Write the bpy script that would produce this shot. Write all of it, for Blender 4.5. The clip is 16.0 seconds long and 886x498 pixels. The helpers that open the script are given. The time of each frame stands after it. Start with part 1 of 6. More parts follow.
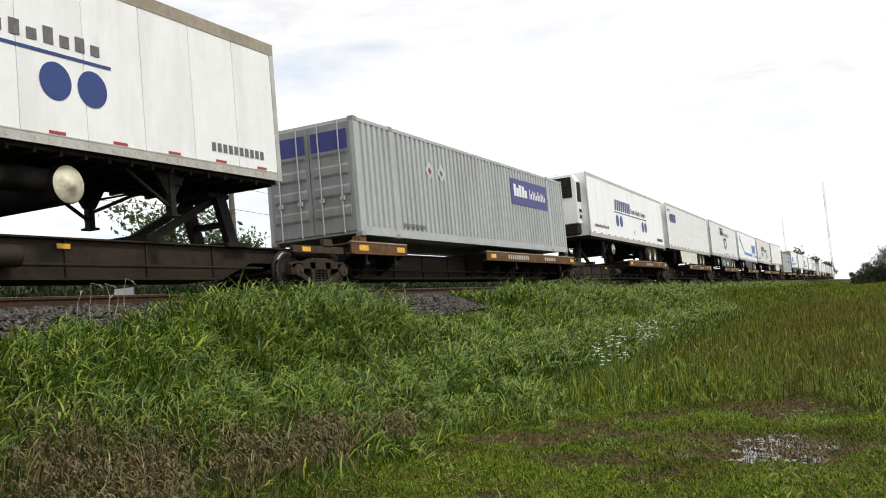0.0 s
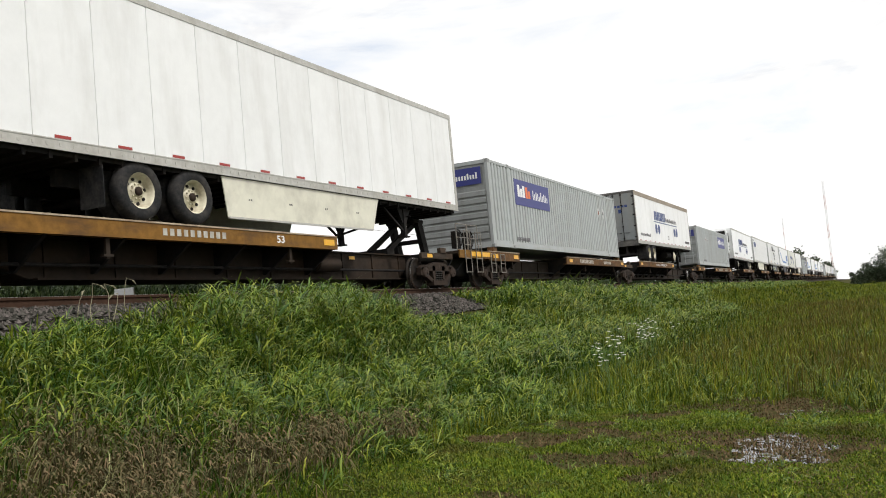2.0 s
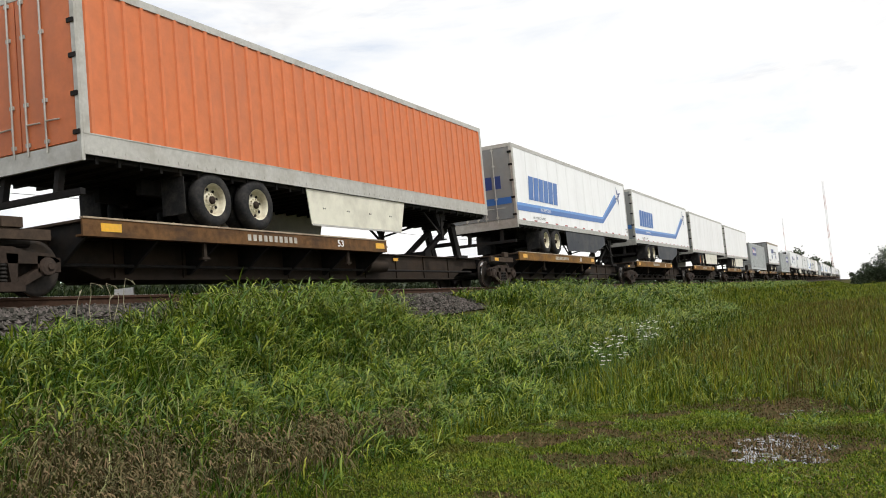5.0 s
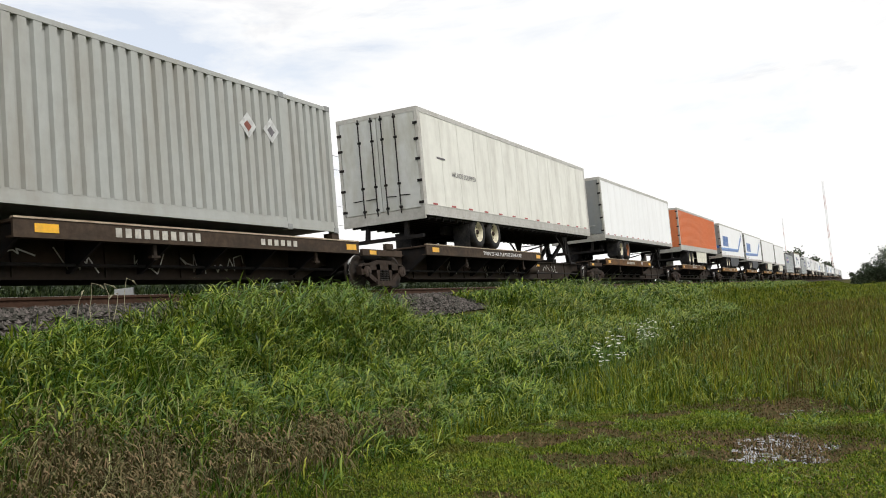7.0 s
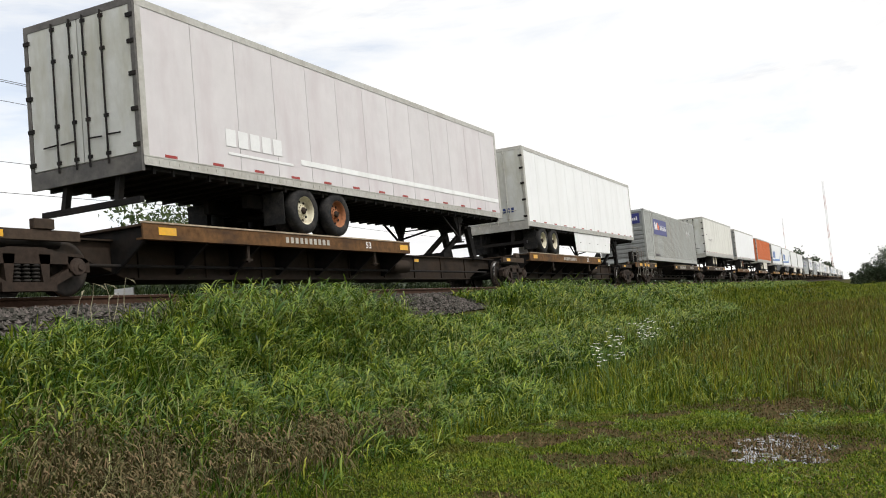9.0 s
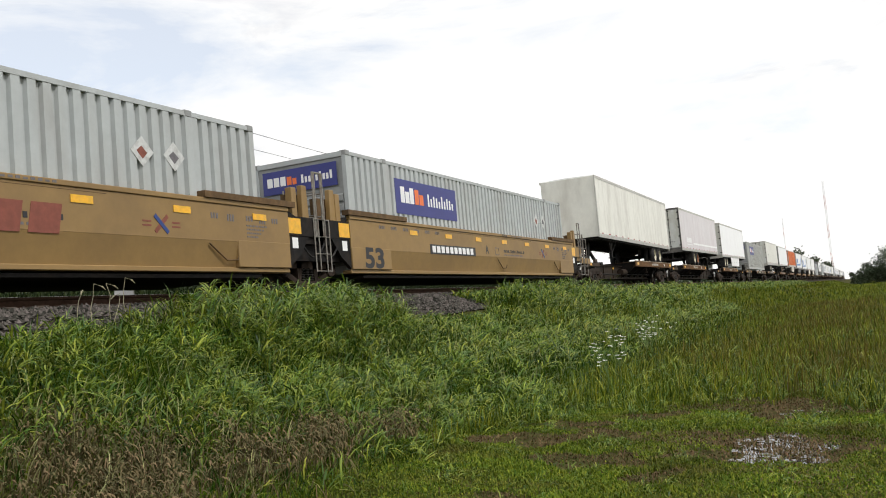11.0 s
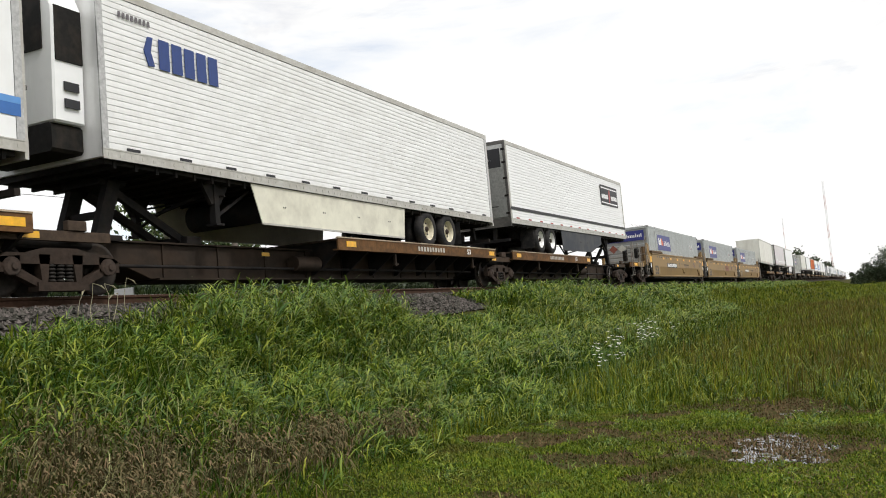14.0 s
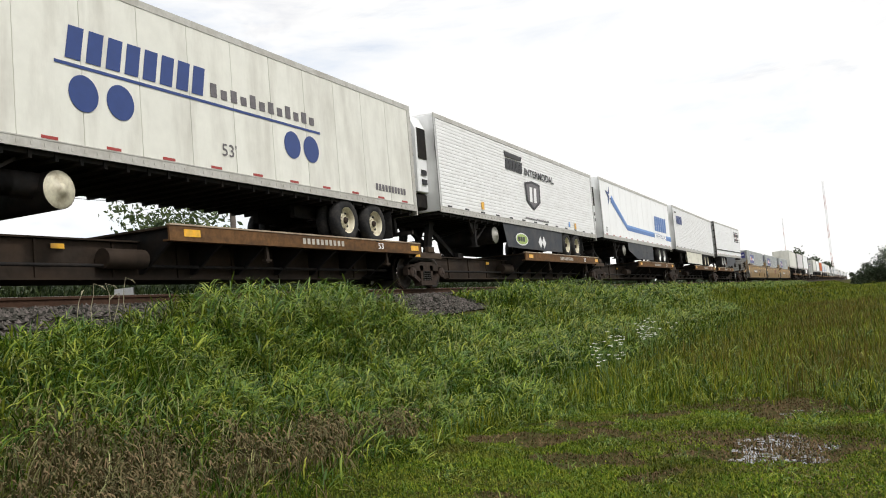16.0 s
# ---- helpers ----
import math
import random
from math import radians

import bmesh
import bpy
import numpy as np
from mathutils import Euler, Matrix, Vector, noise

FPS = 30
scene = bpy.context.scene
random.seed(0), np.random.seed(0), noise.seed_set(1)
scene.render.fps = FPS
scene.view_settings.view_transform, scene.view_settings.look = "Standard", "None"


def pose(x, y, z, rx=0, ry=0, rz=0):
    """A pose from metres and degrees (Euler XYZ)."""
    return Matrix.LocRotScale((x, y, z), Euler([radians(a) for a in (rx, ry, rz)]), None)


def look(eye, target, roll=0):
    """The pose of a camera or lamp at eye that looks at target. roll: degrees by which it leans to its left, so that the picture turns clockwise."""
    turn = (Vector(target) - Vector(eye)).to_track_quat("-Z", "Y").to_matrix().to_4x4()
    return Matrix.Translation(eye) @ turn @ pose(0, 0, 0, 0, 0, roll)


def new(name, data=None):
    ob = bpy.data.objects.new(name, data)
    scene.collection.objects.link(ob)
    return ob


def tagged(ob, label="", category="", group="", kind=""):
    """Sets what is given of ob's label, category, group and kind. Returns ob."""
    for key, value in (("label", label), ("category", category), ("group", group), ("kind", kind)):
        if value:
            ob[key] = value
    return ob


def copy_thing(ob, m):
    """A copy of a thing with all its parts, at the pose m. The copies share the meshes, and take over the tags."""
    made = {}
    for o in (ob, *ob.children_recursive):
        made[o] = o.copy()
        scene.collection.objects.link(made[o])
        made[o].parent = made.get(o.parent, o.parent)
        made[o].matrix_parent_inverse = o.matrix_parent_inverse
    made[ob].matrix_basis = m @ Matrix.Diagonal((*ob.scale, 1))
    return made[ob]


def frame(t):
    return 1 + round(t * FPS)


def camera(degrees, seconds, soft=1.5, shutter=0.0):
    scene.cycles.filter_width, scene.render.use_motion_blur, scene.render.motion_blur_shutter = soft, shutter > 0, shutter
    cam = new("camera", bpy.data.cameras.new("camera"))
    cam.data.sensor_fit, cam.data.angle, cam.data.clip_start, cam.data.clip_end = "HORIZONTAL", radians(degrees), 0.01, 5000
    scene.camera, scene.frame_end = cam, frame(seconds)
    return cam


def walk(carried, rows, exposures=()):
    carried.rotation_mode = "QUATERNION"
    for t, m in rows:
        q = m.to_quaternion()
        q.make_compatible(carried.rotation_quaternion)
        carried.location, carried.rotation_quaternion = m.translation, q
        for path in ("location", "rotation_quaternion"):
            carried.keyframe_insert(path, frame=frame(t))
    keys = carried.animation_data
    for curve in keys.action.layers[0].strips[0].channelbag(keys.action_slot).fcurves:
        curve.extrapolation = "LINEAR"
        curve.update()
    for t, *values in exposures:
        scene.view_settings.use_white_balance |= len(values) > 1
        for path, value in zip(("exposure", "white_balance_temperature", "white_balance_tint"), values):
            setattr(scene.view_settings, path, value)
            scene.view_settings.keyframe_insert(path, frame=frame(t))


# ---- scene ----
EYE = 1.5          # camera height over the mown ground
RAIL = 2.3         # top of the rails
TX = -11.755       # centre line of the track
TRAILER = 16.12    # length of trailers and boxes

cam = camera(53.29, 16.0, soft=1.0)
fw = Vector((-0.42266, 0.90318, 0.07497))
up = Vector((0.11153, -0.03025, 0.99330))
side = fw.cross(up).normalized()
stand = Matrix((side, fw.cross(side).normalized() * -1, -fw)).transposed().to_4x4()
stand.translation = (0, 0, EYE)
walk(cam, [(0.0, stand), (16.0, stand)], exposures=[(0.0, -0.08), (16.0, -0.08)])

# ---- sky and sun: a bright, nearly closed cover of cloud ----
world = bpy.data.worlds.new("world")
scene.world = world
world.use_nodes = True
wt = world.node_tree
wt.nodes.clear()


def wnode(kind, **values):
    n = wt.nodes.new(kind)
    for k, v in values.items():
        n.inputs[k].default_value = v
    return n


w_out = wnode("ShaderNodeOutputWorld")
w_bg = wnode("ShaderNodeBackground", Strength=1.0)
w_sky = wnode("ShaderNodeTexSky")
w_sky.sky_type, w_sky.sun_disc = "NISHITA", False
w_sky.sun_elevation, w_sky.sun_rotation = radians(52), radians(101)
w_dim = wnode("ShaderNodeVectorMath")
w_dim.operation = "SCALE"
w_dim.inputs["Scale"].default_value = 0.19
w_co = wnode("ShaderNodeTexCoord")
w_map = wnode("ShaderNodeMapping")
w_map.inputs["Scale"].default_value = (1.6, 1.6, 6.5)
w_map.inputs["Location"].default_value = (0.35, 0.1, 0.2)
w_cl = wnode("ShaderNodeTexNoise", Scale=1.7, Detail=7.0, Roughness=0.58, Distortion=0.35)
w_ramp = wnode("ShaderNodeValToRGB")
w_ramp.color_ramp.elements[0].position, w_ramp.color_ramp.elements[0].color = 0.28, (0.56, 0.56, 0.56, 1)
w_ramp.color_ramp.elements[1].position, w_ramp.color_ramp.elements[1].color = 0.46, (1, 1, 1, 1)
w_gray = wnode("ShaderNodeTexNoise", Scale=2.6, Detail=6.0, Roughness=0.6, Distortion=0.5)
w_gr = wnode("ShaderNodeValToRGB")
w_gr.color_ramp.elements[0].position, w_gr.color_ramp.elements[0].color = 0.30, (0.90, 0.91, 0.945, 1)
w_gr.color_ramp.elements[1].position, w_gr.color_ramp.elements[1].color = 0.46, (1.12, 1.115, 1.10, 1)
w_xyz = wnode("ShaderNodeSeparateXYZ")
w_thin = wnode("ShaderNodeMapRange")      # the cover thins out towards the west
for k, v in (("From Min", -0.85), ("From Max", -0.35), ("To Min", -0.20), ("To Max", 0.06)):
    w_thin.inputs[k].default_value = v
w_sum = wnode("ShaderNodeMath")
w_mix = wnode("ShaderNodeMix")
w_mix.data_type = "RGBA"
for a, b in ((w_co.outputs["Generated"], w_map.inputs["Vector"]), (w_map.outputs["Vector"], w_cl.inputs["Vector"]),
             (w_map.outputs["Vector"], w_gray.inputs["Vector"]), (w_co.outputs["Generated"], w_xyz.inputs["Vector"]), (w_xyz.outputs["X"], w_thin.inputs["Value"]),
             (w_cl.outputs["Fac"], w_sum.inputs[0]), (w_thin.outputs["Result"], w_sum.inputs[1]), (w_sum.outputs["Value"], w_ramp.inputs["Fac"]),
             (w_gray.outputs["Fac"], w_gr.inputs["Fac"]), (w_sky.outputs["Color"], w_dim.inputs[0]),
             (w_ramp.outputs["Color"], w_mix.inputs["Factor"]), (w_dim.outputs["Vector"], w_mix.inputs["A"]),
             (w_gr.outputs["Color"], w_mix.inputs["B"]), (w_mix.outputs["Result"], w_bg.inputs["Color"]),
             (w_bg.outputs["Background"], w_out.inputs["Surface"])):
    wt.links.new(a, b)

sun = new("sun", bpy.data.lights.new("sun", "SUN"))
sun.data.energy, sun.data.angle, sun.data.color = 2.6, radians(9), (1.0, 0.975, 0.94)
sun.matrix_world = look((26, -5, 34), (0, 0, 0))


# ---- materials ----
def material(name, base, rough=0.6, metal=0.0, grain=0.08, size=8.0, bump=0.0, dirt=None, dirt_amount=0.0,
             dirt_size=(1.0, 1.0, 1.0), vary=0.0, island=0.0, through_light=0.0, spec=0.5):
    """A surface with fine grain, a second, larger pattern of dirt or wear and a slight difference from piece to piece."""
    m = bpy.data.materials.new(name)
    m.use_nodes = True
    t = m.node_tree
    t.nodes.clear()

    def nd(kind, **values):
        n = t.nodes.new(kind)
        for k, v in values.items():
            n.inputs[k].default_value = v
        return n
    out = nd("ShaderNodeOutputMaterial")
    b = nd("ShaderNodeBsdfPrincipled", Roughness=rough, Metallic=metal)
    b.inputs["Specular IOR Level"].default_value = spec
    co = nd("ShaderNodeTexCoord")
    where = co.outputs["Object"]
    if vary:
        own = nd("ShaderNodeObjectInfo")
        far = nd("ShaderNodeMath")
        far.operation = "MULTIPLY"
        far.inputs[1].default_value = 60.0
        t.links.new(own.outputs["Random"], far.inputs[0])
        shift = nd("ShaderNodeVectorMath")
        shift.operation = "ADD"
        t.links.new(where, shift.inputs[0])
        t.links.new(far.outputs["Value"], shift.inputs[1])
        where = shift.outputs["Vector"]
    n1 = nd("ShaderNodeTexNoise", Scale=size, Detail=5.0, Roughness=0.65)
    t.links.new(where, n1.inputs["Vector"])
    lo = tuple(c * (1 - grain * 2) for c in base)
    hi = tuple(min(1.0, c * (1 + grain * 2)) for c in base)
    r1 = nd("ShaderNodeValToRGB")
    r1.color_ramp.elements[0].position, r1.color_ramp.elements[0].color = 0.25, (*lo, 1)
    r1.color_ramp.elements[1].position, r1.color_ramp.elements[1].color = 0.75, (*hi, 1)
    t.links.new(n1.outputs["Fac"], r1.inputs["Fac"])
    colour = r1.outputs["Color"]
    if dirt:
        mp = nd("ShaderNodeMapping")
        mp.inputs["Scale"].default_value = dirt_size
        t.links.new(where, mp.inputs["Vector"])
        n2 = nd("ShaderNodeTexNoise", Scale=1.0, Detail=6.0, Roughness=0.62)
        t.links.new(mp.outputs["Vector"], n2.inputs["Vector"])
        r2 = nd("ShaderNodeValToRGB")
        r2.color_ramp.elements[0].position, r2.color_ramp.elements[0].color = 0.45, (0, 0, 0, 1)
        r2.color_ramp.elements[1].position, r2.color_ramp.elements[1].color = 0.72, (dirt_amount,) * 3 + (1,)
        t.links.new(n2.outputs["Fac"], r2.inputs["Fac"])
        mx = nd("ShaderNodeMix")
        mx.data_type = "RGBA"
        mx.inputs["B"].default_value = (*dirt, 1)
        t.links.new(r2.outputs["Color"], mx.inputs["Factor"])
        t.links.new(colour, mx.inputs["A"])
        colour = mx.outputs["Result"]
    for amount, kind, socket in ((vary, "ShaderNodeObjectInfo", "Random"), (island, "ShaderNodeNewGeometry", "Random Per Island")):
        if amount:
            oi = nd(kind)
            mr = nd("ShaderNodeMapRange")
            mr.inputs["To Min"].default_value, mr.inputs["To Max"].default_value = 1 - amount, 1 + amount
            t.links.new(oi.outputs[socket], mr.inputs["Value"])
            hs = nd("ShaderNodeHueSaturation")
            t.links.new(mr.outputs["Result"], hs.inputs["Value"])
            if kind == "ShaderNodeNewGeometry":
                m2 = nd("ShaderNodeMapRange")
                m2.inputs["To Min"].default_value, m2.inputs["To Max"].default_value = 0.5 + amount * 0.07, 0.5 - amount * 0.07
                t.links.new(oi.outputs[socket], m2.inputs["Value"])
                t.links.new(m2.outputs["Result"], hs.inputs["Hue"])
            t.links.new(colour, hs.inputs["Color"])
            colour = hs.outputs["Color"]
    t.links.new(colour, b.inputs["Base Color"])
    if bump:
        bp = nd("ShaderNodeBump", Strength=0.6, Distance=bump)
        t.links.new(n1.outputs["Fac"], bp.inputs["Height"])
        t.links.new(bp.outputs["Normal"], b.inputs["Normal"])
    surface = b.outputs["BSDF"]
    if through_light:
        tr = nd("ShaderNodeBsdfTranslucent")
        t.links.new(colour, tr.inputs["Color"])
        ms = nd("ShaderNodeMixShader")
        ms.inputs[0].default_value = through_light
        t.links.new(surface, ms.inputs[1])
        t.links.new(tr.outputs["BSDF"], ms.inputs[2])
        surface = ms.outputs["Shader"]
    t.links.new(surface, out.inputs["Surface"])
    return m


GRIME = (0.30, 0.27, 0.22)
M = {}


def mat(key, *a, **k):
    M[key] = material(key, *a, **k)


mat("white", (0.84, 0.845, 0.84), 0.38, grain=0.02, size=3, dirt=GRIME, dirt_amount=0.22, dirt_size=(1.2, 1.6, 0.35), vary=0.02)
mat("white_clean", (0.86, 0.87, 0.87), 0.32, grain=0.015, size=3, dirt=GRIME, dirt_amount=0.12, dirt_size=(1.2, 1.6, 0.35), vary=0.015)
mat("cream", (0.74, 0.735, 0.67), 0.45, grain=0.03, size=3, dirt=GRIME, dirt_amount=0.4, dirt_size=(1.2, 1.8, 0.4), vary=0.02)
mat("pinkish", (0.66, 0.63, 0.64), 0.5, grain=0.03, size=2, dirt=(0.5, 0.42, 0.44), dirt_amount=0.5, dirt_size=(1.2, 1.3, 0.3), vary=0.03)
mat("skirt_cream", (0.72, 0.70, 0.58), 0.45, grain=0.03, size=4, dirt=GRIME, dirt_amount=0.45, dirt_size=(1, 1.5, 1.5))
mat("skirt_dark", (0.035, 0.04, 0.05), 0.5, grain=0.1, size=4, dirt=(0.12, 0.11, 0.1), dirt_amount=0.5, dirt_size=(1, 1.5, 1.5), spec=0.14)
mat("rail_alu", (0.50, 0.49, 0.45), 0.42, 0.45, grain=0.08, size=10, dirt=GRIME, dirt_amount=0.6, dirt_size=(2, 2.5, 2))
mat("rail_brown", (0.33, 0.28, 0.22), 0.7, grain=0.12, size=6, dirt=(0.16, 0.12, 0.08), dirt_amount=0.5, dirt_size=(1, 1, 1))
mat("door_gray", (0.23, 0.245, 0.25), 0.45, grain=0.05, size=5, dirt=GRIME, dirt_amount=0.5, dirt_size=(2, 2, 0.6))
mat("door_white", (0.62, 0.63, 0.60), 0.5, grain=0.04, size=5, dirt=(0.34, 0.32, 0.2), dirt_amount=0.6, dirt_size=(2, 2, 0.6))
mat("steel_quilt", (0.45, 0.45, 0.44), 0.3, 0.7, grain=0.15, size=14, bump=0.01)
mat("black_steel", (0.014, 0.013, 0.013), 0.7, grain=0.2, size=9, dirt=(0.045, 0.033, 0.024), dirt_amount=0.5, dirt_size=(3, 3, 3), bump=0.003, spec=0.14)
mat("grease", (0.014, 0.013, 0.012), 0.6, grain=0.2, size=12, dirt=(0.05, 0.04, 0.03), dirt_amount=0.5, dirt_size=(4, 4, 4), spec=0.14)
mat("lip", (0.42, 0.34, 0.24), 0.6, grain=0.15, size=9, dirt=(0.16, 0.09, 0.05), dirt_amount=0.8, dirt_size=(3, 2, 3))
mat("frame_dark", (0.09, 0.085, 0.08), 0.55, 0.2, grain=0.15, size=9, dirt=(0.25, 0.23, 0.2), dirt_amount=0.5, dirt_size=(3, 3, 3))
mat("worn_steel", (0.24, 0.225, 0.20), 0.55, 0.3, grain=0.15, size=12, dirt=(0.12, 0.07, 0.04), dirt_amount=0.7, dirt_size=(4, 4, 4))
mat("rubber", (0.024, 0.024, 0.025), 0.8, grain=0.15, size=20, dirt=(0.09, 0.08, 0.07), dirt_amount=0.5, dirt_size=(5, 5, 5), spec=0.14)
mat("rim_cream", (0.62, 0.58, 0.44), 0.5, grain=0.1, size=10, dirt=(0.2, 0.13, 0.07), dirt_amount=0.6, dirt_size=(6, 6, 6))
mat("rim_white", (0.76, 0.76, 0.74), 0.4, 0.2, grain=0.05, size=10, dirt=(0.25, 0.22, 0.18), dirt_amount=0.5, dirt_size=(6, 6, 6))
mat("rim_rust", (0.30, 0.12, 0.05), 0.8, grain=0.2, size=12)
mat("rust_deck", (0.135, 0.070, 0.030), 0.75, grain=0.22, size=7, dirt=(0.045, 0.030, 0.022), dirt_amount=0.9, dirt_size=(1.5, 1.2, 4), bump=0.004, spec=0.14)
mat("yellow_deck", (0.21, 0.105, 0.024), 0.65, grain=0.15, size=7, dirt=(0.08, 0.045, 0.025), dirt_amount=0.85, dirt_size=(1.5, 1.2, 4), bump=0.003, spec=0.14)
mat("dark_deck", (0.06, 0.042, 0.030), 0.75, grain=0.22, size=7, dirt=(0.03, 0.025, 0.02), dirt_amount=0.8, dirt_size=(1.5, 1.2, 4), bump=0.004, spec=0.14)
mat("spine", (0.028, 0.021, 0.016), 0.75, grain=0.2, size=5, dirt=(0.06, 0.036, 0.022), dirt_amount=0.5, dirt_size=(1.2, 1.0, 2.5), bump=0.003, spec=0.14)
mat("truck_iron", (0.036, 0.025, 0.019), 0.75, grain=0.25, size=12, dirt=(0.03, 0.025, 0.02), dirt_amount=0.7, dirt_size=(5, 5, 5), bump=0.004, spec=0.14)
mat("wheel_steel", (0.028, 0.024, 0.021), 0.6, grain=0.2, size=14, dirt=(0.06, 0.04, 0.026), dirt_amount=0.5, dirt_size=(6, 6, 6), spec=0.14)
mat("tread", (0.55, 0.54, 0.52), 0.25, 1.0, grain=0.06, size=20)
mat("reflect_yellow", (0.80, 0.42, 0.02), 0.4, grain=0.08, size=10, dirt=(0.3, 0.2, 0.1), dirt_amount=0.3, dirt_size=(6, 6, 6))
mat("reflect_red", (0.32, 0.03, 0.025), 0.4, grain=0.06, size=12)
mat("navy", (0.016, 0.045, 0.19), 0.45, grain=0.05, size=6)
mat("blue", (0.035, 0.14, 0.42), 0.42, grain=0.05, size=5)
mat("blue_light", (0.10, 0.28, 0.62), 0.42, grain=0.05, size=5)
mat("logo_panel", (0.026, 0.032, 0.19), 0.45, grain=0.05, size=5)
mat("ink", (0.02, 0.02, 0.024), 0.55, grain=0.05, size=8)
mat("ink_worn", (0.13, 0.12, 0.13), 0.6, grain=0.15, size=12)
mat("paint_white", (0.80, 0.80, 0.80), 0.45, grain=0.03, size=8)
mat("stencil_worn", (0.50, 0.48, 0.43), 0.6, grain=0.2, size=14, dirt=(0.10, 0.07, 0.05), dirt_amount=0.7, dirt_size=(7, 7, 7))
mat("placard_gray", (0.55, 0.56, 0.55), 0.5, grain=0.06, size=10, dirt=(0.2, 0.19, 0.18), dirt_amount=0.6, dirt_size=(9, 9, 9))
mat("badge_green", (0.34, 0.46, 0.12), 0.5, grain=0.06, size=9)
mat("paint_orange", (0.75, 0.16, 0.03), 0.45, grain=0.04, size=8)
mat("brand_brown", (0.20, 0.055, 0.035), 0.6, grain=0.1, size=9)
mat("box_tan", (0.375, 0.385, 0.365), 0.5, grain=0.04, size=4, dirt=(0.25, 0.22, 0.17), dirt_amount=0.5, dirt_size=(1.2, 1.4, 0.4))
mat("box_gray", (0.40, 0.425, 0.425), 0.5, grain=0.04, size=4, dirt=(0.29, 0.28, 0.26), dirt_amount=0.55, dirt_size=(1.2, 1.4, 0.4), vary=0.03)
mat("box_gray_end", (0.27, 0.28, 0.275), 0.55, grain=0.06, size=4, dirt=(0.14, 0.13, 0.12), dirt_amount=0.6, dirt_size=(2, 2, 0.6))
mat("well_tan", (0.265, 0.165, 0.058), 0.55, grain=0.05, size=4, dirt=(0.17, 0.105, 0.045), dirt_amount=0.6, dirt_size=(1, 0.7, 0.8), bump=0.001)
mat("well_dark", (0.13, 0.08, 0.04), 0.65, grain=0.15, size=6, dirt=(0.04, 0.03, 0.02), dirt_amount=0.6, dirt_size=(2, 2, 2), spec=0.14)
mat("orange", (0.62, 0.17, 0.055), 0.5, grain=0.06, size=4, dirt=(0.4, 0.14, 0.07), dirt_amount=0.5, dirt_size=(1.2, 1.4, 0.4), vary=0.06)
# stones between the rails: the shade under the train is put into this colour
mat("ballast_shaded", (0.040, 0.034, 0.028), 0.9, grain=0.3, size=16, island=0.6, bump=0.006, spec=0.14)
mat("ballast", (0.068, 0.062, 0.054), 0.9, grain=0.3, size=16, island=0.75, bump=0.006, spec=0.14)
# rust and wood, darkened further to stand for shade under the train
mat("rail_rust", (0.050, 0.027, 0.017), 0.8, grain=0.18, size=10, spec=0.14)
mat("tie_wood", (0.055, 0.043, 0.034), 0.9, grain=0.3, size=7, vary=0.2, bump=0.006, spec=0.14)


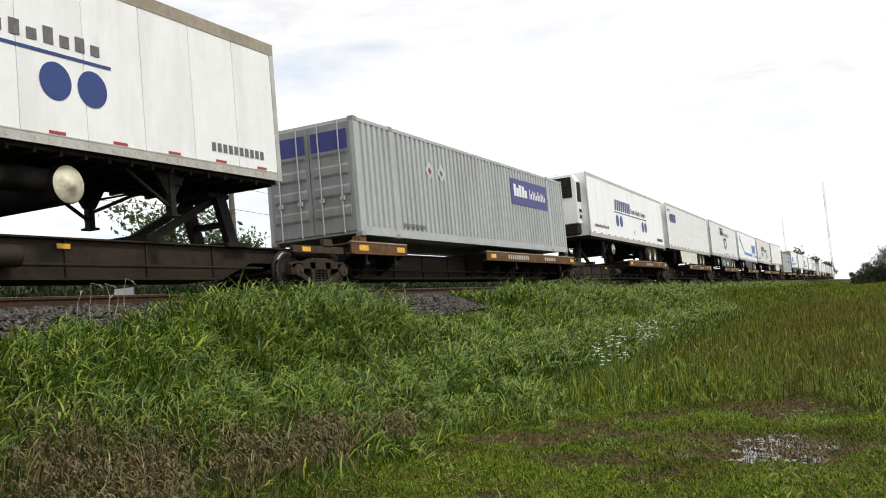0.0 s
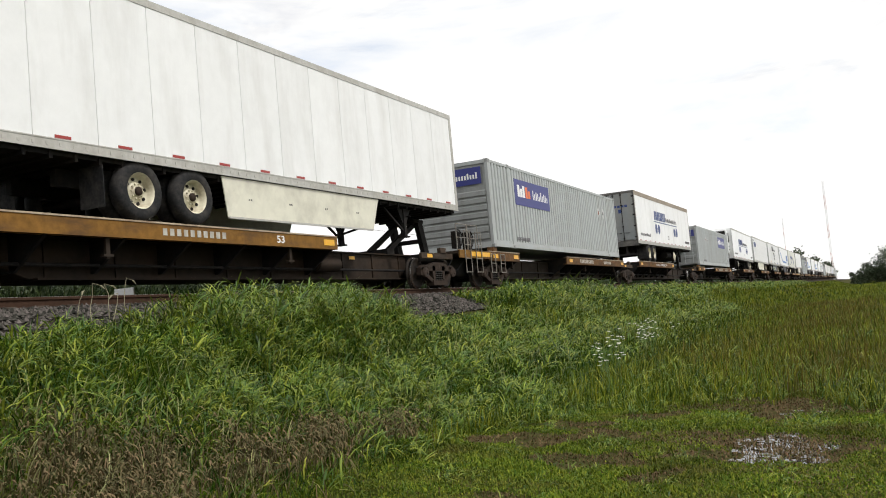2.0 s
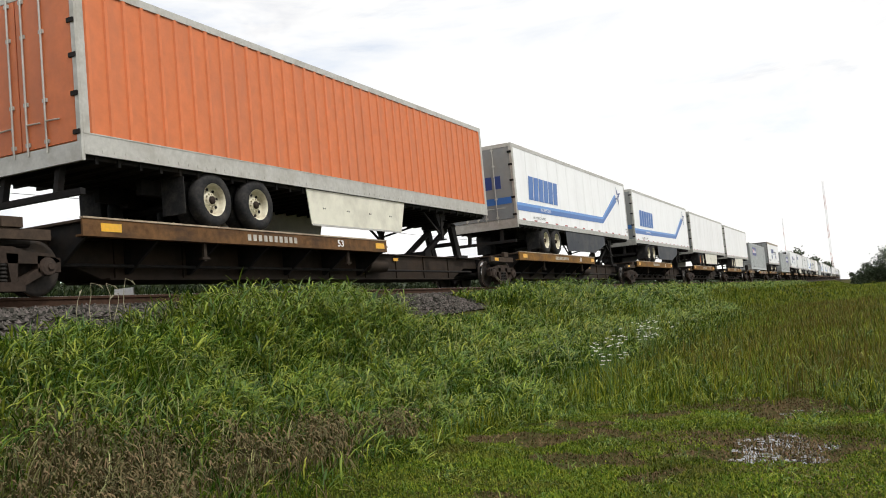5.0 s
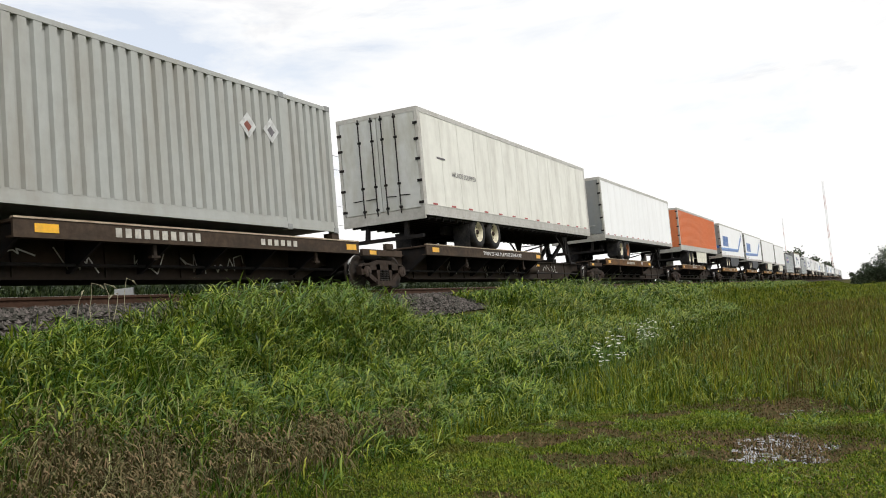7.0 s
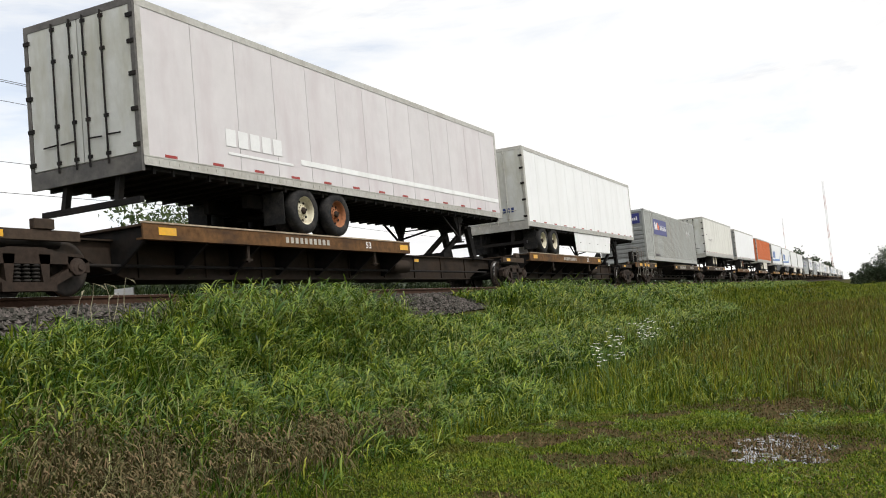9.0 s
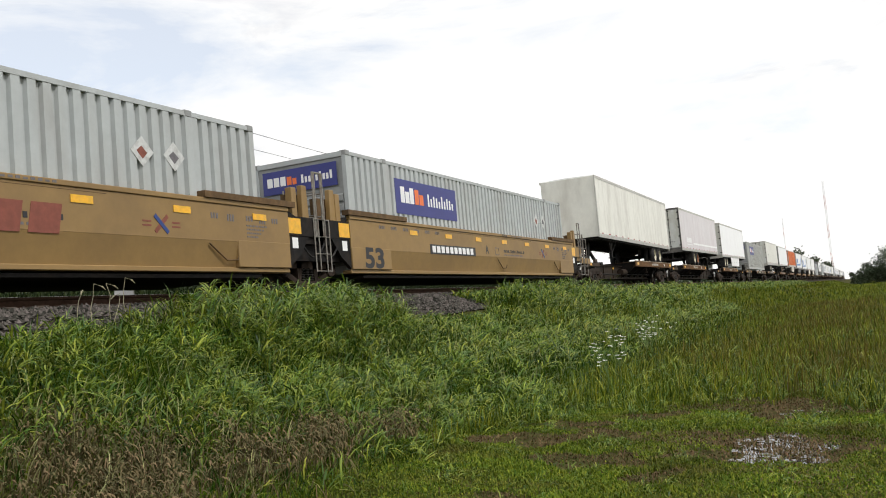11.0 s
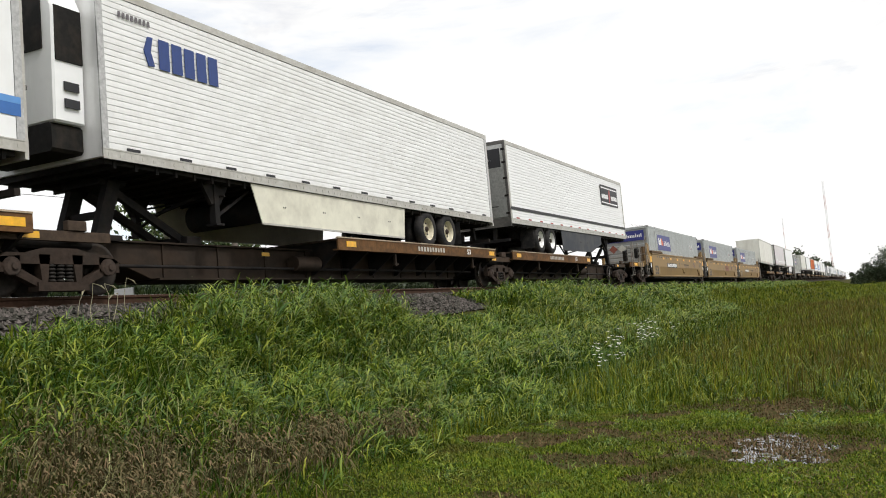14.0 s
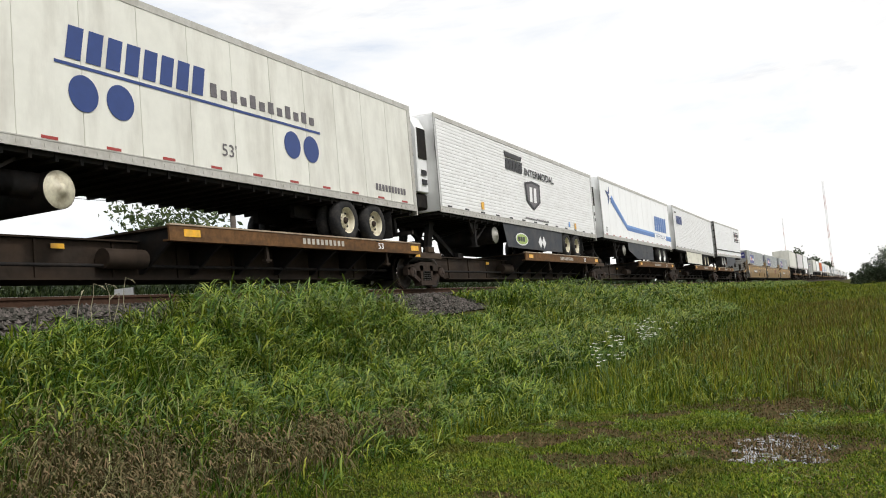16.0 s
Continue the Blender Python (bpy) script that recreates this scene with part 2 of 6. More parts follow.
# ---- mesh tools ----
class Shape:
    """Collects simple solids into one mesh."""

    def __init__(self):
        self.v, self.f, self.smooth = [], [], []

    def add(self, pts, faces, smooth=False):
        n = len(self.v)
        self.v += [tuple(p) for p in pts]
        self.f += [tuple(i + n for i in f) for f in faces]
        self.smooth += [smooth] * len(faces)
        return self

    def box(self, x0, x1, y0, y1, z0, z1, c=0.0):
        """A block; c: chamfer of its long edges, seen along y."""
        if c:
            return self.prism([(x0 + c, z0), (x1 - c, z0), (x1, z0 + c), (x1, z1 - c), (x1 - c, z1), (x0 + c, z1), (x0, z1 - c), (x0, z0 + c)], "y", y0, y1)
        p = [(x, y, z) for x in (x0, x1) for y in (y0, y1) for z in (z0, z1)]
        return self.add(p, [(0, 1, 3, 2), (4, 6, 7, 5), (0, 4, 5, 1), (2, 3, 7, 6), (0, 2, 6, 4), (1, 5, 7, 3)])

    def prism(self, poly, axis, a, b):
        """A polygon, drawn across the axis, drawn out from a to b. Across x: (y, z), across y: (x, z), across z: (x, y)."""
        def at(p, q):
            return {"x": (q, p[0], p[1]), "y": (p[0], q, p[1]), "z": (p[0], p[1], q)}[axis]
        n = len(poly)
        pts = [at(p, a) for p in poly] + [at(p, b) for p in poly]
        faces = [tuple(range(n))[::-1], tuple(range(n, 2 * n))] + [(i, (i + 1) % n, n + (i + 1) % n, n + i) for i in range(n)]
        return self.add(pts, faces)

    def tube(self, p, q, r, n=8, r2=None):
        """A round bar from p to q."""
        p, q = Vector(p), Vector(q)
        d = (q - p).normalized()
        u = d.orthogonal().normalized()
        w = d.cross(u)
        r2 = r if r2 is None else r2
        ring = [u * math.cos(2 * math.pi * i / n) + w * math.sin(2 * math.pi * i / n) for i in range(n)]
        pts = [p + k * r for k in ring] + [q + k * r2 for k in ring]
        self.add(pts, [(i, (i + 1) % n, n + (i + 1) % n, n + i) for i in range(n)], n > 6)
        return self.add(pts, [tuple(range(n))[::-1], tuple(range(n, 2 * n))])

    def bar(self, p, q, w, h):
        """A flat-sided bar from p to q, w across x, h across the rest."""
        p, q = Vector(p), Vector(q)
        d = (q - p).normalized()
        u = Vector((1, 0, 0)) if abs(d.x) < 0.8 else Vector((0, 1, 0))
        s = d.cross(u).normalized()
        u = s.cross(d).normalized()
        pts = [e + u * a * w / 2 + s * b * h / 2 for e in (p, q) for a, b in ((-1, -1), (1, -1), (1, 1), (-1, 1))]
        return self.add(pts, [(3, 2, 1, 0), (4, 5, 6, 7), (0, 1, 5, 4), (1, 2, 6, 5), (2, 3, 7, 6), (3, 0, 4, 7)])

    def lathe(self, profile, centre, axis="x", n=28):
        """Turns (radius, offset along the axis) round the axis."""
        c = Vector(centre)
        pts = []
        for r, o in profile:
            for i in range(n):
                a = 2 * math.pi * i / n
                k = (r * math.cos(a), r * math.sin(a))
                pts.append(c + Vector({"x": (o, k[0], k[1]), "y": (k[0], o, k[1]), "z": (k[0], k[1], o)}[axis]))
        faces = [(j * n + i, j * n + (i + 1) % n, (j + 1) * n + (i + 1) % n, (j + 1) * n + i) for j in range(len(profile) - 1) for i in range(n)]
        return self.add(pts, faces, True)

    def mesh(self, name, bevel=0.0):
        me = bpy.data.meshes.new(name)
        me.from_pydata(self.v, [], self.f)
        me.polygons.foreach_set("use_smooth", self.smooth)
        bm = bmesh.new()
        bm.from_mesh(me)
        bmesh.ops.recalc_face_normals(bm, faces=bm.faces)
        if bevel:
            bmesh.ops.bevel(bm, geom=bm.edges[:], offset=bevel, segments=1, affect="EDGES", clamp_overlap=True)
        bm.to_mesh(me)
        bm.free()
        return me


class Bars(list):
    tall = 0.0


def part(name, shape, mat_key, parent, label="", bevel=0.0, at=None):
    """Links a Shape or a ready mesh as ONE mesh object under a thing or under a part."""
    if isinstance(shape, Bars):
        if shape.tall > 0.24:
            return [part(name[:-1], b, mat_key, parent, label, bevel, at) for b in shape]
        joined = Shape()
        for b in shape:
            joined.add(b.v, b.f)
        return tagged(part(name, joined, mat_key, parent, label, bevel, at), kind="stuff")
    me = shape.mesh(name, bevel) if isinstance(shape, Shape) else shape
    if not me.materials:
        me.materials.append(M[mat_key])
    ob = new(name, me)
    ob.parent = parent
    if at is not None:
        ob.location = at
    if label:
        tagged(ob, label)
    return ob


def thing(name, label, category, group="", kind=""):
    return tagged(new(name), label, category, group, kind)


SHARED = {}


def shared(key, make):
    if key not in SHARED:
        SHARED[key] = make()
    return SHARED[key]


def lettering(words, height, width, key, bold=0.0):
    """Flat letters of the built-in font as a mesh in the plane that faces +x; they run along +y from the lower left corner."""
    def make():
        cu = bpy.data.curves.new("letters", "FONT")
        cu.body, cu.extrude, cu.offset = words, 0.0, bold
        ob = bpy.data.objects.new("letters", cu)
        scene.collection.objects.link(ob)
        bpy.context.view_layer.update()
        me = bpy.data.meshes.new_from_object(ob.evaluated_get(bpy.context.evaluated_depsgraph_get()))
        bpy.data.objects.remove(ob)
        co = np.zeros(len(me.vertices) * 3)
        me.vertices.foreach_get("co", co)
        co = co.reshape(-1, 3)
        lo, hi = co.min(0), co.max(0)
        k = (co - lo) / np.maximum(hi - lo, 1e-6)
        me.vertices.foreach_set("co", np.stack([k[:, 2] * 0, k[:, 0] * width, k[:, 1] * height], 1).ravel())
        me.materials.clear()
        me.materials.append(M[key])
        return me
    return shared(("text", words, height, width, key, bold), make)


def disc(y, z, r, x, n=36):
    """A flat round plate that faces +x."""
    return Shape().prism([(y + r * math.cos(2 * math.pi * i / n), z + r * math.sin(2 * math.pi * i / n)) for i in range(n)], "x", x, x + 0.005)


def blocks(n, y0, y1, z0, z1, x, lean=0.0, fill=0.82, rnd=None):
    """Plain slanted bars, one for each character of a mark that is not lettered."""
    s = Bars()
    step = (y1 - y0) / n
    for i in range(n):
        a = y0 + i * step
        b = a + step * fill
        top = z1 if rnd is None else z1 - (z1 - z0) * rnd[i % len(rnd)]
        s.append(Shape().prism([(a, z0), (b, z0), (b + lean, top), (a + lean, top)], "x", x - 0.004, x))
    s.tall = z1 - z0
    return s


# ---- the train: platforms, trucks, trailers and boxes ----
def wheelset_parts(parent, y, lit=True):
    """One railway truck at y: two side frames, a bolster, springs and two wheelsets."""
    def frame_mesh():
        s = Shape()
        for x in (1.0,):
            a, b = x - 0.07, x + 0.07
            s.prism([(-1.12, 0.50), (-0.95, 0.62), (0.95, 0.62), (1.12, 0.50), (0.98, 0.46), (-0.98, 0.46)], "x", a, b)
            s.prism([(-1.12, 0.34), (-0.72, 0.34), (-0.72, 0.58), (-1.12, 0.55)], "x", a, b)
            s.prism([(0.72, 0.34), (1.12, 0.34), (1.12, 0.55), (0.72, 0.58)], "x", a, b)
            s.prism([(-0.95, 0.36), (-0.78, 0.42), (-0.34, 0.20), (-0.34, 0.08)], "x", a, b)
            s.prism([(0.34, 0.08), (0.34, 0.20), (0.78, 0.42), (0.95, 0.36)], "x", a, b)
            s.prism([(-0.46, 0.06), (0.46, 0.06), (0.46, 0.19), (-0.46, 0.19)], "x", a - 0.04, b + 0.04)
            s.prism([(-0.62, 0.62), (-0.30, 0.70), (0.30, 0.70), (0.62, 0.62)], "x", a, b)
            s.prism([(-0.36, 0.19), (-0.26, 0.19), (-0.20, 0.60), (-0.40, 0.60)], "x", a, b)
            s.prism([(0.26, 0.19), (0.36, 0.19), (0.40, 0.60), (0.20, 0.60)], "x", a, b)
            for yy in (-0.875, 0.875):
                s.lathe([(0.0, 0.17), (0.05, 0.17), (0.055, 0.145), (0.11, 0.14), (0.135, 0.11), (0.14, 0.05)], (x, yy, 0.42), n=14)
        return s.mesh("side_frame", 0.008)

    def spring_mesh():
        s = Shape()
        for i in range(5):
            s.lathe([(0.045, 0.0), (0.068, 0.014), (0.068, 0.034), (0.045, 0.048)], (1.02, 0, 0.19 + i * 0.055), "z", 10)
        return s.mesh("coil_spring")

    def wheel_mesh():
        s = Shape()
        s.lathe([(0.0, 0.06), (0.10, 0.06), (0.13, 0.02), (0.30, -0.02), (0.36, 0.03), (0.415, 0.03), (0.42, -0.05), (0.45, -0.08), (0.445, -0.11), (0.35, -0.10), (0.0, -0.06)], (0.80, 0, 0), n=32)
        return s.mesh("rail_wheel")

    def tread_mesh():
        return Shape().lathe([(0.418, 0.031), (0.4225, 0.02), (0.4225, -0.045), (0.418, -0.05)], (0.80, 0, 0), n=32).mesh("tread_band")

    iron = "truck_iron"
    for sgn in (1, -1):
        f = part("side_frame", shared("sf", frame_mesh), iron, parent, at=(0, y, 0))
        f.scale.x = sgn
        for k in (-0.16, 0.0, 0.16):
            sp = part("coil_spring", shared("spr", spring_mesh), "grease", parent, at=(0, y + k, 0))
            sp.scale.x = sgn
        for yy in (-0.875, 0.875):
            w = part("rail_wheel", shared("rw", wheel_mesh), "wheel_steel", parent, at=(0, y + yy, 0.42))
            w.scale.x = sgn
            part("tread_band", shared("tb", tread_mesh), "tread", w, "polished steel tread")
    part("bolster", shared("bol", lambda: Shape().box(-0.95, 0.95, -0.2, 0.2, 0.36, 0.66, 0.05).mesh("bolster")), "grease", parent, at=(0, y, 0))
    part("axle", shared("axl", lambda: Shape().tube((-0.95, 0, 0.42), (0.95, 0, 0.42), 0.085, 12).mesh("axle")), "grease", parent, at=(0, y - 0.875, 0))
    part("axle", SHARED["axl"], "grease", parent, at=(0, y + 0.875, 0))


def ladder(parent, y, x, z0, z1, w=0.42, key="black_steel"):
    s = Shape()
    for k in (0, w):
        s.tube((x, y + k, z0), (x, y + k, z1), 0.016, 6)
    n = max(2, int((z1 - z0) / 0.32))
    for i in range(n + 1):
        z = z0 + 0.02 + (z1 - z0 - 0.04) * i / n
        s.tube((x, y, z), (x, y + w, z), 0.014, 6)
    part("ladder", s, key, parent)


def brake_wheel(parent, y, x, z):
    s = Shape()
    c = Vector((x, y, z))
    for i in range(16):
        a, b = 2 * math.pi * i / 16, 2 * math.pi * (i + 1) / 16
        s.tube(c + Vector((0, 0.26 * math.cos(a), 0.26 * math.sin(a))), c + Vector((0, 0.26 * math.cos(b), 0.26 * math.sin(b))), 0.016, 6)
    for i in range(4):
        a = math.pi * i / 2 + 0.4
        s.tube(c, c + Vector((0, 0.26 * math.cos(a), 0.26 * math.sin(a))), 0.012, 6)
    part("brake_wheel", s, "black_steel", parent)
    part("brake_box", Shape().box(x - 0.16, x - 0.03, y - 0.2, y + 0.2, z - 0.3, z + 0.22), "black_steel", parent)


def platform(label, L, ahead, behind, key, flip, load, trucks, end_gear=(), words="", number=True):
    """One platform of an articulated spine car. y runs from the rear end of its load; z from the rail top."""
    p = thing("spine_car", label, "rail car", "articulated spine cars")
    Y = (lambda y: L - y) if flip else (lambda y: y)

    def span(a, b):
        return min(Y(a), Y(b)), max(Y(a), Y(b))
    # centre sill, deeper in the middle
    s = Shape()
    lo, hi = -behind, L + ahead
    s.prism([(lo, 0.62), (lo + 1.6, 0.62), (lo + 2.5, 0.30), (hi - 2.5, 0.30), (hi - 1.6, 0.62), (hi, 0.62), (hi, 0.93), (lo, 0.93)], "x", -0.42, 0.42)
    part("centre_sill", s, "spine", p, bevel=0.01)
    s = Shape()
    s.box(-0.50, 0.50, lo + 0.4, hi - 0.4, 0.93, 0.96)
    s.box(-0.52, 0.52, lo + 2.6, hi - 2.6, 0.28, 0.315)
    for i in range(9):
        yy = lo + 2.8 + (hi - lo - 5.6) * i / 8
        s.box(0.42, 0.455, yy - 0.02, yy + 0.02, 0.31, 0.93)
    part("sill_flange", s, "spine", p)
    part("train_pipe", Shape().tube((0.62, lo + 1.5, 0.5), (0.62, hi - 1.5, 0.5), 0.03, 8).tube((0.62, lo + 1.5, 0.5), (0.45, lo + 1.0, 0.75), 0.03, 8), "black_steel", p)
    top = 1.15
    if load == "trailer":
        a, b = span(-0.1, 9.35)
        spans = [(a, b)]
    else:
        spans = [(-0.45, 2.3), (7.7, L + 0.9)]
        top = 1.08
    for a, b in spans:
        part("deck", Shape().box(-1.23, 1.23, a, b, top - 0.05, top - 0.005), "dark_deck", p, bevel=0.006)
        for sgn in (1, -1):
            s = Shape()
            s.box(sgn * 1.24 - 0.02, sgn * 1.24 + 0.02, a, b, top - 0.24, top)
            s.box(min(sgn * 1.10, sgn * 1.26), max(sgn * 1.10, sgn * 1.26), a, b, top - 0.27, top - 0.24)
            part("edge_beam", s, key, p)
            part("deck_lip", Shape().box(min(sgn * 1.20, sgn * 1.275), max(sgn * 1.20, sgn * 1.275), a, b, top + 0.002, top + 0.03), "lip", p, "worn pale deck edge")
        n = max(2, int((b - a) / 1.35))
        for i in range(n + 1):
            yy = a + 0.12 + (b - a - 0.24) * i / n
            part("cross_bearer", shared(("bearer", top), lambda: Shape().prism([(-0.5, 0.38), (0.5, 0.38), (1.20, top - 0.27), (1.20, top - 0.05), (-1.20, top - 0.05), (-1.20, top - 0.27)], "y", -0.03, 0.03).mesh("cross_bearer")), "black_steel", p, at=(0, yy, 0))
        n = max(2, int((b - a) / 2.4))
        for i in range(n):
            yy = a + 0.35 + (b - a - 0.9) * i / max(1, n - 1)
            if load != "trailer" and a > 3 and 0 < i < n - 1 or load == "trailer" and 0.36 < (yy - a) / (b - a) < 0.86:
                continue      # the stencilled marks stand here
            part("reflector", Shape().box(1.262, 1.268, yy, yy + 0.42, top - 0.19, top - 0.06), "reflect_yellow", p, "yellow reflective strip")
        for yy in (a + (b - a) * 0.30, a + (b - a) * 0.82):
            s = Shape()
            s.bar((1.15, yy, top - 0.2), (1.15, yy, 0.55), 0.05, 0.08)
            s.box(1.10, 1.19, yy - 0.10, yy + 0.10, 0.58, 0.62)
            part("step_bracket", s, "spine", p)
    if load == "trailer":
        if words:
            y0 = a + (b - a) * 0.42
            t = part("lettering", lettering(words, 0.12, 3.4, "paint_white"), "paint_white", p, "white stencilled words", at=(1.264, y0, top - 0.19))
        elif number:
            part("lettering", lettering("53", 0.15, 0.26, "paint_white", 0.02), "paint_white", p, "white stencilled number", at=(1.264, a + (b - a) * 0.76, top - 0.20))
            part("number_stencil", blocks(10, a + (b - a) * 0.42, a + (b - a) * 0.42 + 1.7, top - 0.19, top - 0.07, 1.266, fill=0.6), "stencil_worn", p, "white number stencil")
        # fifth wheel stand under the nose: a raked pair of struts and a head
        yk = Y(L - 1.0)
        d = 1 if flip else -1
        hs = part("hitch_stand", Shape().box(-0.45, 0.45, yk - 0.30, yk + 0.30, 1.90, 2.02, 0.03).bar((-0.42, yk - d * 0.2, 1.4), (0.42, yk - d * 0.2, 1.4), 0.1, 0.12), "black_steel", p, "black trailer hitch stand")
        for x in (-0.42, 0.42):
            part("hitch_leg", Shape().bar((x, yk, 1.95), (x, yk - d * 0.35, 0.95), 0.14, 0.27), "black_steel", hs)
            part("hitch_strut", Shape().bar((x * 0.7, yk + d * 0.1, 1.85), (x * 0.7, yk + d * 1.9, 0.98), 0.10, 0.14), "black_steel", hs)
        part("hitch_foot", Shape().box(-0.50, 0.50, yk + d * 1.9 - 0.2, yk + d * 1.9 + 0.2, 0.95, 1.10), "black_steel", hs)
        part("hitch_base", Shape().box(-0.6, 0.6, yk - d * 0.35 - 0.35, yk - d * 0.35 + 0.35, 0.93, 1.02), "black_steel", hs)
        for yy in (Y(L - 5.0),):
            part("reflector", Shape().box(0.46, 0.466, yy, yy + 0.26, 0.78, 0.86), "reflect_yellow", p, "yellow reflective strip")
        s = Shape()
        s.tube((0.62, Y(9.8) - 0.45, 0.62), (0.62, Y(9.8) + 0.45, 0.62), 0.17, 16)
        part("air_reservoir", s, "spine", p)
    else:
        if number:
            a, b = spans[1]
            part("number_stencil", blocks(10, a + (b - a) * 0.20, a + (b - a) * 0.42, top - 0.20, top - 0.05, 1.266, fill=0.62), "stencil_worn", p, "white number stencil")
            part("number_stencil", blocks(6, a + (b - a) * 0.60, a + (b - a) * 0.74, top - 0.19, top - 0.07, 1.266, fill=0.6), "stencil_worn", p, "white number stencil")
        for yy in (0.1, L - 0.1):
            for sgn in (1, -1):
                part("corner_pedestal", Shape().box(sgn * 1.16 - 0.11, sgn * 1.16 + 0.11, yy - 0.14, yy + 0.14, top, 1.24), key, p)
    if key == "dark_deck":
        g = random.Random(int(L * 10 + len(trucks) + len(end_gear)))
        for j in range(9):
            s = Shape()
            y0, q = 3.0 + j * 1.25 + g.uniform(-0.2, 0.2), None
            for i in range(9):
                r = Vector((0.462, y0 + 0.09 * i + g.uniform(-0.16, 0.16), 0.60 + g.uniform(-0.22, 0.24)))
                if q:
                    s.bar(q, r, 0.006, 0.022)
                q = r
            part("graffiti", s, "rail_alu", p, "pale illegible paint scrawl")
    for y in trucks:
        wheelset_parts(p, y)
    for y in trucks:
        part("end_sill", Shape().box(-0.9, 0.9, y - 0.75, y + 0.75, 0.72, 0.92, 0.04), "black_steel", p)
        part("side_beam", Shape().box(1.02, 1.10, y - 1.05, y + 0.95, 0.80, 0.96), "dark_deck", p, bevel=0.006)
        part("side_box", Shape().box(1.02, 1.13, y + 0.10, y + 0.46, 0.965, 1.12), "dark_deck", p, bevel=0.01)
        part("reflector", Shape().box(1.102, 1.107, y - 0.72, y - 0.40, 0.83, 0.93), "reflect_yellow", p, "yellow reflective strip")
    for y in end_gear:
        part("end_platform", Shape().box(-1.28, 1.28, y - 0.95, y + 0.75, 0.98, 1.06), "dark_deck", p, "rust-stained end platform")
        part("end_beam", Shape().box(1.25, 1.30, y - 0.95, y + 0.75, 0.84, 1.08), key, p, bevel=0.006)
        part("reflector", Shape().box(1.302, 1.308, y - 0.1, y + 0.66, 0.90, 1.04), "reflect_yellow", p, "yellow reflective strip")
        ladder(p, y - 0.62, 1.33, 0.40, 1.66, key="worn_steel")
        ladder(p, y + 1.35, 1.33, 0.40, 1.02, w=0.36, key="worn_steel")
        brake_wheel(p, y - 0.32, 1.02, 1.46)
        # dark block added below the platform, standing for the black shade in the gap
        part("draft_sill", Shape().box(-0.55, 0.55, y - 1.3, y + 1.1, 0.34, 0.95, 0.05), "grease", p)
        part("coupler", Shape().box(-0.14, 0.14, y - 1.9, y, 0.66, 0.90, 0.04), "grease", p)
        s = Shape()
        for q in (-0.88, -0.12):
            s.tube((1.2, y + q, 1.06), (1.2, y + q, 1.86), 0.018, 6)
        s.tube((1.2, y - 0.88, 1.86), (1.2, y - 0.12, 1.86), 0.018, 6).tube((1.2, y - 0.88, 1.46), (1.2, y - 0.12, 1.46), 0.014, 6)
        part("grab_rail", s, "worn_steel", p)
        s = Shape()
        q = Vector((1.05, y - 1.0, 0.80))
        for k in range(1, 9):
            r = Vector((1.05 - 0.08 * k, y - 1.0 - 0.10 * k, 0.80 - 0.42 * math.sin(k * math.pi / 8)))
            s.tube(q, r, 0.022, 7)
            q = r
        part("brake_hose", s, "rubber", p, "hanging black air hose")
    return p


def tyre_pair(parent, y, sgn, rim):
    def tyre():
        s = Shape()
        for o in (0.0, -0.33):
            s.lathe([(0.30, 0.12 + o), (0.36, 0.145 + o), (0.45, 0.135 + o), (0.495, 0.10 + o), (0.508, 0.03 + o), (0.508, -0.06 + o), (0.48, -0.10 + o), (0.30, -0.10 + o)], (0, 0, 0), n=30)
        return s.mesh("tyre")

    def disc():
        s = Shape()
        s.lathe([(0.0, 0.07), (0.07, 0.07), (0.085, 0.03), (0.15, 0.02), (0.17, -0.01), (0.24, -0.02), (0.265, 0.03), (0.275, 0.10), (0.305, 0.125)], (0, 0, 0), n=24)
        for i in range(10):
            a = 2 * math.pi * i / 10
            c = Vector((0.015, 0.125 * math.cos(a), 0.125 * math.sin(a)))
            s.tube(c, c + Vector((0.035, 0, 0)), 0.016, 6)
        return s.mesh("rim")
    w = new("wheel")
    w.parent = parent
    w.location, w.scale = (sgn * 1.13, y, 1.66), (sgn, 1, 1)
    part("tyre", shared("tyre", tyre), "rubber", w)
    part("rim", shared(("rim", rim), disc), rim, w, "dished steel rim")

    def holes():
        s = Shape()
        for i in range(8):
            a = 2 * math.pi * i / 8 + 0.2
            c = Vector((0.004, 0.205 * math.cos(a), 0.205 * math.sin(a)))
            s.tube(c - Vector((0.03, 0, 0)), c, 0.030, 8)
        return s.mesh("hand_hole")
    tagged(part("hand_hole", shared("holes", holes), "grease", w), kind="stuff")
    part("hub", shared("hub", lambda: Shape().lathe([(0.0, 0.10), (0.055, 0.098), (0.075, 0.08), (0.08, 0.02)], (0, 0, 0), n=16).mesh("hub")), "truck_iron", w)


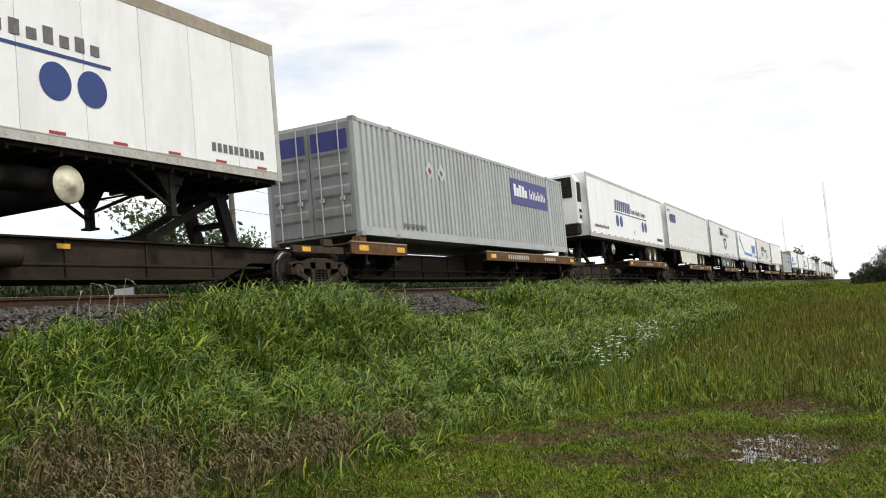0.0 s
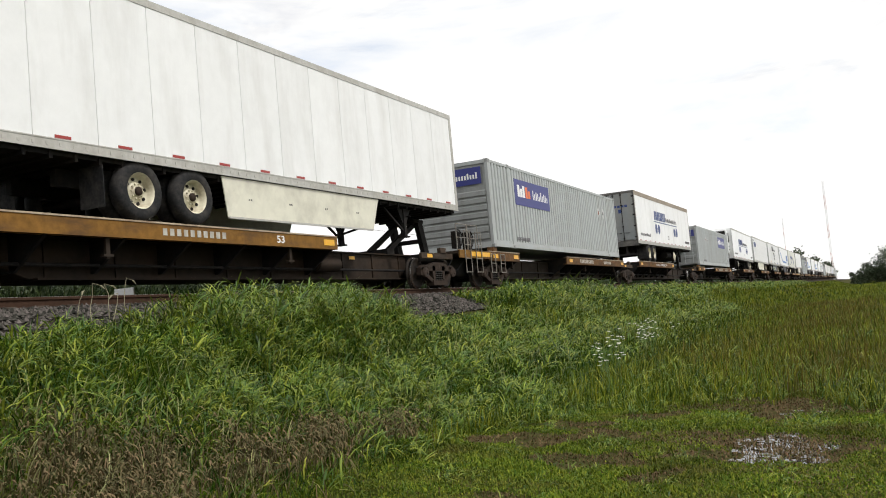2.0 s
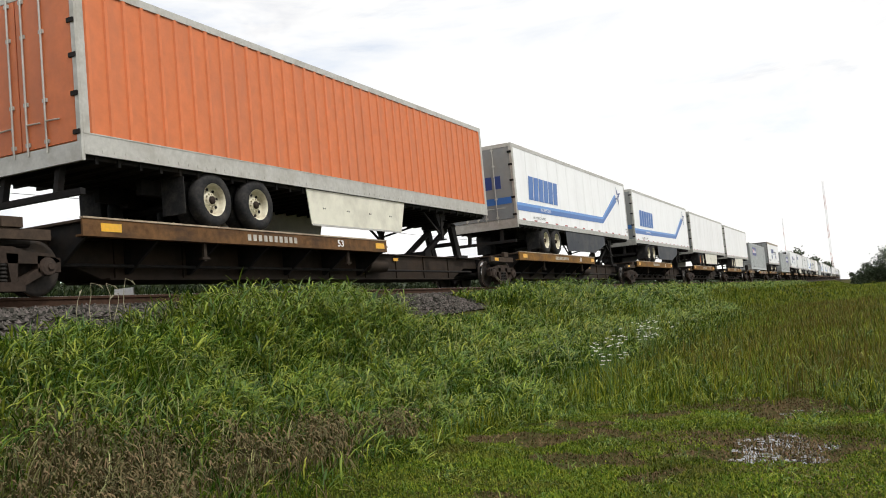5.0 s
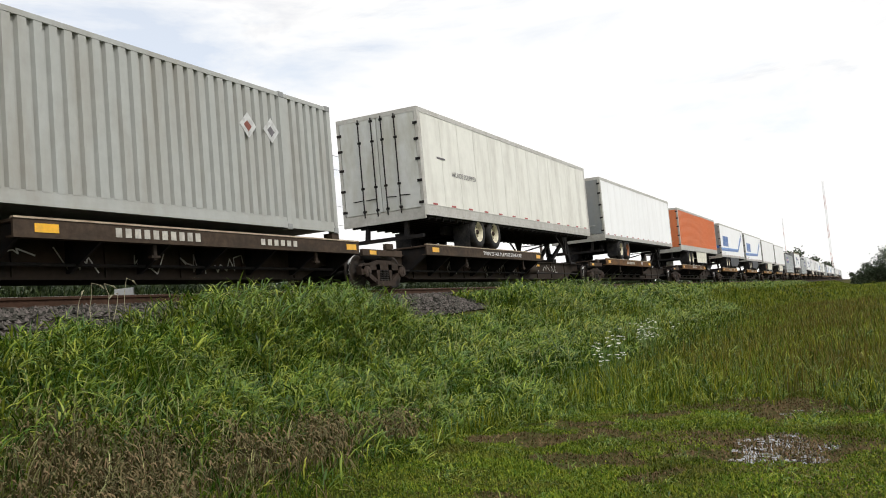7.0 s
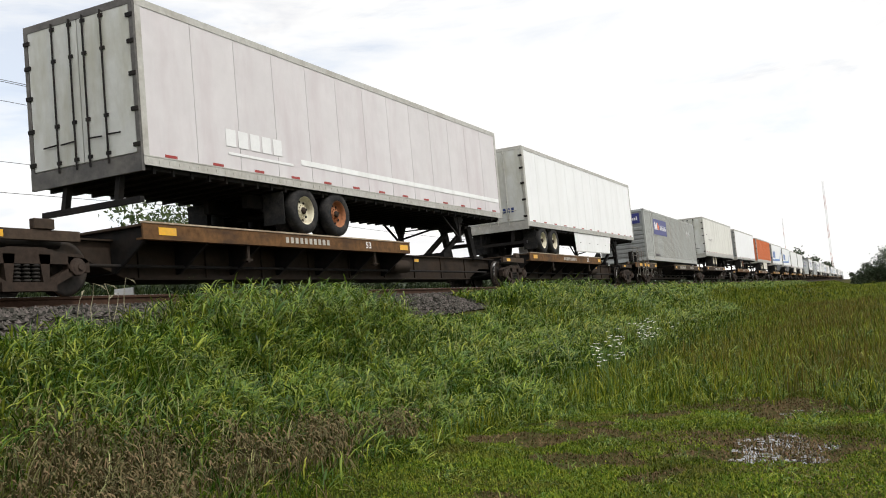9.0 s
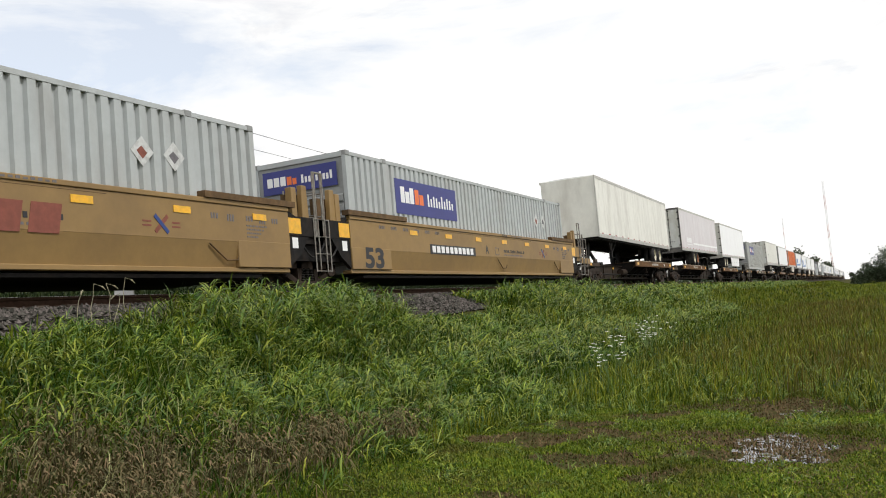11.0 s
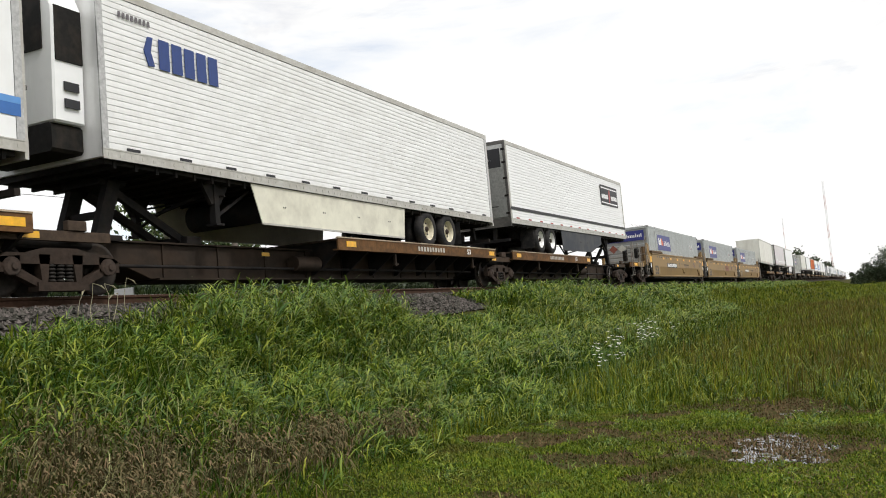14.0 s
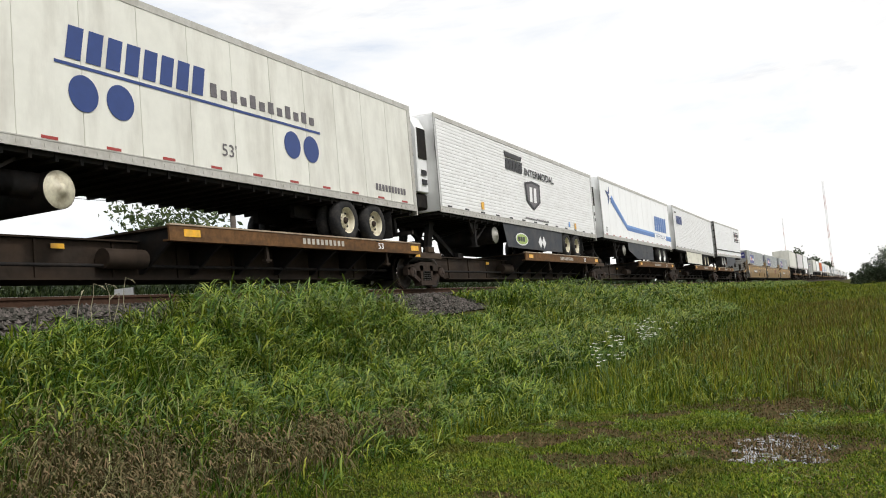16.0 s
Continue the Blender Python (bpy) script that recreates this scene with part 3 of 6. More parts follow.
def trailer(label, body="white", top_rail="rail_alu", ribs="panels", flip=False, skirt=None, reefer=False, door="door_white",
            door_dark=False, frame_key="rail_alu", door_mark=None, rims=("rim_cream", "rim_cream"), dash="red", base=2.12, high=2.86, tank=False, rail_h=0.17, decals=None, category="semi-trailer", axle=3.0):
    """A road semi-trailer riding on a platform. y from its rear end in the train's direction, z from the rail top."""
    L = TRAILER
    p = thing("semi_trailer", label, category, "trailers on the train")
    Y = (lambda y: L - y) if flip else (lambda y: y)

    def span(a, b):
        return min(Y(a), Y(b)), max(Y(a), Y(b))
    z0, z1, hw = base, base + high, 1.295
    # box body
    s = Shape()
    s.box(-hw + 0.02, hw - 0.02, 0.03, L - 0.03, z0 + 0.04, z1 - 0.03)
    part("box_body", s, body, p, bevel=0.01)
    part("roof", Shape().prism([(-hw + 0.01, z1 - 0.03), (hw - 0.01, z1 - 0.03), (hw - 0.05, z1 - 0.005), (0, z1 + 0.03), (-hw + 0.05, z1 - 0.005)], "y", 0.05, L - 0.05), "white", p)
    za, zb = z0 + rail_h, z1 - (0.24 if top_rail == "rail_brown" else 0.13)
    if ribs == "panels":
        n = 13
        w = (L - 0.26) / n
        key = ("panel", body, round(zb - za, 3))
        for i in range(n):
            me = shared(key, lambda: Shape().box(0, 0.016, 0.007, w - 0.007, za - z0, zb - z0).mesh("side_panel"))
            part("side_panel", me, body, p, at=(hw - 0.02, 0.13 + i * w, z0))
    elif ribs == "lines":
        n = 25
        w = (zb - za) / n
        key = ("lines", body, round(zb - za, 3))
        for i in range(n):
            me = shared(key, lambda: Shape().prism([(0.008, 0.003), (0.0125, 0.010), (0.014, w * 0.5), (0.0125, w - 0.010), (0.008, w - 0.003)], "y", 0.13, L - 0.13).mesh("side_slat"))
            part("side_slat", me, body, p, at=(hw - 0.02, 0, za + i * w))
    elif ribs == "posts":
        s = Shape()
        for i in range(40):
            yy = 0.2 + (L - 0.4) * i / 39
            s.prism([(hw - 0.02, yy - 0.05), (hw + 0.012, yy - 0.03), (hw + 0.012, yy + 0.03), (hw - 0.02, yy + 0.05)], "z", za, zb)
        part("side_posts", s, body, p)
    for sgn in (1, -1):
        s = Shape()
        s.box(sgn * hw - 0.022, sgn * hw + 0.004, 0, L, z0, z0 + rail_h)
        s.box(sgn * hw - 0.03, sgn * hw + 0.012, 0, L, z0 + rail_h - 0.02, z0 + rail_h)
        s.box(sgn * hw - 0.03, sgn * hw + 0.012, 0, L, z0, z0 + 0.02)
        if sgn == 1:
            for i in range(66):
                yy = 0.12 + i * (L - 0.24) / 65
                s.box(hw + 0.004, hw + 0.010, yy - 0.02, yy + 0.02, z0 + 0.05, z0 + 0.10)
        part("bottom_rail", s, "rail_alu", p, "riveted aluminium bottom rail")
        part("top_rail", Shape().box(sgn * hw - 0.022, sgn * hw + 0.006, 0, L, zb, z1), top_rail, p)
    for yy in (0.0, L - 0.13):
        part("corner_post", Shape().box(hw - 0.022, hw + 0.004, yy, yy + 0.13, z0 + rail_h, zb), "steel_quilt" if reefer else "rail_alu", p)
    if dash:
        n = 13
        for i in range(n):
            yy = 0.5 + (L - 1.3) * i / (n - 1)
            me = shared(("dash", dash), lambda: Shape().box(0, 0.004, 0, 0.30, 0, 0.048).mesh("reflective_dash"))
            part("reflective_dash", me, "reflect_red" if dash == "red" else "ink", p, at=(hw - 0.001, yy, z0 + rail_h + 0.01))
    # rear doors with bars, hinges, sill and guard
    yr, yn = Y(0), Y(L)
    d = -1 if not flip else 1
    ya, yb = sorted((yr, yr + d * 0.045))
    for k, (xa, xb) in enumerate(((-1.20, -0.01), (0.01, 1.20))):
        dr = part("rear_door", Shape().box(xa, xb, ya, yb, z0 + 0.22, z1 - 0.12), door, p, bevel=0.008)
        for xx in ((xa + 0.62, xa + 1.04) if k == 0 else (xa + 0.15, xa + 0.57)):
            s = Shape()
            yy = yr + d * 0.07
            s.tube((xx, yy, z0 + 0.12), (xx, yy, z1 - 0.08), 0.017, 8)
            for zz in (z0 + 0.3, z0 + 0.95, z1 - 0.75, z1 - 0.18):
                s.box(xx - 0.05, xx + 0.05, min(yy, yr), max(yy, yr) + 0.002, zz - 0.03, zz + 0.03)
            s.tube((xx, yy, z0 + 0.62), (xx + (0.32 if k else -0.32), yy + d * 0.02, z0 + 0.60), 0.014, 6)
            part("lock_bar", s, "black_steel" if door_dark else "rail_alu", dr)
        for zz in (z0 + 0.35, z0 + 0.95, z0 + 1.55, z0 + 2.1, z0 + 2.55):
            xh = -1.22 if k == 0 else 1.22
            part("hinge", Shape().box(xh - 0.07, xh + 0.07, min(yr, yr + d * 0.075), max(yr, yr + d * 0.075), zz - 0.035, zz + 0.035), "black_steel", dr)
    s = Shape()
    s.box(-hw, hw, ya - 0.01, yb + 0.01, z0 - 0.10, z0 + 0.20)
    s.box(-hw, -1.21, ya - 0.005, yb + 0.005, z0 + 0.2, z1 - 0.11).box(1.21, hw, ya - 0.005, yb + 0.005, z0 + 0.2, z1 - 0.11)
    s.box(-hw, hw, ya - 0.006, yb + 0.006, z1 - 0.12, z1 + 0.005)
    part("rear_frame", s, frame_key, p, "dirty metal rear frame")
    for x in (-0.95, -0.6, 0.6, 0.95):
        part("tail_light", Shape().lathe([(0, 0.02), (0.04, 0.018), (0.05, 0.0)], (x, yr + d * 0.055, z0 + 0.03), "y", 12), "reflect_red", p)
    s = Shape()
    for x in (-0.62, 0.62):
        s.bar((x, yr - d * 0.15, z0), (x, yr - d * 0.05, z0 - 0.52), 0.1, 0.12)
    s.box(-1.15, 1.15, yr - d * 0.05 - 0.05, yr - d * 0.05 + 0.05, z0 - 0.60, z0 - 0.50)
    part("rear_guard", s, "black_steel", p)
    # floor frame
    s = Shape()
    s.box(-1.2, 1.2, 0.1, L - 0.1, z0 - 0.06, z0 + 0.04)
    n = 34
    for i in range(n):
        yy = 0.3 + (L - 0.6) * i / (n - 1)
        s.box(-1.22, 1.22, yy - 0.03, yy + 0.03, z0 - 0.12, z0)
    part("floor_frame", s, "black_steel", p)
    a, b = span(axle - 1.1, axle + 2.4)
    s = Shape()
    for x in (-0.5, 0.5):
        s.box(x - 0.06, x + 0.06, a, b, z0 - 0.38, z0 - 0.1)
    for yy in (Y(axle), Y(axle + 1.3)):
        s.tube((-1.1, yy, 1.66), (1.1, yy, 1.66), 0.075, 10)
        s.box(-0.62, -0.42, yy - 0.45, yy + 0.45, 1.70, 1.80).box(0.42, 0.62, yy - 0.45, yy + 0.45, 1.70, 1.80)
    part("bogie_frame", s, "black_steel", p)
    for yy, rim in ((Y(axle), rims[0]), (Y(axle + 1.3), rims[1])):
        for sgn in (1, -1):
            tyre_pair(p, yy, sgn, rim)
    for sgn in (1, -1):
        yy = Y(axle - 0.8)
        part("mud_flap", Shape().box(sgn * 1.0 - 0.26, sgn * 1.0 + 0.26, yy - 0.006, yy + 0.006, z0 - 0.78, z0 - 0.12), "rubber", p)
    # landing gear
    yl = Y(L - 2.95)
    for sgn in (1, -1):
        s = Shape()
        x = sgn * 0.98
        s.prism([(yl - 0.42, z0 - 0.02), (yl + 0.42, z0 - 0.02), (yl + 0.12, z0 - 0.46), (yl - 0.12, z0 - 0.46)], "x", x - 0.04, x + 0.04)
        s.box(x - 0.065, x + 0.065, yl - 0.065, yl + 0.065, z0 - 0.82, z0)
        s.bar((x, yl, z0 - 0.7), (x, Y(L - 4.0), z0 - 0.1), 0.05, 0.05)
        s.box(x - 0.12, x + 0.12, yl - 0.11, yl + 0.11, z0 - 0.86, z0 - 0.82)
        part("landing_leg", s, "black_steel", p)
    part("landing_brace", Shape().bar((-0.98, yl, z0 - 0.55), (0.98, yl, z0 - 0.2), 0.05, 0.05).tube((-1.1, yl + 0.1, z0 - 0.3), (1.15, yl + 0.1, z0 - 0.3), 0.02, 6), "black_steel", p)
    if tank:
        yt = Y(tank)
        part("drum_tank", Shape().tube((-0.9, yt, z0 - 0.50), (1.05, yt, z0 - 0.50), 0.30, 24), "black_steel", p, "black cylindrical tank")
        part("tank_end", Shape().lathe([(0.0, 0.10), (0.08, 0.09), (0.10, 0.05), (0.25, 0.035), (0.295, 0.0)], (1.05, yt, z0 - 0.50), "x", 24), "rim_cream", p, "off-white tank end cap")
        for yy in (yt - 1.1, yt - 0.55):
            part("air_tank", Shape().tube((0.75, yy - 0.5, z0 - 0.42), (0.75, yy + 0.4, z0 - 0.42), 0.2, 16), "black_steel", p)
    if skirt:
        key, y0, y1, cut = skirt
        poly = [(Y(y0), z0 - 0.01), (Y(y1), z0 - 0.01), (Y(y1 - cut), z0 - 0.78), (Y(y0 + 0.12), z0 - 0.78)]
        if cut >= 0.5:      # long raked toe
            poly = [(Y(y0), z0 - 0.01), (Y(y1), z0 - 0.01), (Y(y1), z0 - 0.40), (Y(y1 - 1.7), z0 - 0.78), (Y(y0 + 0.12), z0 - 0.78)]
            cut = 1.75
        part("side_skirt", Shape().prism(poly, "x", hw - 0.05, hw - 0.03), key, p, "flat side skirt")
        part("side_skirt", Shape().prism(poly, "x", -hw + 0.03, -hw + 0.05), key, p, "flat side skirt")
        a, b = span(y0 + 0.14, y1 - cut - 0.02)
        part("skirt_edge", Shape().box(hw - 0.052, hw - 0.024, a, b, z0 - 0.80, z0 - 0.76), "rail_alu" if key != "skirt_dark" else "ink", p)
        for i in range(4):
            yy = a + (b - a) * (i + 0.5) / 4
            for o in (-0.05, 0.02):
                part("skirt_bolt", shared("bolt", lambda: Shape().box(0, 0.006, 0, 0.03, 0, 0.03).mesh("skirt_bolt")), "ink", p, at=(hw - 0.03, yy + o, z0 - 0.42))
    if reefer:
        dd = 1 if not flip else -1
        ya, yb = sorted((yn + dd * 0.02, yn + dd * 0.62))
        m = (ya + yb) / 2
        un = part("reefer_unit", Shape().prism([(-0.98, z0 + 0.55), (0.98, z0 + 0.55), (1.02, z1 - 0.5), (0.85, z1 - 0.12), (-0.85, z1 - 0.12), (-1.02, z1 - 0.5)], "y", ya, yb), "white_clean", p, "white refrigeration unit with dark grille", bevel=0.03)
        yf = yn + dd * 0.625
        part("grille", Shape().box(-0.8, 0.8, min(yf, yf + dd * 0.02), max(yf, yf + dd * 0.02), z1 - 1.15, z1 - 0.25), "grease", un)
        part("grille", Shape().box(0.995, 1.026, ya + 0.04, yb - 0.04, z1 - 1.35, z1 - 0.48), "grease", un)
        for zz in (z0 + 0.78, z0 + 1.05):
            part("vent", Shape().box(1.005, 1.03, ya + 0.18, yb - 0.14, zz, zz + 0.14), "ink", un)
        part("unit_base", Shape().box(-0.9, 0.9, ya, yb, z0 + 0.1, z0 + 0.55, 0.05), "grease", un)
        fy = Y(L - 4.55)
        part("fuel_drum", Shape().tube((-0.9, fy, z0 - 0.40), (1.06, fy, z0 - 0.40), 0.28, 22), "black_steel", p, "black drum-shaped fuel tank")
        part("drum_cap", Shape().lathe([(0.0, 0.09), (0.07, 0.085), (0.09, 0.045), (0.24, 0.03), (0.275, 0.0)], (1.06, fy, z0 - 0.40), "x", 22), "rail_alu", p, "pale dished tank end")
    if decals:
        decals(p, hw + 0.003, z0, L)
    if door_mark:
        yd = yr + d * 0.049
        for key, xa, xb, za, zb in door_mark:
            part("door_mark", Shape().box(xa, xb, min(yd, yd + d * 0.004), max(yd, yd + d * 0.004), z0 + za, z0 + zb), key, p, "painted mark on the rear door")
    return p


# ---- marks on the sides; names of firms become plain coloured bars ----
def brand_two_dots(p, x, z0, L):
    s = blocks(8, 4.7, 7.9, 3.62, 4.15, x + 0.004, lean=0.10, fill=0.74)
    part("brand_bars", s, "navy", p, "dark blue brand bars")
    part("brand_bars", blocks(12, 8.02, 11.55, 3.66, 3.92, x + 0.004, fill=0.6, rnd=(0, 0.3, 0.1, 0.35)), "ink_worn", p, "small grey brand bars")
    part("brand_line", Shape().box(x, x + 0.004, 4.5, 11.65, 3.50, 3.55), "navy", p)
    for y in (5.03, 5.78, 10.55, 11.25):
        part("brand_disc", disc(y, 3.11, 0.29, x), "navy", p, "dark blue disc")
    part("lettering", lettering("53'", 0.24, 0.42, "ink_worn"), "ink_worn", p, at=(x + 0.004, 8.25, 2.58))
    part("small_print", blocks(14, 0.8, 3.3, 2.58, 2.74, x + 0.004, fill=0.62, rnd=(0.25, 0, 0.25, 0.3)), "ink_worn", p, "thin grey lettering bars")
    part("number_stencil", blocks(10, 14.0, 15.6, 2.50, 2.66, x + 0.004, fill=0.66), "ink_worn", p)


def brand_swoosh(p, x, z0, L, flip=False, words=True):
    """A blue band that runs low along the side and bends up into an arrowed star near one end."""
    F = (lambda y: L - y) if flip else (lambda y: y)
    za, zb = 2.62, 2.90
    part("blue_band", Shape().prism([(F(0.05), za), (F(11.35), za + 0.1), (F(14.25), za + 1.32), (F(14.05), za + 1.66), (F(11.3), zb + 0.1), (F(0.05), zb)], "x", x, x + 0.004), "blue", p, "blue band that bends upwards")
    part("pale_band", Shape().prism([(F(0.05), zb - 0.10), (F(11.35), zb), (F(14.1), za + 1.58), (F(14.05), za + 1.66), (F(11.3), zb + 0.1), (F(0.05), zb)], "x", x + 0.004, x + 0.006), "blue_light", p)
    c = (14.55, 4.22)
    star = []
    for i in range(8):
        a = math.pi * i / 4 + 0.35
        r = (0.62 if i == 0 else 0.48) if i % 2 == 0 else 0.17
        star.append((F(c[0] + r * math.cos(a)), c[1] + r * math.sin(a)))
    part("star", Shape().prism(star, "x", x + 0.004, x + 0.010), "navy", p, "dark blue star")
    inner = [(F(c[0] - 0.25 + 0.45 * (q[0] - F(0) if not flip else L - q[0]) - 0.45 * c[0] + 0.12), c[1] + 0.5 * (q[1] - c[1])) for q in star]
    part("star_outline", Shape().prism(inner, "x", x + 0.010, x + 0.012), "paint_white", p)
    if flip:
        y0, y1 = 11.5, 14.8
    else:
        y0, y1 = 1.35, 4.75
    part("brand_bars", blocks(6, y0, y1, 3.08, 3.95, x + 0.006, lean=0.14, fill=0.84), "blue", p, "large blue brand bars")
    if flip:
        part("band_gap", Shape().box(x + 0.004, x + 0.008, 11.3, 14.5, 2.60, 2.92), "white_clean", p)
        part("lettering", lettering("INTERMODAL", 0.22, 2.65, "navy"), "navy", p, at=(x + 0.009, 11.75, 2.68))
    else:
        part("lettering", lettering("INTERMODAL", 0.12, 1.2, "paint_white"), "paint_white", p, at=(x + 0.008, 2.55, 2.72))
        part("lettering", lettering("AIR RIDE EQUIPPED", 0.10, 1.4, "ink"), "ink", p, at=(x + 0.004, 1.6, 2.38))
    part("lettering", lettering("53", 0.2, 0.3, "ink"), "ink", p, at=(x + 0.004, F(15.6) - (0.0 if flip else 0.0), 2.45))


def brand_eagle(p, x, z0, L):
    part("brand_bars", blocks(5, 2.15, 4.0, 2.72, 3.05, x + 0.004, fill=0.8), "paint_white", p, "faded white brand bars")
    part("brand_line", Shape().box(x, x + 0.004, 2.2, 4.3, 2.56, 2.61), "paint_white", p)
    part("faded_band", Shape().box(x, x + 0.003, 4.6, L - 0.2, 2.62, 2.74), "white", p)


def brand_air_ride(p, x, z0, L):
    part("lettering", lettering("AIR RIDE EQUIPPED", 0.17, 1.75, "ink_worn"), "ink_worn", p, at=(x + 0.004, 1.95, 3.18))
    part("plate", Shape().box(x, x + 0.004, 1.0, 1.55, 3.64, 3.69), "ink_worn", p)


def brand_stripe(p, x, z0, L):
    part("dark_stripe", Shape().box(x + 0.008, x + 0.016, 0.02, L - 0.02, 2.60, 2.70), "ink", p, "black stripe along the side")
    part("brand_plate", Shape().box(x + 0.008, x + 0.016, 12.0, 15.05, 3.62, 4.56), "ink", p, "black brand panel with a red emblem")
    part("brand_frame", Shape().box(x + 0.016, x + 0.018, 12.1, 14.95, 4.40, 4.46).box(x + 0.016, x + 0.018, 12.1, 14.95, 3.70, 3.76), "paint_white", p)
    part("brand_bars", blocks(6, 12.15, 13.3, 3.92, 4.12, x + 0.019, fill=0.8), "paint_white", p)
    part("brand_bars", blocks(7, 13.85, 14.95, 3.92, 4.12, x + 0.019, fill=0.8), "paint_white", p)
    part("emblem", Shape().prism([(13.5, 3.72), (13.7, 4.0), (13.62, 4.45), (13.42, 4.3), (13.38, 3.95)], "x", x + 0.016, x + 0.022), "reflect_red", p, "red emblem")


def brand_navy_caps(p, x, z0, L):
    part("brand_arc", Shape().prism([(1.10, 4.35), (1.22, 4.36), (1.16, 4.1), (1.24, 3.86), (1.10, 3.84), (1.0, 4.1)], "x", x, x + 0.016), "navy", p)
    part("brand_bars", blocks(5, 1.35, 2.95, 3.84, 4.37, x + 0.016, fill=0.8, rnd=(0, 0, 0.0, 0.0, 0.0)), "navy", p, "navy brand bars")
    part("number_stencil", blocks(8, 0.45, 1.2, 4.52, 4.62, x + 0.016, fill=0.6), "ink_worn", p)


def brand_shield(p, x, z0, L):
    x += 0.012
    part("brand_bars", blocks(5, 5.45, 7.1, 4.0, 4.40, x + 0.004, lean=0.05, fill=0.86), "ink", p, "dark grey brand bars")
    part("brand_wing", Shape().prism([(5.4, 4.62), (7.15, 4.60), (7.0, 4.44), (5.5, 4.44)], "x", x, x + 0.004), "ink", p)
    part("lettering", lettering("INTERMODAL", 0.27, 3.3, "ink", 0.02), "ink", p, at=(x + 0.005, 7.3, 3.98))
    shield = [(7.2, 3.72), (8.0, 3.84), (8.85, 3.78), (8.78, 3.1), (8.0, 2.76), (7.3, 3.05)]
    part("shield", Shape().prism(shield, "x", x, x + 0.004), "ink", p, "dark shield emblem")
    part("shield_rim", Shape().prism([(8.0 + (a - 8.0) * 0.82, 3.32 + (b - 3.32) * 0.82) for a, b in shield], "x", x + 0.004, x + 0.006), "ink_worn", p)
    part("shield_mark", blocks(2, 7.6, 8.5, 3.05, 3.6, x + 0.009, lean=0.08, fill=0.6), "paint_white", p)
    part("small_lettering_bars", blocks(22, 7.0, 9.6, 2.40, 2.46, x + 0.004, fill=0.6), "ink_worn", p)
    part("yellow_sticker", Shape().box(x, x + 0.004, 3.0, 3.22, 2.42, 2.66), "reflect_yellow", p)
    part("yellow_sticker", Shape().box(x, x + 0.004, 12.9, 13.12, 2.36, 2.60), "reflect_yellow", p)
    part("sticker", Shape().box(x, x + 0.004, 12.1, 12.28, 2.40, 2.60), "blue_light", p)


def brand_shield_skirt(p, x, z0, L):
    brand_shield(p, x, z0, L)
    x -= 0.02
    oval = [(6.5 + 0.62 * math.cos(a / 10 * math.pi), 1.64 + 0.22 * math.sin(a / 10 * math.pi)) for a in range(20)]
    part("skirt_badge", Shape().prism(oval, "x", x, x + 0.005), "paint_white", p, "pale oval badge")
    part("badge_field", Shape().prism([(6.5 + (a - 6.5) * 0.9, 1.64 + (b - 1.64) * 0.82) for a, b in oval], "x", x + 0.005, x + 0.008), "badge_green", p, "green oval field")
    part("badge_bars", blocks(3, 6.1, 6.8, 1.56, 1.72, x + 0.012, fill=0.8), "ink", p)
    for y in (8.45, 8.85):
        part("placard", Shape().prism([(y - 0.22, 1.62), (y, 1.40), (y + 0.22, 1.62), (y, 1.84)], "x", x, x + 0.005), "paint_white", p, "white diamond placard")


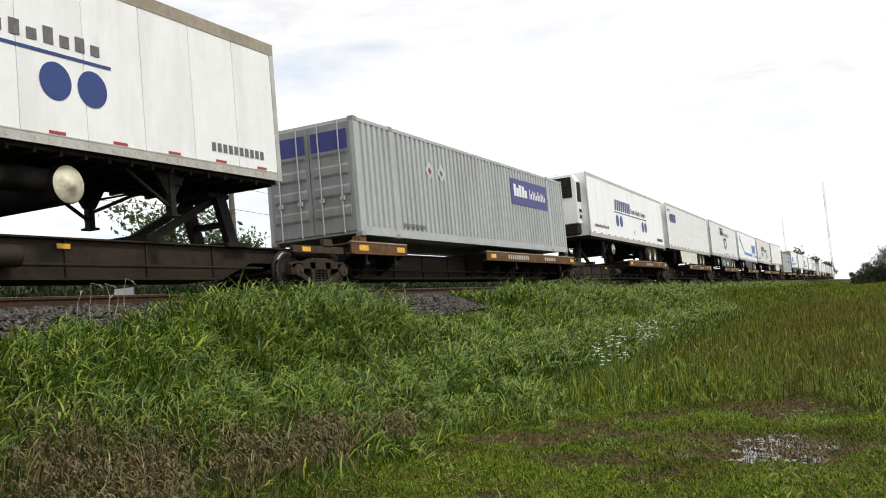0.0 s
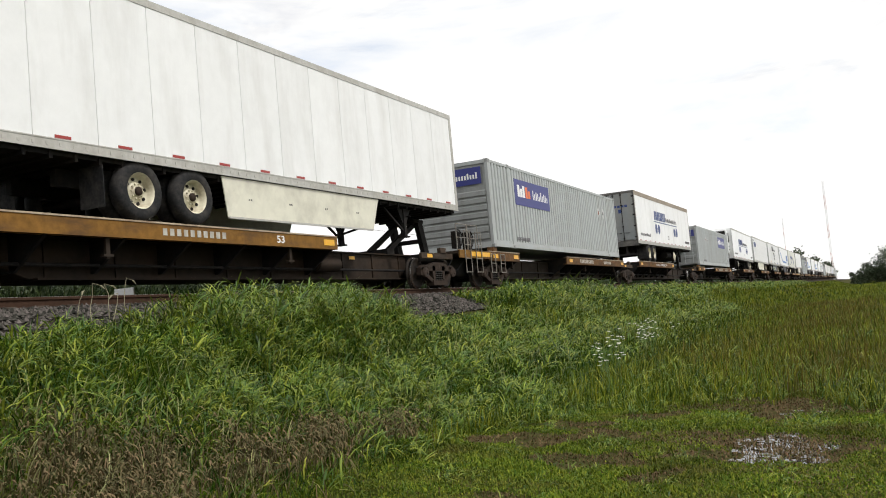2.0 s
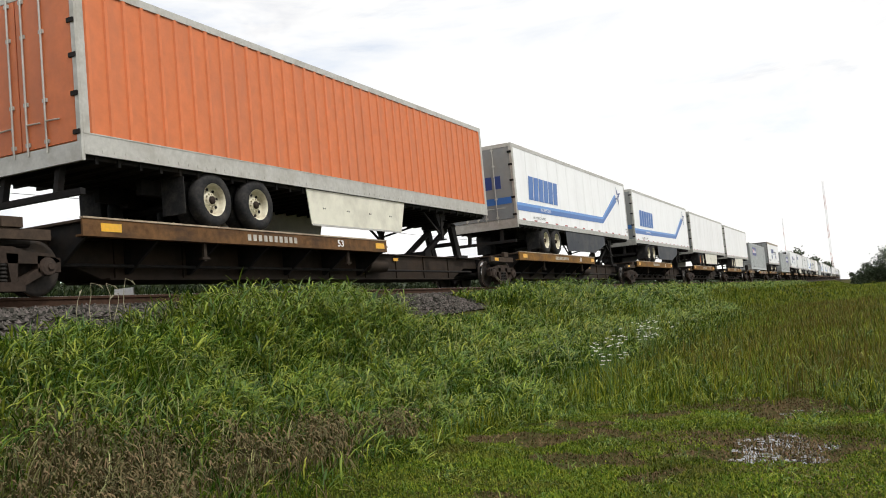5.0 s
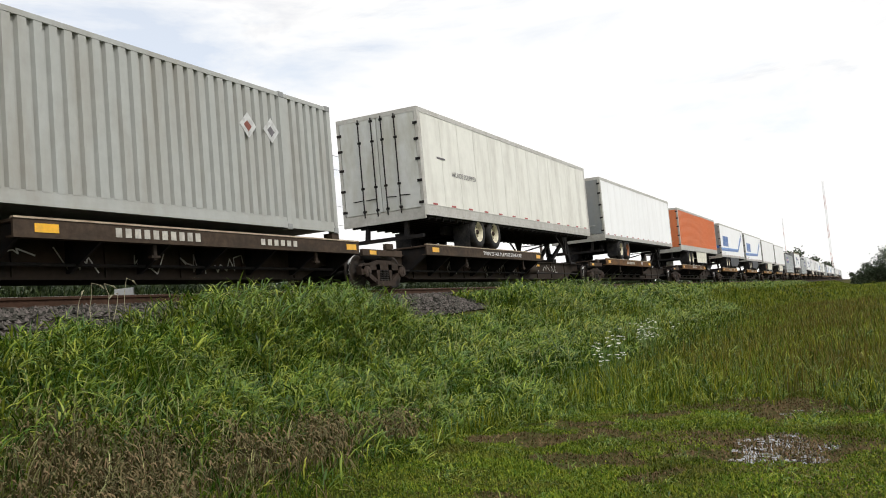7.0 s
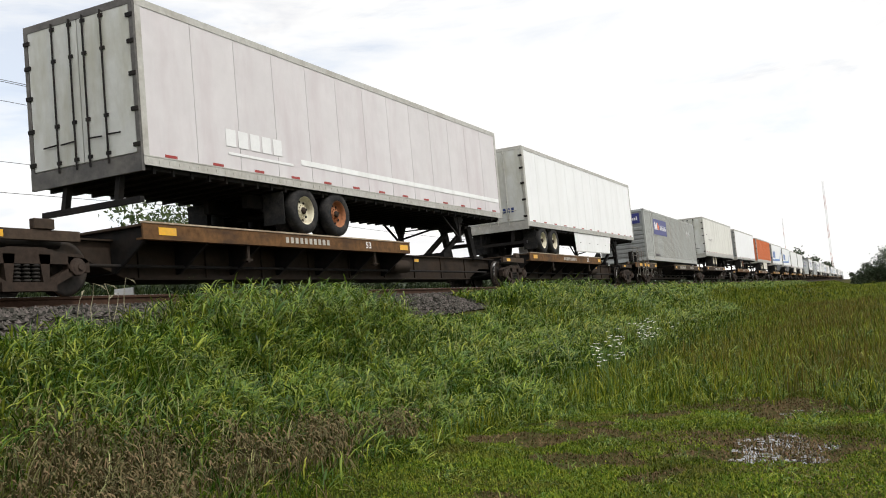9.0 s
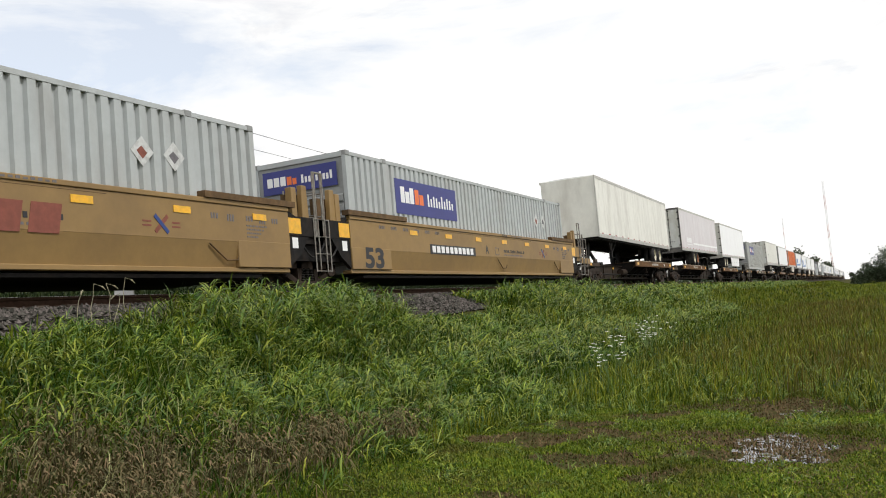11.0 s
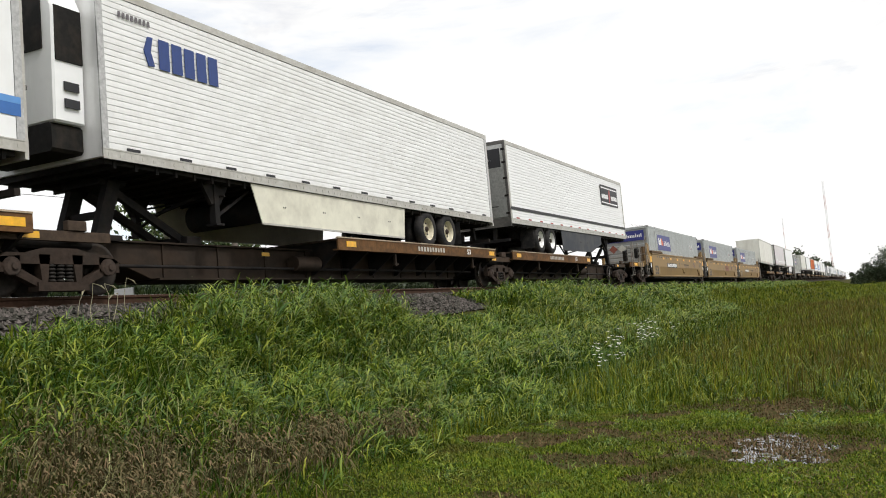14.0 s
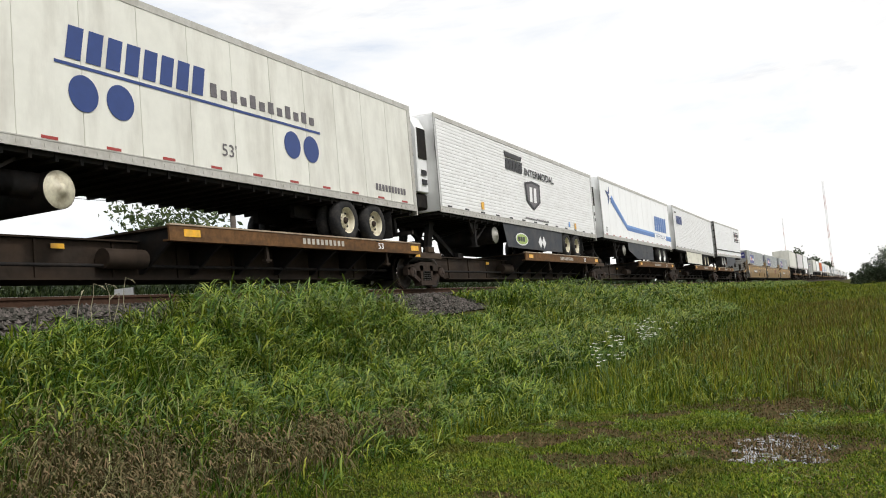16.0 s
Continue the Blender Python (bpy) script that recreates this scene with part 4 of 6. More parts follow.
def container(label, L=TRAILER, base=1.24, doors_back=False, logo="front", body="box_gray", side_frame_y=1.85, brand=True):
    """A 53 ft steel box: corrugated sides, castings, posts and either doors or a ribbed end towards the rear."""
    p = thing("shipping_container", label, "container", "containers on the train")
    hw, H = 1.295, 2.88
    z0, z1 = base, base + H

    def corrugation(y0, y1, za, zb, out):
        s = Shape()
        pts = []
        y = y0
        pitch = 0.275
        n = max(1, round((y1 - y0) / pitch))
        k = (y1 - y0) / n
        for i in range(n):
            a = y0 + i * k
            pts += [(a, 0.0), (a + k * 0.56, 0.0), (a + k * 0.64, -0.065), (a + k * 0.90, -0.065)]
        pts.append((y1, 0.0))
        v = [(out + o, yy, z) for yy, o in pts for z in (za, zb)]
        return s.add(v, [(2 * i, 2 * i + 2, 2 * i + 3, 2 * i + 1) for i in range(len(pts) - 1)])
    part("core", Shape().box(-hw + 0.09, hw - 0.09, 0.05, L - 0.05, z0 + 0.08, z1 - 0.01), body, p)
    fr = side_frame_y
    for a, b in ((0.14, fr - 0.09), (fr + 0.09, L - fr - 0.09), (L - fr + 0.09, L - 0.14)):
        part("side_wall", corrugation(a, b, z0 + 0.24, z1 - 0.09, hw - 0.005), body, p, "vertical corrugated steel side")
        part("side_wall", corrugation(a, b, z0 + 0.24, z1 - 0.09, -hw + 0.07), body, p, "vertical corrugated steel side")
    for sgn in (1, -1):
        part("bottom_rail", Shape().box(sgn * hw - 0.03, sgn * hw + 0.004, 0.1, L - 0.1, z0 + 0.03, z0 + 0.16).box(sgn * hw - 0.03, sgn * hw - 0.01, 0.1, L - 0.1, z0 + 0.16, z0 + 0.25), body, p)
        part("top_rail", Shape().box(sgn * hw - 0.05, sgn * hw + 0.002, 0.1, L - 0.1, z1 - 0.095, z1 - 0.01), body, p)
    for y in (0.0, L - 0.14):
        part("corner_post", Shape().box(hw - 0.10, hw + 0.004, y, y + 0.14, z0 + 0.1, z1 - 0.1), body, p)
        part("corner_post", Shape().box(-hw, -hw + 0.1, y, y + 0.14, z0 + 0.1, z1 - 0.1), body, p)
    for y in (fr, L - fr):
        part("lift_post", Shape().box(hw - 0.06, hw + 0.006, y - 0.09, y + 0.09, z0 + 0.02, z1), body, p)
    for y in (0.09, fr, L - fr, L - 0.09):
        for sgn in (1, -1):
            for z in (z0, z1 - 0.11):
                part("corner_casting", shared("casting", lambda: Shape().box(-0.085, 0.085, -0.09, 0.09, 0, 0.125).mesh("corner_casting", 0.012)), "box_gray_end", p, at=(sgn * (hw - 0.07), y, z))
    part("roof", Shape().box(-hw + 0.04, hw - 0.04, 0.1, L - 0.1, z1 - 0.02, z1 - 0.004), body, p)
    # the end towards the rear of the train
    if doors_back:
        for k, (a, b) in enumerate(((-1.19, -0.01), (0.01, 1.19))):
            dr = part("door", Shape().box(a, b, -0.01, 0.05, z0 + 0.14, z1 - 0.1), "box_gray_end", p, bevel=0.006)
            s = Shape()
            for z in (z0 + 0.5, z0 + 1.0, z0 + 1.5, z0 + 2.0):
                s.prism([(-0.02, z), (-0.045, z + 0.06), (-0.045, z + 0.22), (-0.02, z + 0.28)], "x", a + 0.1, b - 0.1)
            part("door_ribs", s, "box_gray_end", dr)
            for xx in (a + 0.3, b - 0.3):
                part("lock_rod", Shape().tube((xx, -0.07, z0 + 0.1), (xx, -0.07, z1 - 0.06), 0.018, 8).box(xx - 0.05, xx + 0.05, -0.09, -0.01, z0 + 0.9, z0 + 1.0), "box_gray", dr)
            if brand:
                part("brand_panel", Shape().box(a + 0.08, b - 0.08, -0.052, -0.048, z1 - 0.75, z1 - 0.28), "logo_panel", dr)
    else:
        poly = [(0.055, z0 + 0.25)]
        for i in range(7):
            z = z0 + 0.28 + i * 0.235
            poly += [(0.028, z), (-0.012, z + 0.03), (-0.012, z + 0.17), (0.028, z + 0.20)]
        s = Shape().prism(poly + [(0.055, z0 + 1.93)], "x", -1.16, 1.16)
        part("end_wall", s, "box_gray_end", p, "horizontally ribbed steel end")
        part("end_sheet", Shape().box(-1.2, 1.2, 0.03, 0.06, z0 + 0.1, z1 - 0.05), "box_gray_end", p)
        for za, zb in ((z0 + 0.02, z0 + 0.2), (z1 - 0.12, z1 - 0.005)):
            part("end_rail", Shape().box(-1.2, 1.2, -0.005, 0.1, za, zb), "box_gray", p)
        if brand:
            part("brand_panel", Shape().box(-1.05, 1.05, -0.02, -0.012, z1 - 0.78, z1 - 0.22), "logo_panel", p, "blue panel with white brand bars")
            bars = [(-0.92 + i * 0.19, 0.15, 0.38, "paint_white") for i in range(3)] + [(-0.35, 0.13, 0.40, "paint_orange"), (-0.19, 0.11, 0.45, "paint_orange")]
            bars += [(0.06 + i * 0.1, 0.06, 0.40 if i in (0, 5, 8) else 0.46, "paint_white") for i in range(9)]
            for xa, wide, drop, key in bars:
                part("brand_bar", Shape().box(xa, xa + wide, -0.026, -0.02, z1 - 0.60, z1 - drop), key, p)
            for x in (-0.75, -0.25):
                s = Shape().prism([(x - 0.24, z1 - 1.15), (x, z1 - 1.39), (x + 0.24, z1 - 1.15), (x, z1 - 0.91)], "y", -0.024, -0.018)
                part("placard", s, "rail_alu" if x > -0.5 else "brand_brown", p, "worn diamond placard")
    if brand:
        a, b = (2.33, 6.05) if logo == "back" else (10.3, 14.1)
        za, zb = z0 + 1.56, z0 + 2.47
        part("brand_panel", Shape().box(hw - 0.005, hw + 0.004, a, b, za, zb), "logo_panel", p, "blue panel with white brand bars")
        x = hw + 0.008
        part("brand_bars", blocks(3, a + 0.28, a + 1.05, za + 0.30, za + 0.72, x, fill=0.85, rnd=(0, 0.28, 0.0)), "paint_white", p)
        part("brand_bars", blocks(2, a + 1.08, a + 1.62, za + 0.30, za + 0.70, x, fill=0.85, rnd=(0, 0.3)), "paint_orange" if logo == "back" else "paint_white", p)
        part("brand_bars", blocks(10, a + 1.85, b - 0.15, za + 0.30, za + 0.64, x, fill=0.5, rnd=(0, 0.35, 0.1, 0.2, 0.45)), "paint_white", p)
        yy = 13.1 if logo == "back" else 4.0
        for k in (0, 0.75):
            part("placard", Shape().prism([(yy + k - 0.26, z0 + 2.0), (yy + k, z0 + 1.74), (yy + k + 0.26, z0 + 2.0), (yy + k, z0 + 2.26)], "x", hw - 0.004, hw + 0.003), "placard_gray", p, "worn diamond placard")
            part("placard_mark", Shape().prism([(yy + k - 0.13, z0 + 2.0), (yy + k, z0 + 1.87), (yy + k + 0.11, z0 + 1.98), (yy + k - 0.02, z0 + 2.09)], "x", hw + 0.003, hw + 0.006), "ink_worn" if k else "brand_brown", p)
        part("number_stencil", blocks(10, fr + 0.35, fr + 1.65, z0 + 0.30, z0 + 0.42, hw + 0.004, fill=0.6), "ink_worn", p)
    return p


def well_car(label, mark, trucks, end_gear=(), joined=()):
    """A low well car: deep side sills, raised ends over the trucks, ladders and walkways."""
    L = TRAILER
    p = thing("well_car", label, "rail car", "tan well cars")
    for sgn in (1, -1):
        x = sgn
        part("side_sill", Shape().prism([(x * 1.306, 1.565), (x * 1.42, 1.565), (x * 1.422, 0.90), (x * 1.306, 0.86)], "y", -0.35, L + 0.55), "well_tan", p, "tan painted deep side sill")
        part("lower_sheet", Shape().prism([(x * 1.306, 0.855), (x * 1.422, 0.896), (x * 1.325, 0.425), (x * 1.306, 0.425)], "y", -0.30, L + 0.50), "well_tan", p, "folded lower sheet of the sill")
        part("bottom_flange", Shape().box(min(x * 1.14, x * 1.385), max(x * 1.14, x * 1.385), -0.35, L + 0.55, 0.335, 0.42), "well_tan", p, bevel=0.012)
        part("top_chord", Shape().box(min(x * 1.306, x * 1.445), max(x * 1.306, x * 1.445), -0.35, L + 0.55, 1.57, 1.66), "well_tan", p, bevel=0.012)
        for a, b in ((-0.34, 1.5), (L - 1.1, L + 0.54)):
            part("end_plate", Shape().box(min(x * 1.31, x * 1.4285), max(x * 1.31, x * 1.4285), a, b, 0.424, 0.93), "well_tan", p, bevel=0.012)
        for a, b in ((-0.45, 2.4), (L - 2.0, L + 0.75)):
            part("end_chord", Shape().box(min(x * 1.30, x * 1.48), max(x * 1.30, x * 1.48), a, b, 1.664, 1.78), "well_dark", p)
    for k, y in ((-1, -1.0), (1, L + 1.2)):
        tone = "black_steel" if k in joined else "well_tan"
        part("end_bulkhead", Shape().box(-1.35, 1.35, y - 0.7, y + 0.7, 0.95, 1.12).prism([(y - k * 0.6, 1.12), (y + k * 0.5, 1.12), (y - k * 0.6, 1.62)], "x", 1.1, 1.38), tone, p)
        part("end_dark", Shape().box(-1.25, 1.25, y - 0.5, y + 0.5, 0.60, 0.95), "black_steel", p)
        part("side_bracket", Shape().prism([(y - 0.7, 1.1), (y + 0.7, 1.1), (y + 0.7, 1.5), (y - 0.7, 1.5)], "x", 1.30, 1.40), tone, p)
        part("gusset", Shape().prism([(y - k * 0.66, 0.44), (y - k * 0.66, 1.09), (y + k * 0.1, 1.09), (y - k * 0.25, 0.70)], "x", 1.30, 1.39), "black_steel", p, "black curved end gusset")
        yk = y - k * 0.42
        part("reflector", Shape().box(1.402, 1.41, yk - 0.22, yk + 0.22, 1.14, 1.46), "reflect_yellow", p, "yellow reflective plate")
        part("sticker", Shape().box(1.392, 1.398, yk - 0.10, yk + 0.10, 0.84, 1.06), "paint_white", p, "small white sticker")
        ladder(p, y - 0.2 + k * 0.62, 1.43, 0.35, 1.5, key="worn_steel")
        s = Shape()
        for q in (0.0, 0.30):
            s.tube((1.40, y + k * (0.42 + q), 1.12), (1.40, y + k * (0.42 + q), 2.5), 0.022, 7)
        s.tube((1.40, y + k * 0.42, 2.5), (1.40, y + k * 0.72, 2.5), 0.022, 7)
        part("hand_rail", s, "worn_steel", p, "tall looped steel grab rail")
        s = Shape()
        for q in (0.45, 0.95):
            s.tube((1.38, y + k * 0.70, 1.12 + q), (0.62, y + k * 0.70, 1.12 + q), 0.016, 6)
        s.tube((0.62, y + k * 0.70, 1.1), (0.62, y + k * 0.70, 2.2), 0.02, 6)
        part("cross_rail", s, "worn_steel", p)
        s = Shape()
        s.prism([(y - 0.02, 1.12), (y + 0.26, 1.12), (y + 0.20, 2.2), (y + 0.02, 2.2)], "x", 1.22, 1.34)
        s.prism([(y - k * 0.30 - 0.09, 1.5), (y - k * 0.30 + 0.09, 1.5), (y - k * 0.30 + 0.09, 2.12), (y - k * 0.30 - 0.09, 2.12)], "x", 1.20, 1.36)
        part("guide_post", s, "well_tan", p, "tan upright container guide", bevel=0.01)
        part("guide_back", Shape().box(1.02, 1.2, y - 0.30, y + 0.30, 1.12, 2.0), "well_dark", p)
        s = Shape()
        q = Vector((1.36, y - k * 0.2, 1.0))
        for j in range(1, 8):
            r = Vector((1.38, y + k * (j * 0.13 - 0.2), 1.0 - 0.34 * math.sin(j * math.pi / 7)))
            s.tube(q, r, 0.02, 6)
            q = r
        part("brake_hose", s, "rubber", p, "hanging black air hose")
    for y in trucks:
        wheelset_parts(p, y)
    for y in end_gear:
        part("end_platform", Shape().box(-1.30, 1.30, y - 0.5, y + 0.9, 0.95, 1.06), "well_dark", p)
        # added dark block again, in place of the shade beneath this end
        part("draft_sill", Shape().box(-0.55, 0.55, y - 0.9, y + 1.2, 0.34, 0.94, 0.05), "grease", p)
        part("end_beam", Shape().box(1.28, 1.34, y - 0.5, y + 0.9, 0.86, 1.08), "well_tan", p, bevel=0.006)
        brake_wheel(p, y + 0.2, 1.22, 1.62)
        ladder(p, y - 0.15, 1.38, 0.35, 1.9, key="worn_steel")
        for q in (-0.42, 0.75):
            part("upright", Shape().tube((1.1, y + q, 1.06), (1.1, y + q, 2.15), 0.04, 8), "worn_steel", p, "pale upright stake")
    for i in range(7):
        yy = 2.6 + i * 2.15
        part("reflector", Shape().box(1.426, 1.434, yy, yy + 0.42, 1.34, 1.46), "reflect_yellow", p, "yellow reflective strip")
    part("lettering", lettering("53", 0.50, 0.90, "ink", 0.035), "ink", p, "large black number", at=(1.432, 0.22, 0.45))
    part("lettering", lettering("A" if mark == "plate" else "C", 0.27, 0.26, "ink", 0.025), "ink", p, at=(1.426, 7.6, 0.98))
    for ya, yb, za, zb in ((8.4, 8.72, 1.18, 1.2), (8.4, 8.72, 0.96, 0.98), (8.4, 8.42, 0.98, 1.18), (8.7, 8.72, 0.98, 1.18)):
        part("stencil_frame", Shape().box(1.42, 1.425, ya, yb, za, zb), "ink_worn", p)
    part("stencil_bars", blocks(16, 9.15, 11.1, 1.06, 1.15, 1.426, fill=0.62, rnd=(0, 0.2, 0, 0.1, 0.7)), "ink", p, "small black stencil line")
    part("stencil_bars", blocks(11, 9.15, 10.9, 0.96, 1.0, 1.426, fill=0.7), "ink_worn", p)
    part("stencil_bars", blocks(4, 9.1, 9.5, 1.585, 1.65, 1.449, fill=0.6), "ink", p)
    part("stencil_bars", blocks(9, 9.9, 11.0, 1.60, 1.64, 1.449, fill=0.6, rnd=(0, 0.3, 0.1)), "ink_worn", p)
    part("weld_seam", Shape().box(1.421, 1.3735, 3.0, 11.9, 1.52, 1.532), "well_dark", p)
    for yy in (8.5, 14.2):
        part("tie_hook", Shape().tube((1.44, yy, 0.84), (1.40, yy + 0.5, 0.55), 0.014, 6).tube((1.40, yy + 0.5, 0.55), (1.40, yy + 0.8, 0.56), 0.014, 6).tube((1.40, yy + 0.8, 0.56), (1.41, yy + 0.86, 0.66), 0.014, 6), "well_dark", p, "thin dark bent rod")
    part("emblem", Shape().bar((1.426, 12.9, 0.98), (1.426, 13.2, 1.26), 0.006, 0.07), "brand_brown", p, "small crossed emblem")
    part("emblem", Shape().bar((1.429, 13.2, 0.98), (1.429, 12.9, 1.26), 0.006, 0.07), "navy", p, "small crossed emblem")
    for yy in (12.62, 13.3):
        part("emblem_bars", Shape().box(1.421, 1.425, yy, yy + 0.2, 1.14, 1.17), "brand_brown", p)
        part("emblem_bars", Shape().box(1.421, 1.425, yy, yy + 0.2, 1.07, 1.10), "brand_brown", p)
    for i, yy in enumerate((14.3, 14.75, 15.3, 15.7, 16.1)):
        part("stencil_bars", blocks(3, yy, yy + 0.22, 1.30 - 0.03 * (i % 2), 1.40, 1.426, fill=0.6), "ink_worn", p)
    for i in range(4):
        part("stencil_bars", blocks(7, 15.3, 15.95 - 0.1 * i, 1.2 - i * 0.07, 1.23 - i * 0.07, 1.426, fill=0.7), "ink_worn", p)
    if mark == "plate":
        part("number_plate_panel", Shape().box(1.421, 1.428, 3.72, 6.8, 0.88, 1.14), "ink", p, "black panel with white number bars")
        part("number_stencil", blocks(10, 3.85, 6.7, 0.92, 1.10, 1.432, fill=0.7), "paint_white", p)
    else:
        part("brand_bars", blocks(3, 9.1, 11.1, 0.86, 1.30, 1.428, lean=0.08, fill=0.8), "brand_brown", p, "faded red brand bar")
        part("sign_plate", Shape().box(1.402, 1.41, -1.62, -0.82, 1.12, 1.48), "ink", p)
        part("lettering", lettering("125 T", 0.18, 0.62, "paint_white"), "paint_white", p, at=(1.412, -1.54, 1.2))
    for i in range(6):
        part("stencil_bars", blocks(4, 1.0 + i * 0.62, 1.3 + i * 0.62, 1.42, 1.5, 1.428, fill=0.6), "ink_worn", p)
    part("well_floor", Shape().box(-1.3, 1.3, 0.3, L - 0.3, 0.24, 0.30), "black_steel", p)
    return p


RIDE = []      # (thing, y of its rear end at rest, tilt) for the keys below


def ride(ob, y, tilt=0.0):
    RIDE.append((ob, y, tilt))
    return ob


PLAIN_LABEL = "rust-stained spine car platform on two-axle trucks"
W = "white semi-trailer "


def unit_trailer(y, front_gap, back_gap, deck="rust_deck", flip=False, trucks=(), end_gear=(), words="", **k):
    ride(platform(PLAIN_LABEL, TRAILER, front_gap, back_gap, deck, flip, "trailer", trucks, end_gear, words), y)
    ride(trailer(flip=flip, **k), y, -0.35 if flip else 0.35)


def unit_box(y, front_gap, back_gap, deck="rust_deck", trucks=(), end_gear=(), **k):
    ride(platform(PLAIN_LABEL, TRAILER, front_gap, back_gap, deck, False, "box", trucks, end_gear), y)
    ride(container(**k), y)


MARKS = [("navy", -1.1 + k * 0.33, -0.85 + k * 0.33, 1.3, 1.75) for k in range(6)] + [("blue", -1.15, -0.02, 0.75, 0.98), ("blue", 0.02, 1.15, 0.75, 0.98)]
CREAM = ("skirt_cream", 5.5, 11.4, 0.35)
DARK = ("skirt_dark", 5.5, 11.4, 0.5)
BOX = "grey corrugated steel container with blue brand panel"
unit_box(112.86, 1.85, 1.5, trucks=(-1.5,), label="grey corrugated container with closed ribbed doors", doors_back=True, logo="front")
unit_trailer(93.72, 1.5, 2.1, trucks=(-2.1,), words="TWIN 28'-ALL PURPOSE SPINE CAR", label=W + "with dark blue discs and brown top rail", axle=2.65, body="white", top_rail="rail_brown", tank=10.9, door_mark=[("navy", -0.95 + k * 0.21, -0.80 + k * 0.21, 2.0, 2.2) for k in range(4)] + [("navy", 0.15 + k * 0.2, 0.3 + k * 0.2, 2.0, 2.12) for k in range(4)] + [("navy", -0.7, -0.5, 1.7, 1.9), ("navy", 0.4, 0.6, 1.7, 1.9)], door="door_gray", door_dark=True, frame_key="frame_dark", decals=brand_two_dots)
unit_box(73.07, 2.1, 1.7, deck="rust_deck", trucks=(0.4,), end_gear=(-1.0,), label=BOX, logo="back")
unit_trailer(54.35, 0.4, 0.65, deck="yellow_deck", trucks=(14.9, -0.7), end_gear=(16.9,), axle=3.45, label=W + "with cream side skirts", skirt=CREAM, door="door_white")
unit_trailer(36.9, 0.65, 0.7, deck="yellow_deck", trucks=(-0.7,), label=W + "with grey doors and cream skirts", skirt=CREAM, door="door_gray", rims=("rim_rust", "rim_cream"))
unit_trailer(19.5, 0.7, 0.8, deck="yellow_deck", trucks=(-0.8,), label=W + "with a bent blue band and star", body="white_clean", skirt=DARK, door="door_gray", door_mark=MARKS, decals=brand_swoosh)
unit_trailer(1.82, 0.8, 1.3, deck="yellow_deck", trucks=(-1.3,), label=W + "with a bent blue band and star", body="white_clean", skirt=DARK, door="door_gray", door_mark=MARKS, decals=brand_swoosh)
unit_trailer(-17.05, 1.3, 1.5, trucks=(-1.5,), label="orange ribbed trailer with grey base", body="orange", ribs="posts", skirt=("skirt_cream", 6.0, 10.5, 0.3), high=2.8, rail_h=0.34, dash="", door="orange", base=2.14)
unit_trailer(-36.2, 1.5, 1.3, trucks=(-1.3,), label=W + "with grey rear doors", body="white_clean", door="door_gray", skirt=None, rims=("rim_cream", "rim_rust"))
unit_trailer(-54.85, 1.3, 2.2, deck="dark_deck", trucks=(-2.2,), words="TWIN 28'-ALL PURPOSE SPINE CAR", label="off-white semi-trailer with wide aluminium base rail", axle=3.7, body="cream", door="door_white", door_dark=True, rail_h=0.30, base=1.98, high=3.0, decals=brand_air_ride)
unit_box(-75.55, 2.2, 1.7, deck="dark_deck", trucks=(0.4,), end_gear=(-1.0,), label="grey-tan corrugated steel container with blue brand panel", logo="back", body="box_tan")
unit_trailer(-94.6, 0.4, 1.3, trucks=(14.9, -1.3), end_gear=(16.9,), axle=1.6, label=W + "with white side skirts", body="white_clean", skirt=("white", 5.6, 11.4, 0.35), door_mark=[("navy", -0.1 + k * 0.16, 0.0 + k * 0.16, 0.55, 0.72) for k in range(6)], door="door_white", high=2.9)
unit_trailer(-113.3, 1.3, 2.2, trucks=(-2.2,), label="pinkish-white weathered semi-trailer with one rusty wheel", axle=4.7, body="pinkish", top_rail="rail_alu", door="door_white", door_dark=True, frame_key="frame_dark", rims=("rim_cream", "rim_rust"), decals=brand_eagle)
unit_trailer(-133.84, 2.2, 1.2, trucks=(-0.6, 13.9), flip=True, label="cream-white semi-trailer riding doors foremost", body="cream", door="door_white")
for i, (y, mark) in enumerate(((-155.4, "plate"), (-174.8, "brand"), (-194.4, "plate"))):
    tr = (-1.65, TRAILER + 1.4) if i == 0 else (-1.65,)
    ride(well_car("tan painted deep well car with yellow reflectors", mark, tr, (-3.0,) if i == 2 else ((TRAILER + 2.5,) if i == 0 else ()), ((-1,), (-1, 1), (1,))[i]), y)
    ride(container(BOX, base=0.34, logo="back"), y - (0.25 if i == 1 else 0.1))
unit_trailer(-215.95, 1.4, 0.9, trucks=(15.2, -0.9), end_gear=(17.35,), label=W + "with black stripe and black brand panel", rims=("rim_white", "rim_white"), body="white_clean", ribs="lines", skirt=DARK, door_mark=[("ink", -1.1, -0.03, 1.95, 2.6), ("ink", 0.03, 1.1, 1.95, 2.6), ("paint_white", -0.8, 0.75, 2.2, 2.26)], door="steel_quilt", frame_key="frame_dark", door_dark=True, decals=brand_stripe)
unit_trailer(-233.85, 0.9, 0.7, deck="rust_deck", flip=True, trucks=(-0.7,), axle=3.35, label="white ribbed refrigerated trailer with navy brand bars", body="white", ribs="lines", reefer=True, skirt=("skirt_cream", 6.0, 12.4, 0.3), dash="dark", decals=brand_navy_caps)
unit_trailer(-251.4, 0.7, 0.7, deck="rust_deck", flip=True, trucks=(-0.7,), axle=2.45, label="white refrigerated trailer with a bent blue band", rims=("rim_white", "rim_white"), body="white_clean", reefer=True, skirt=DARK, decals=lambda p, x, z0, L: brand_swoosh(p, x, z0, L, True))
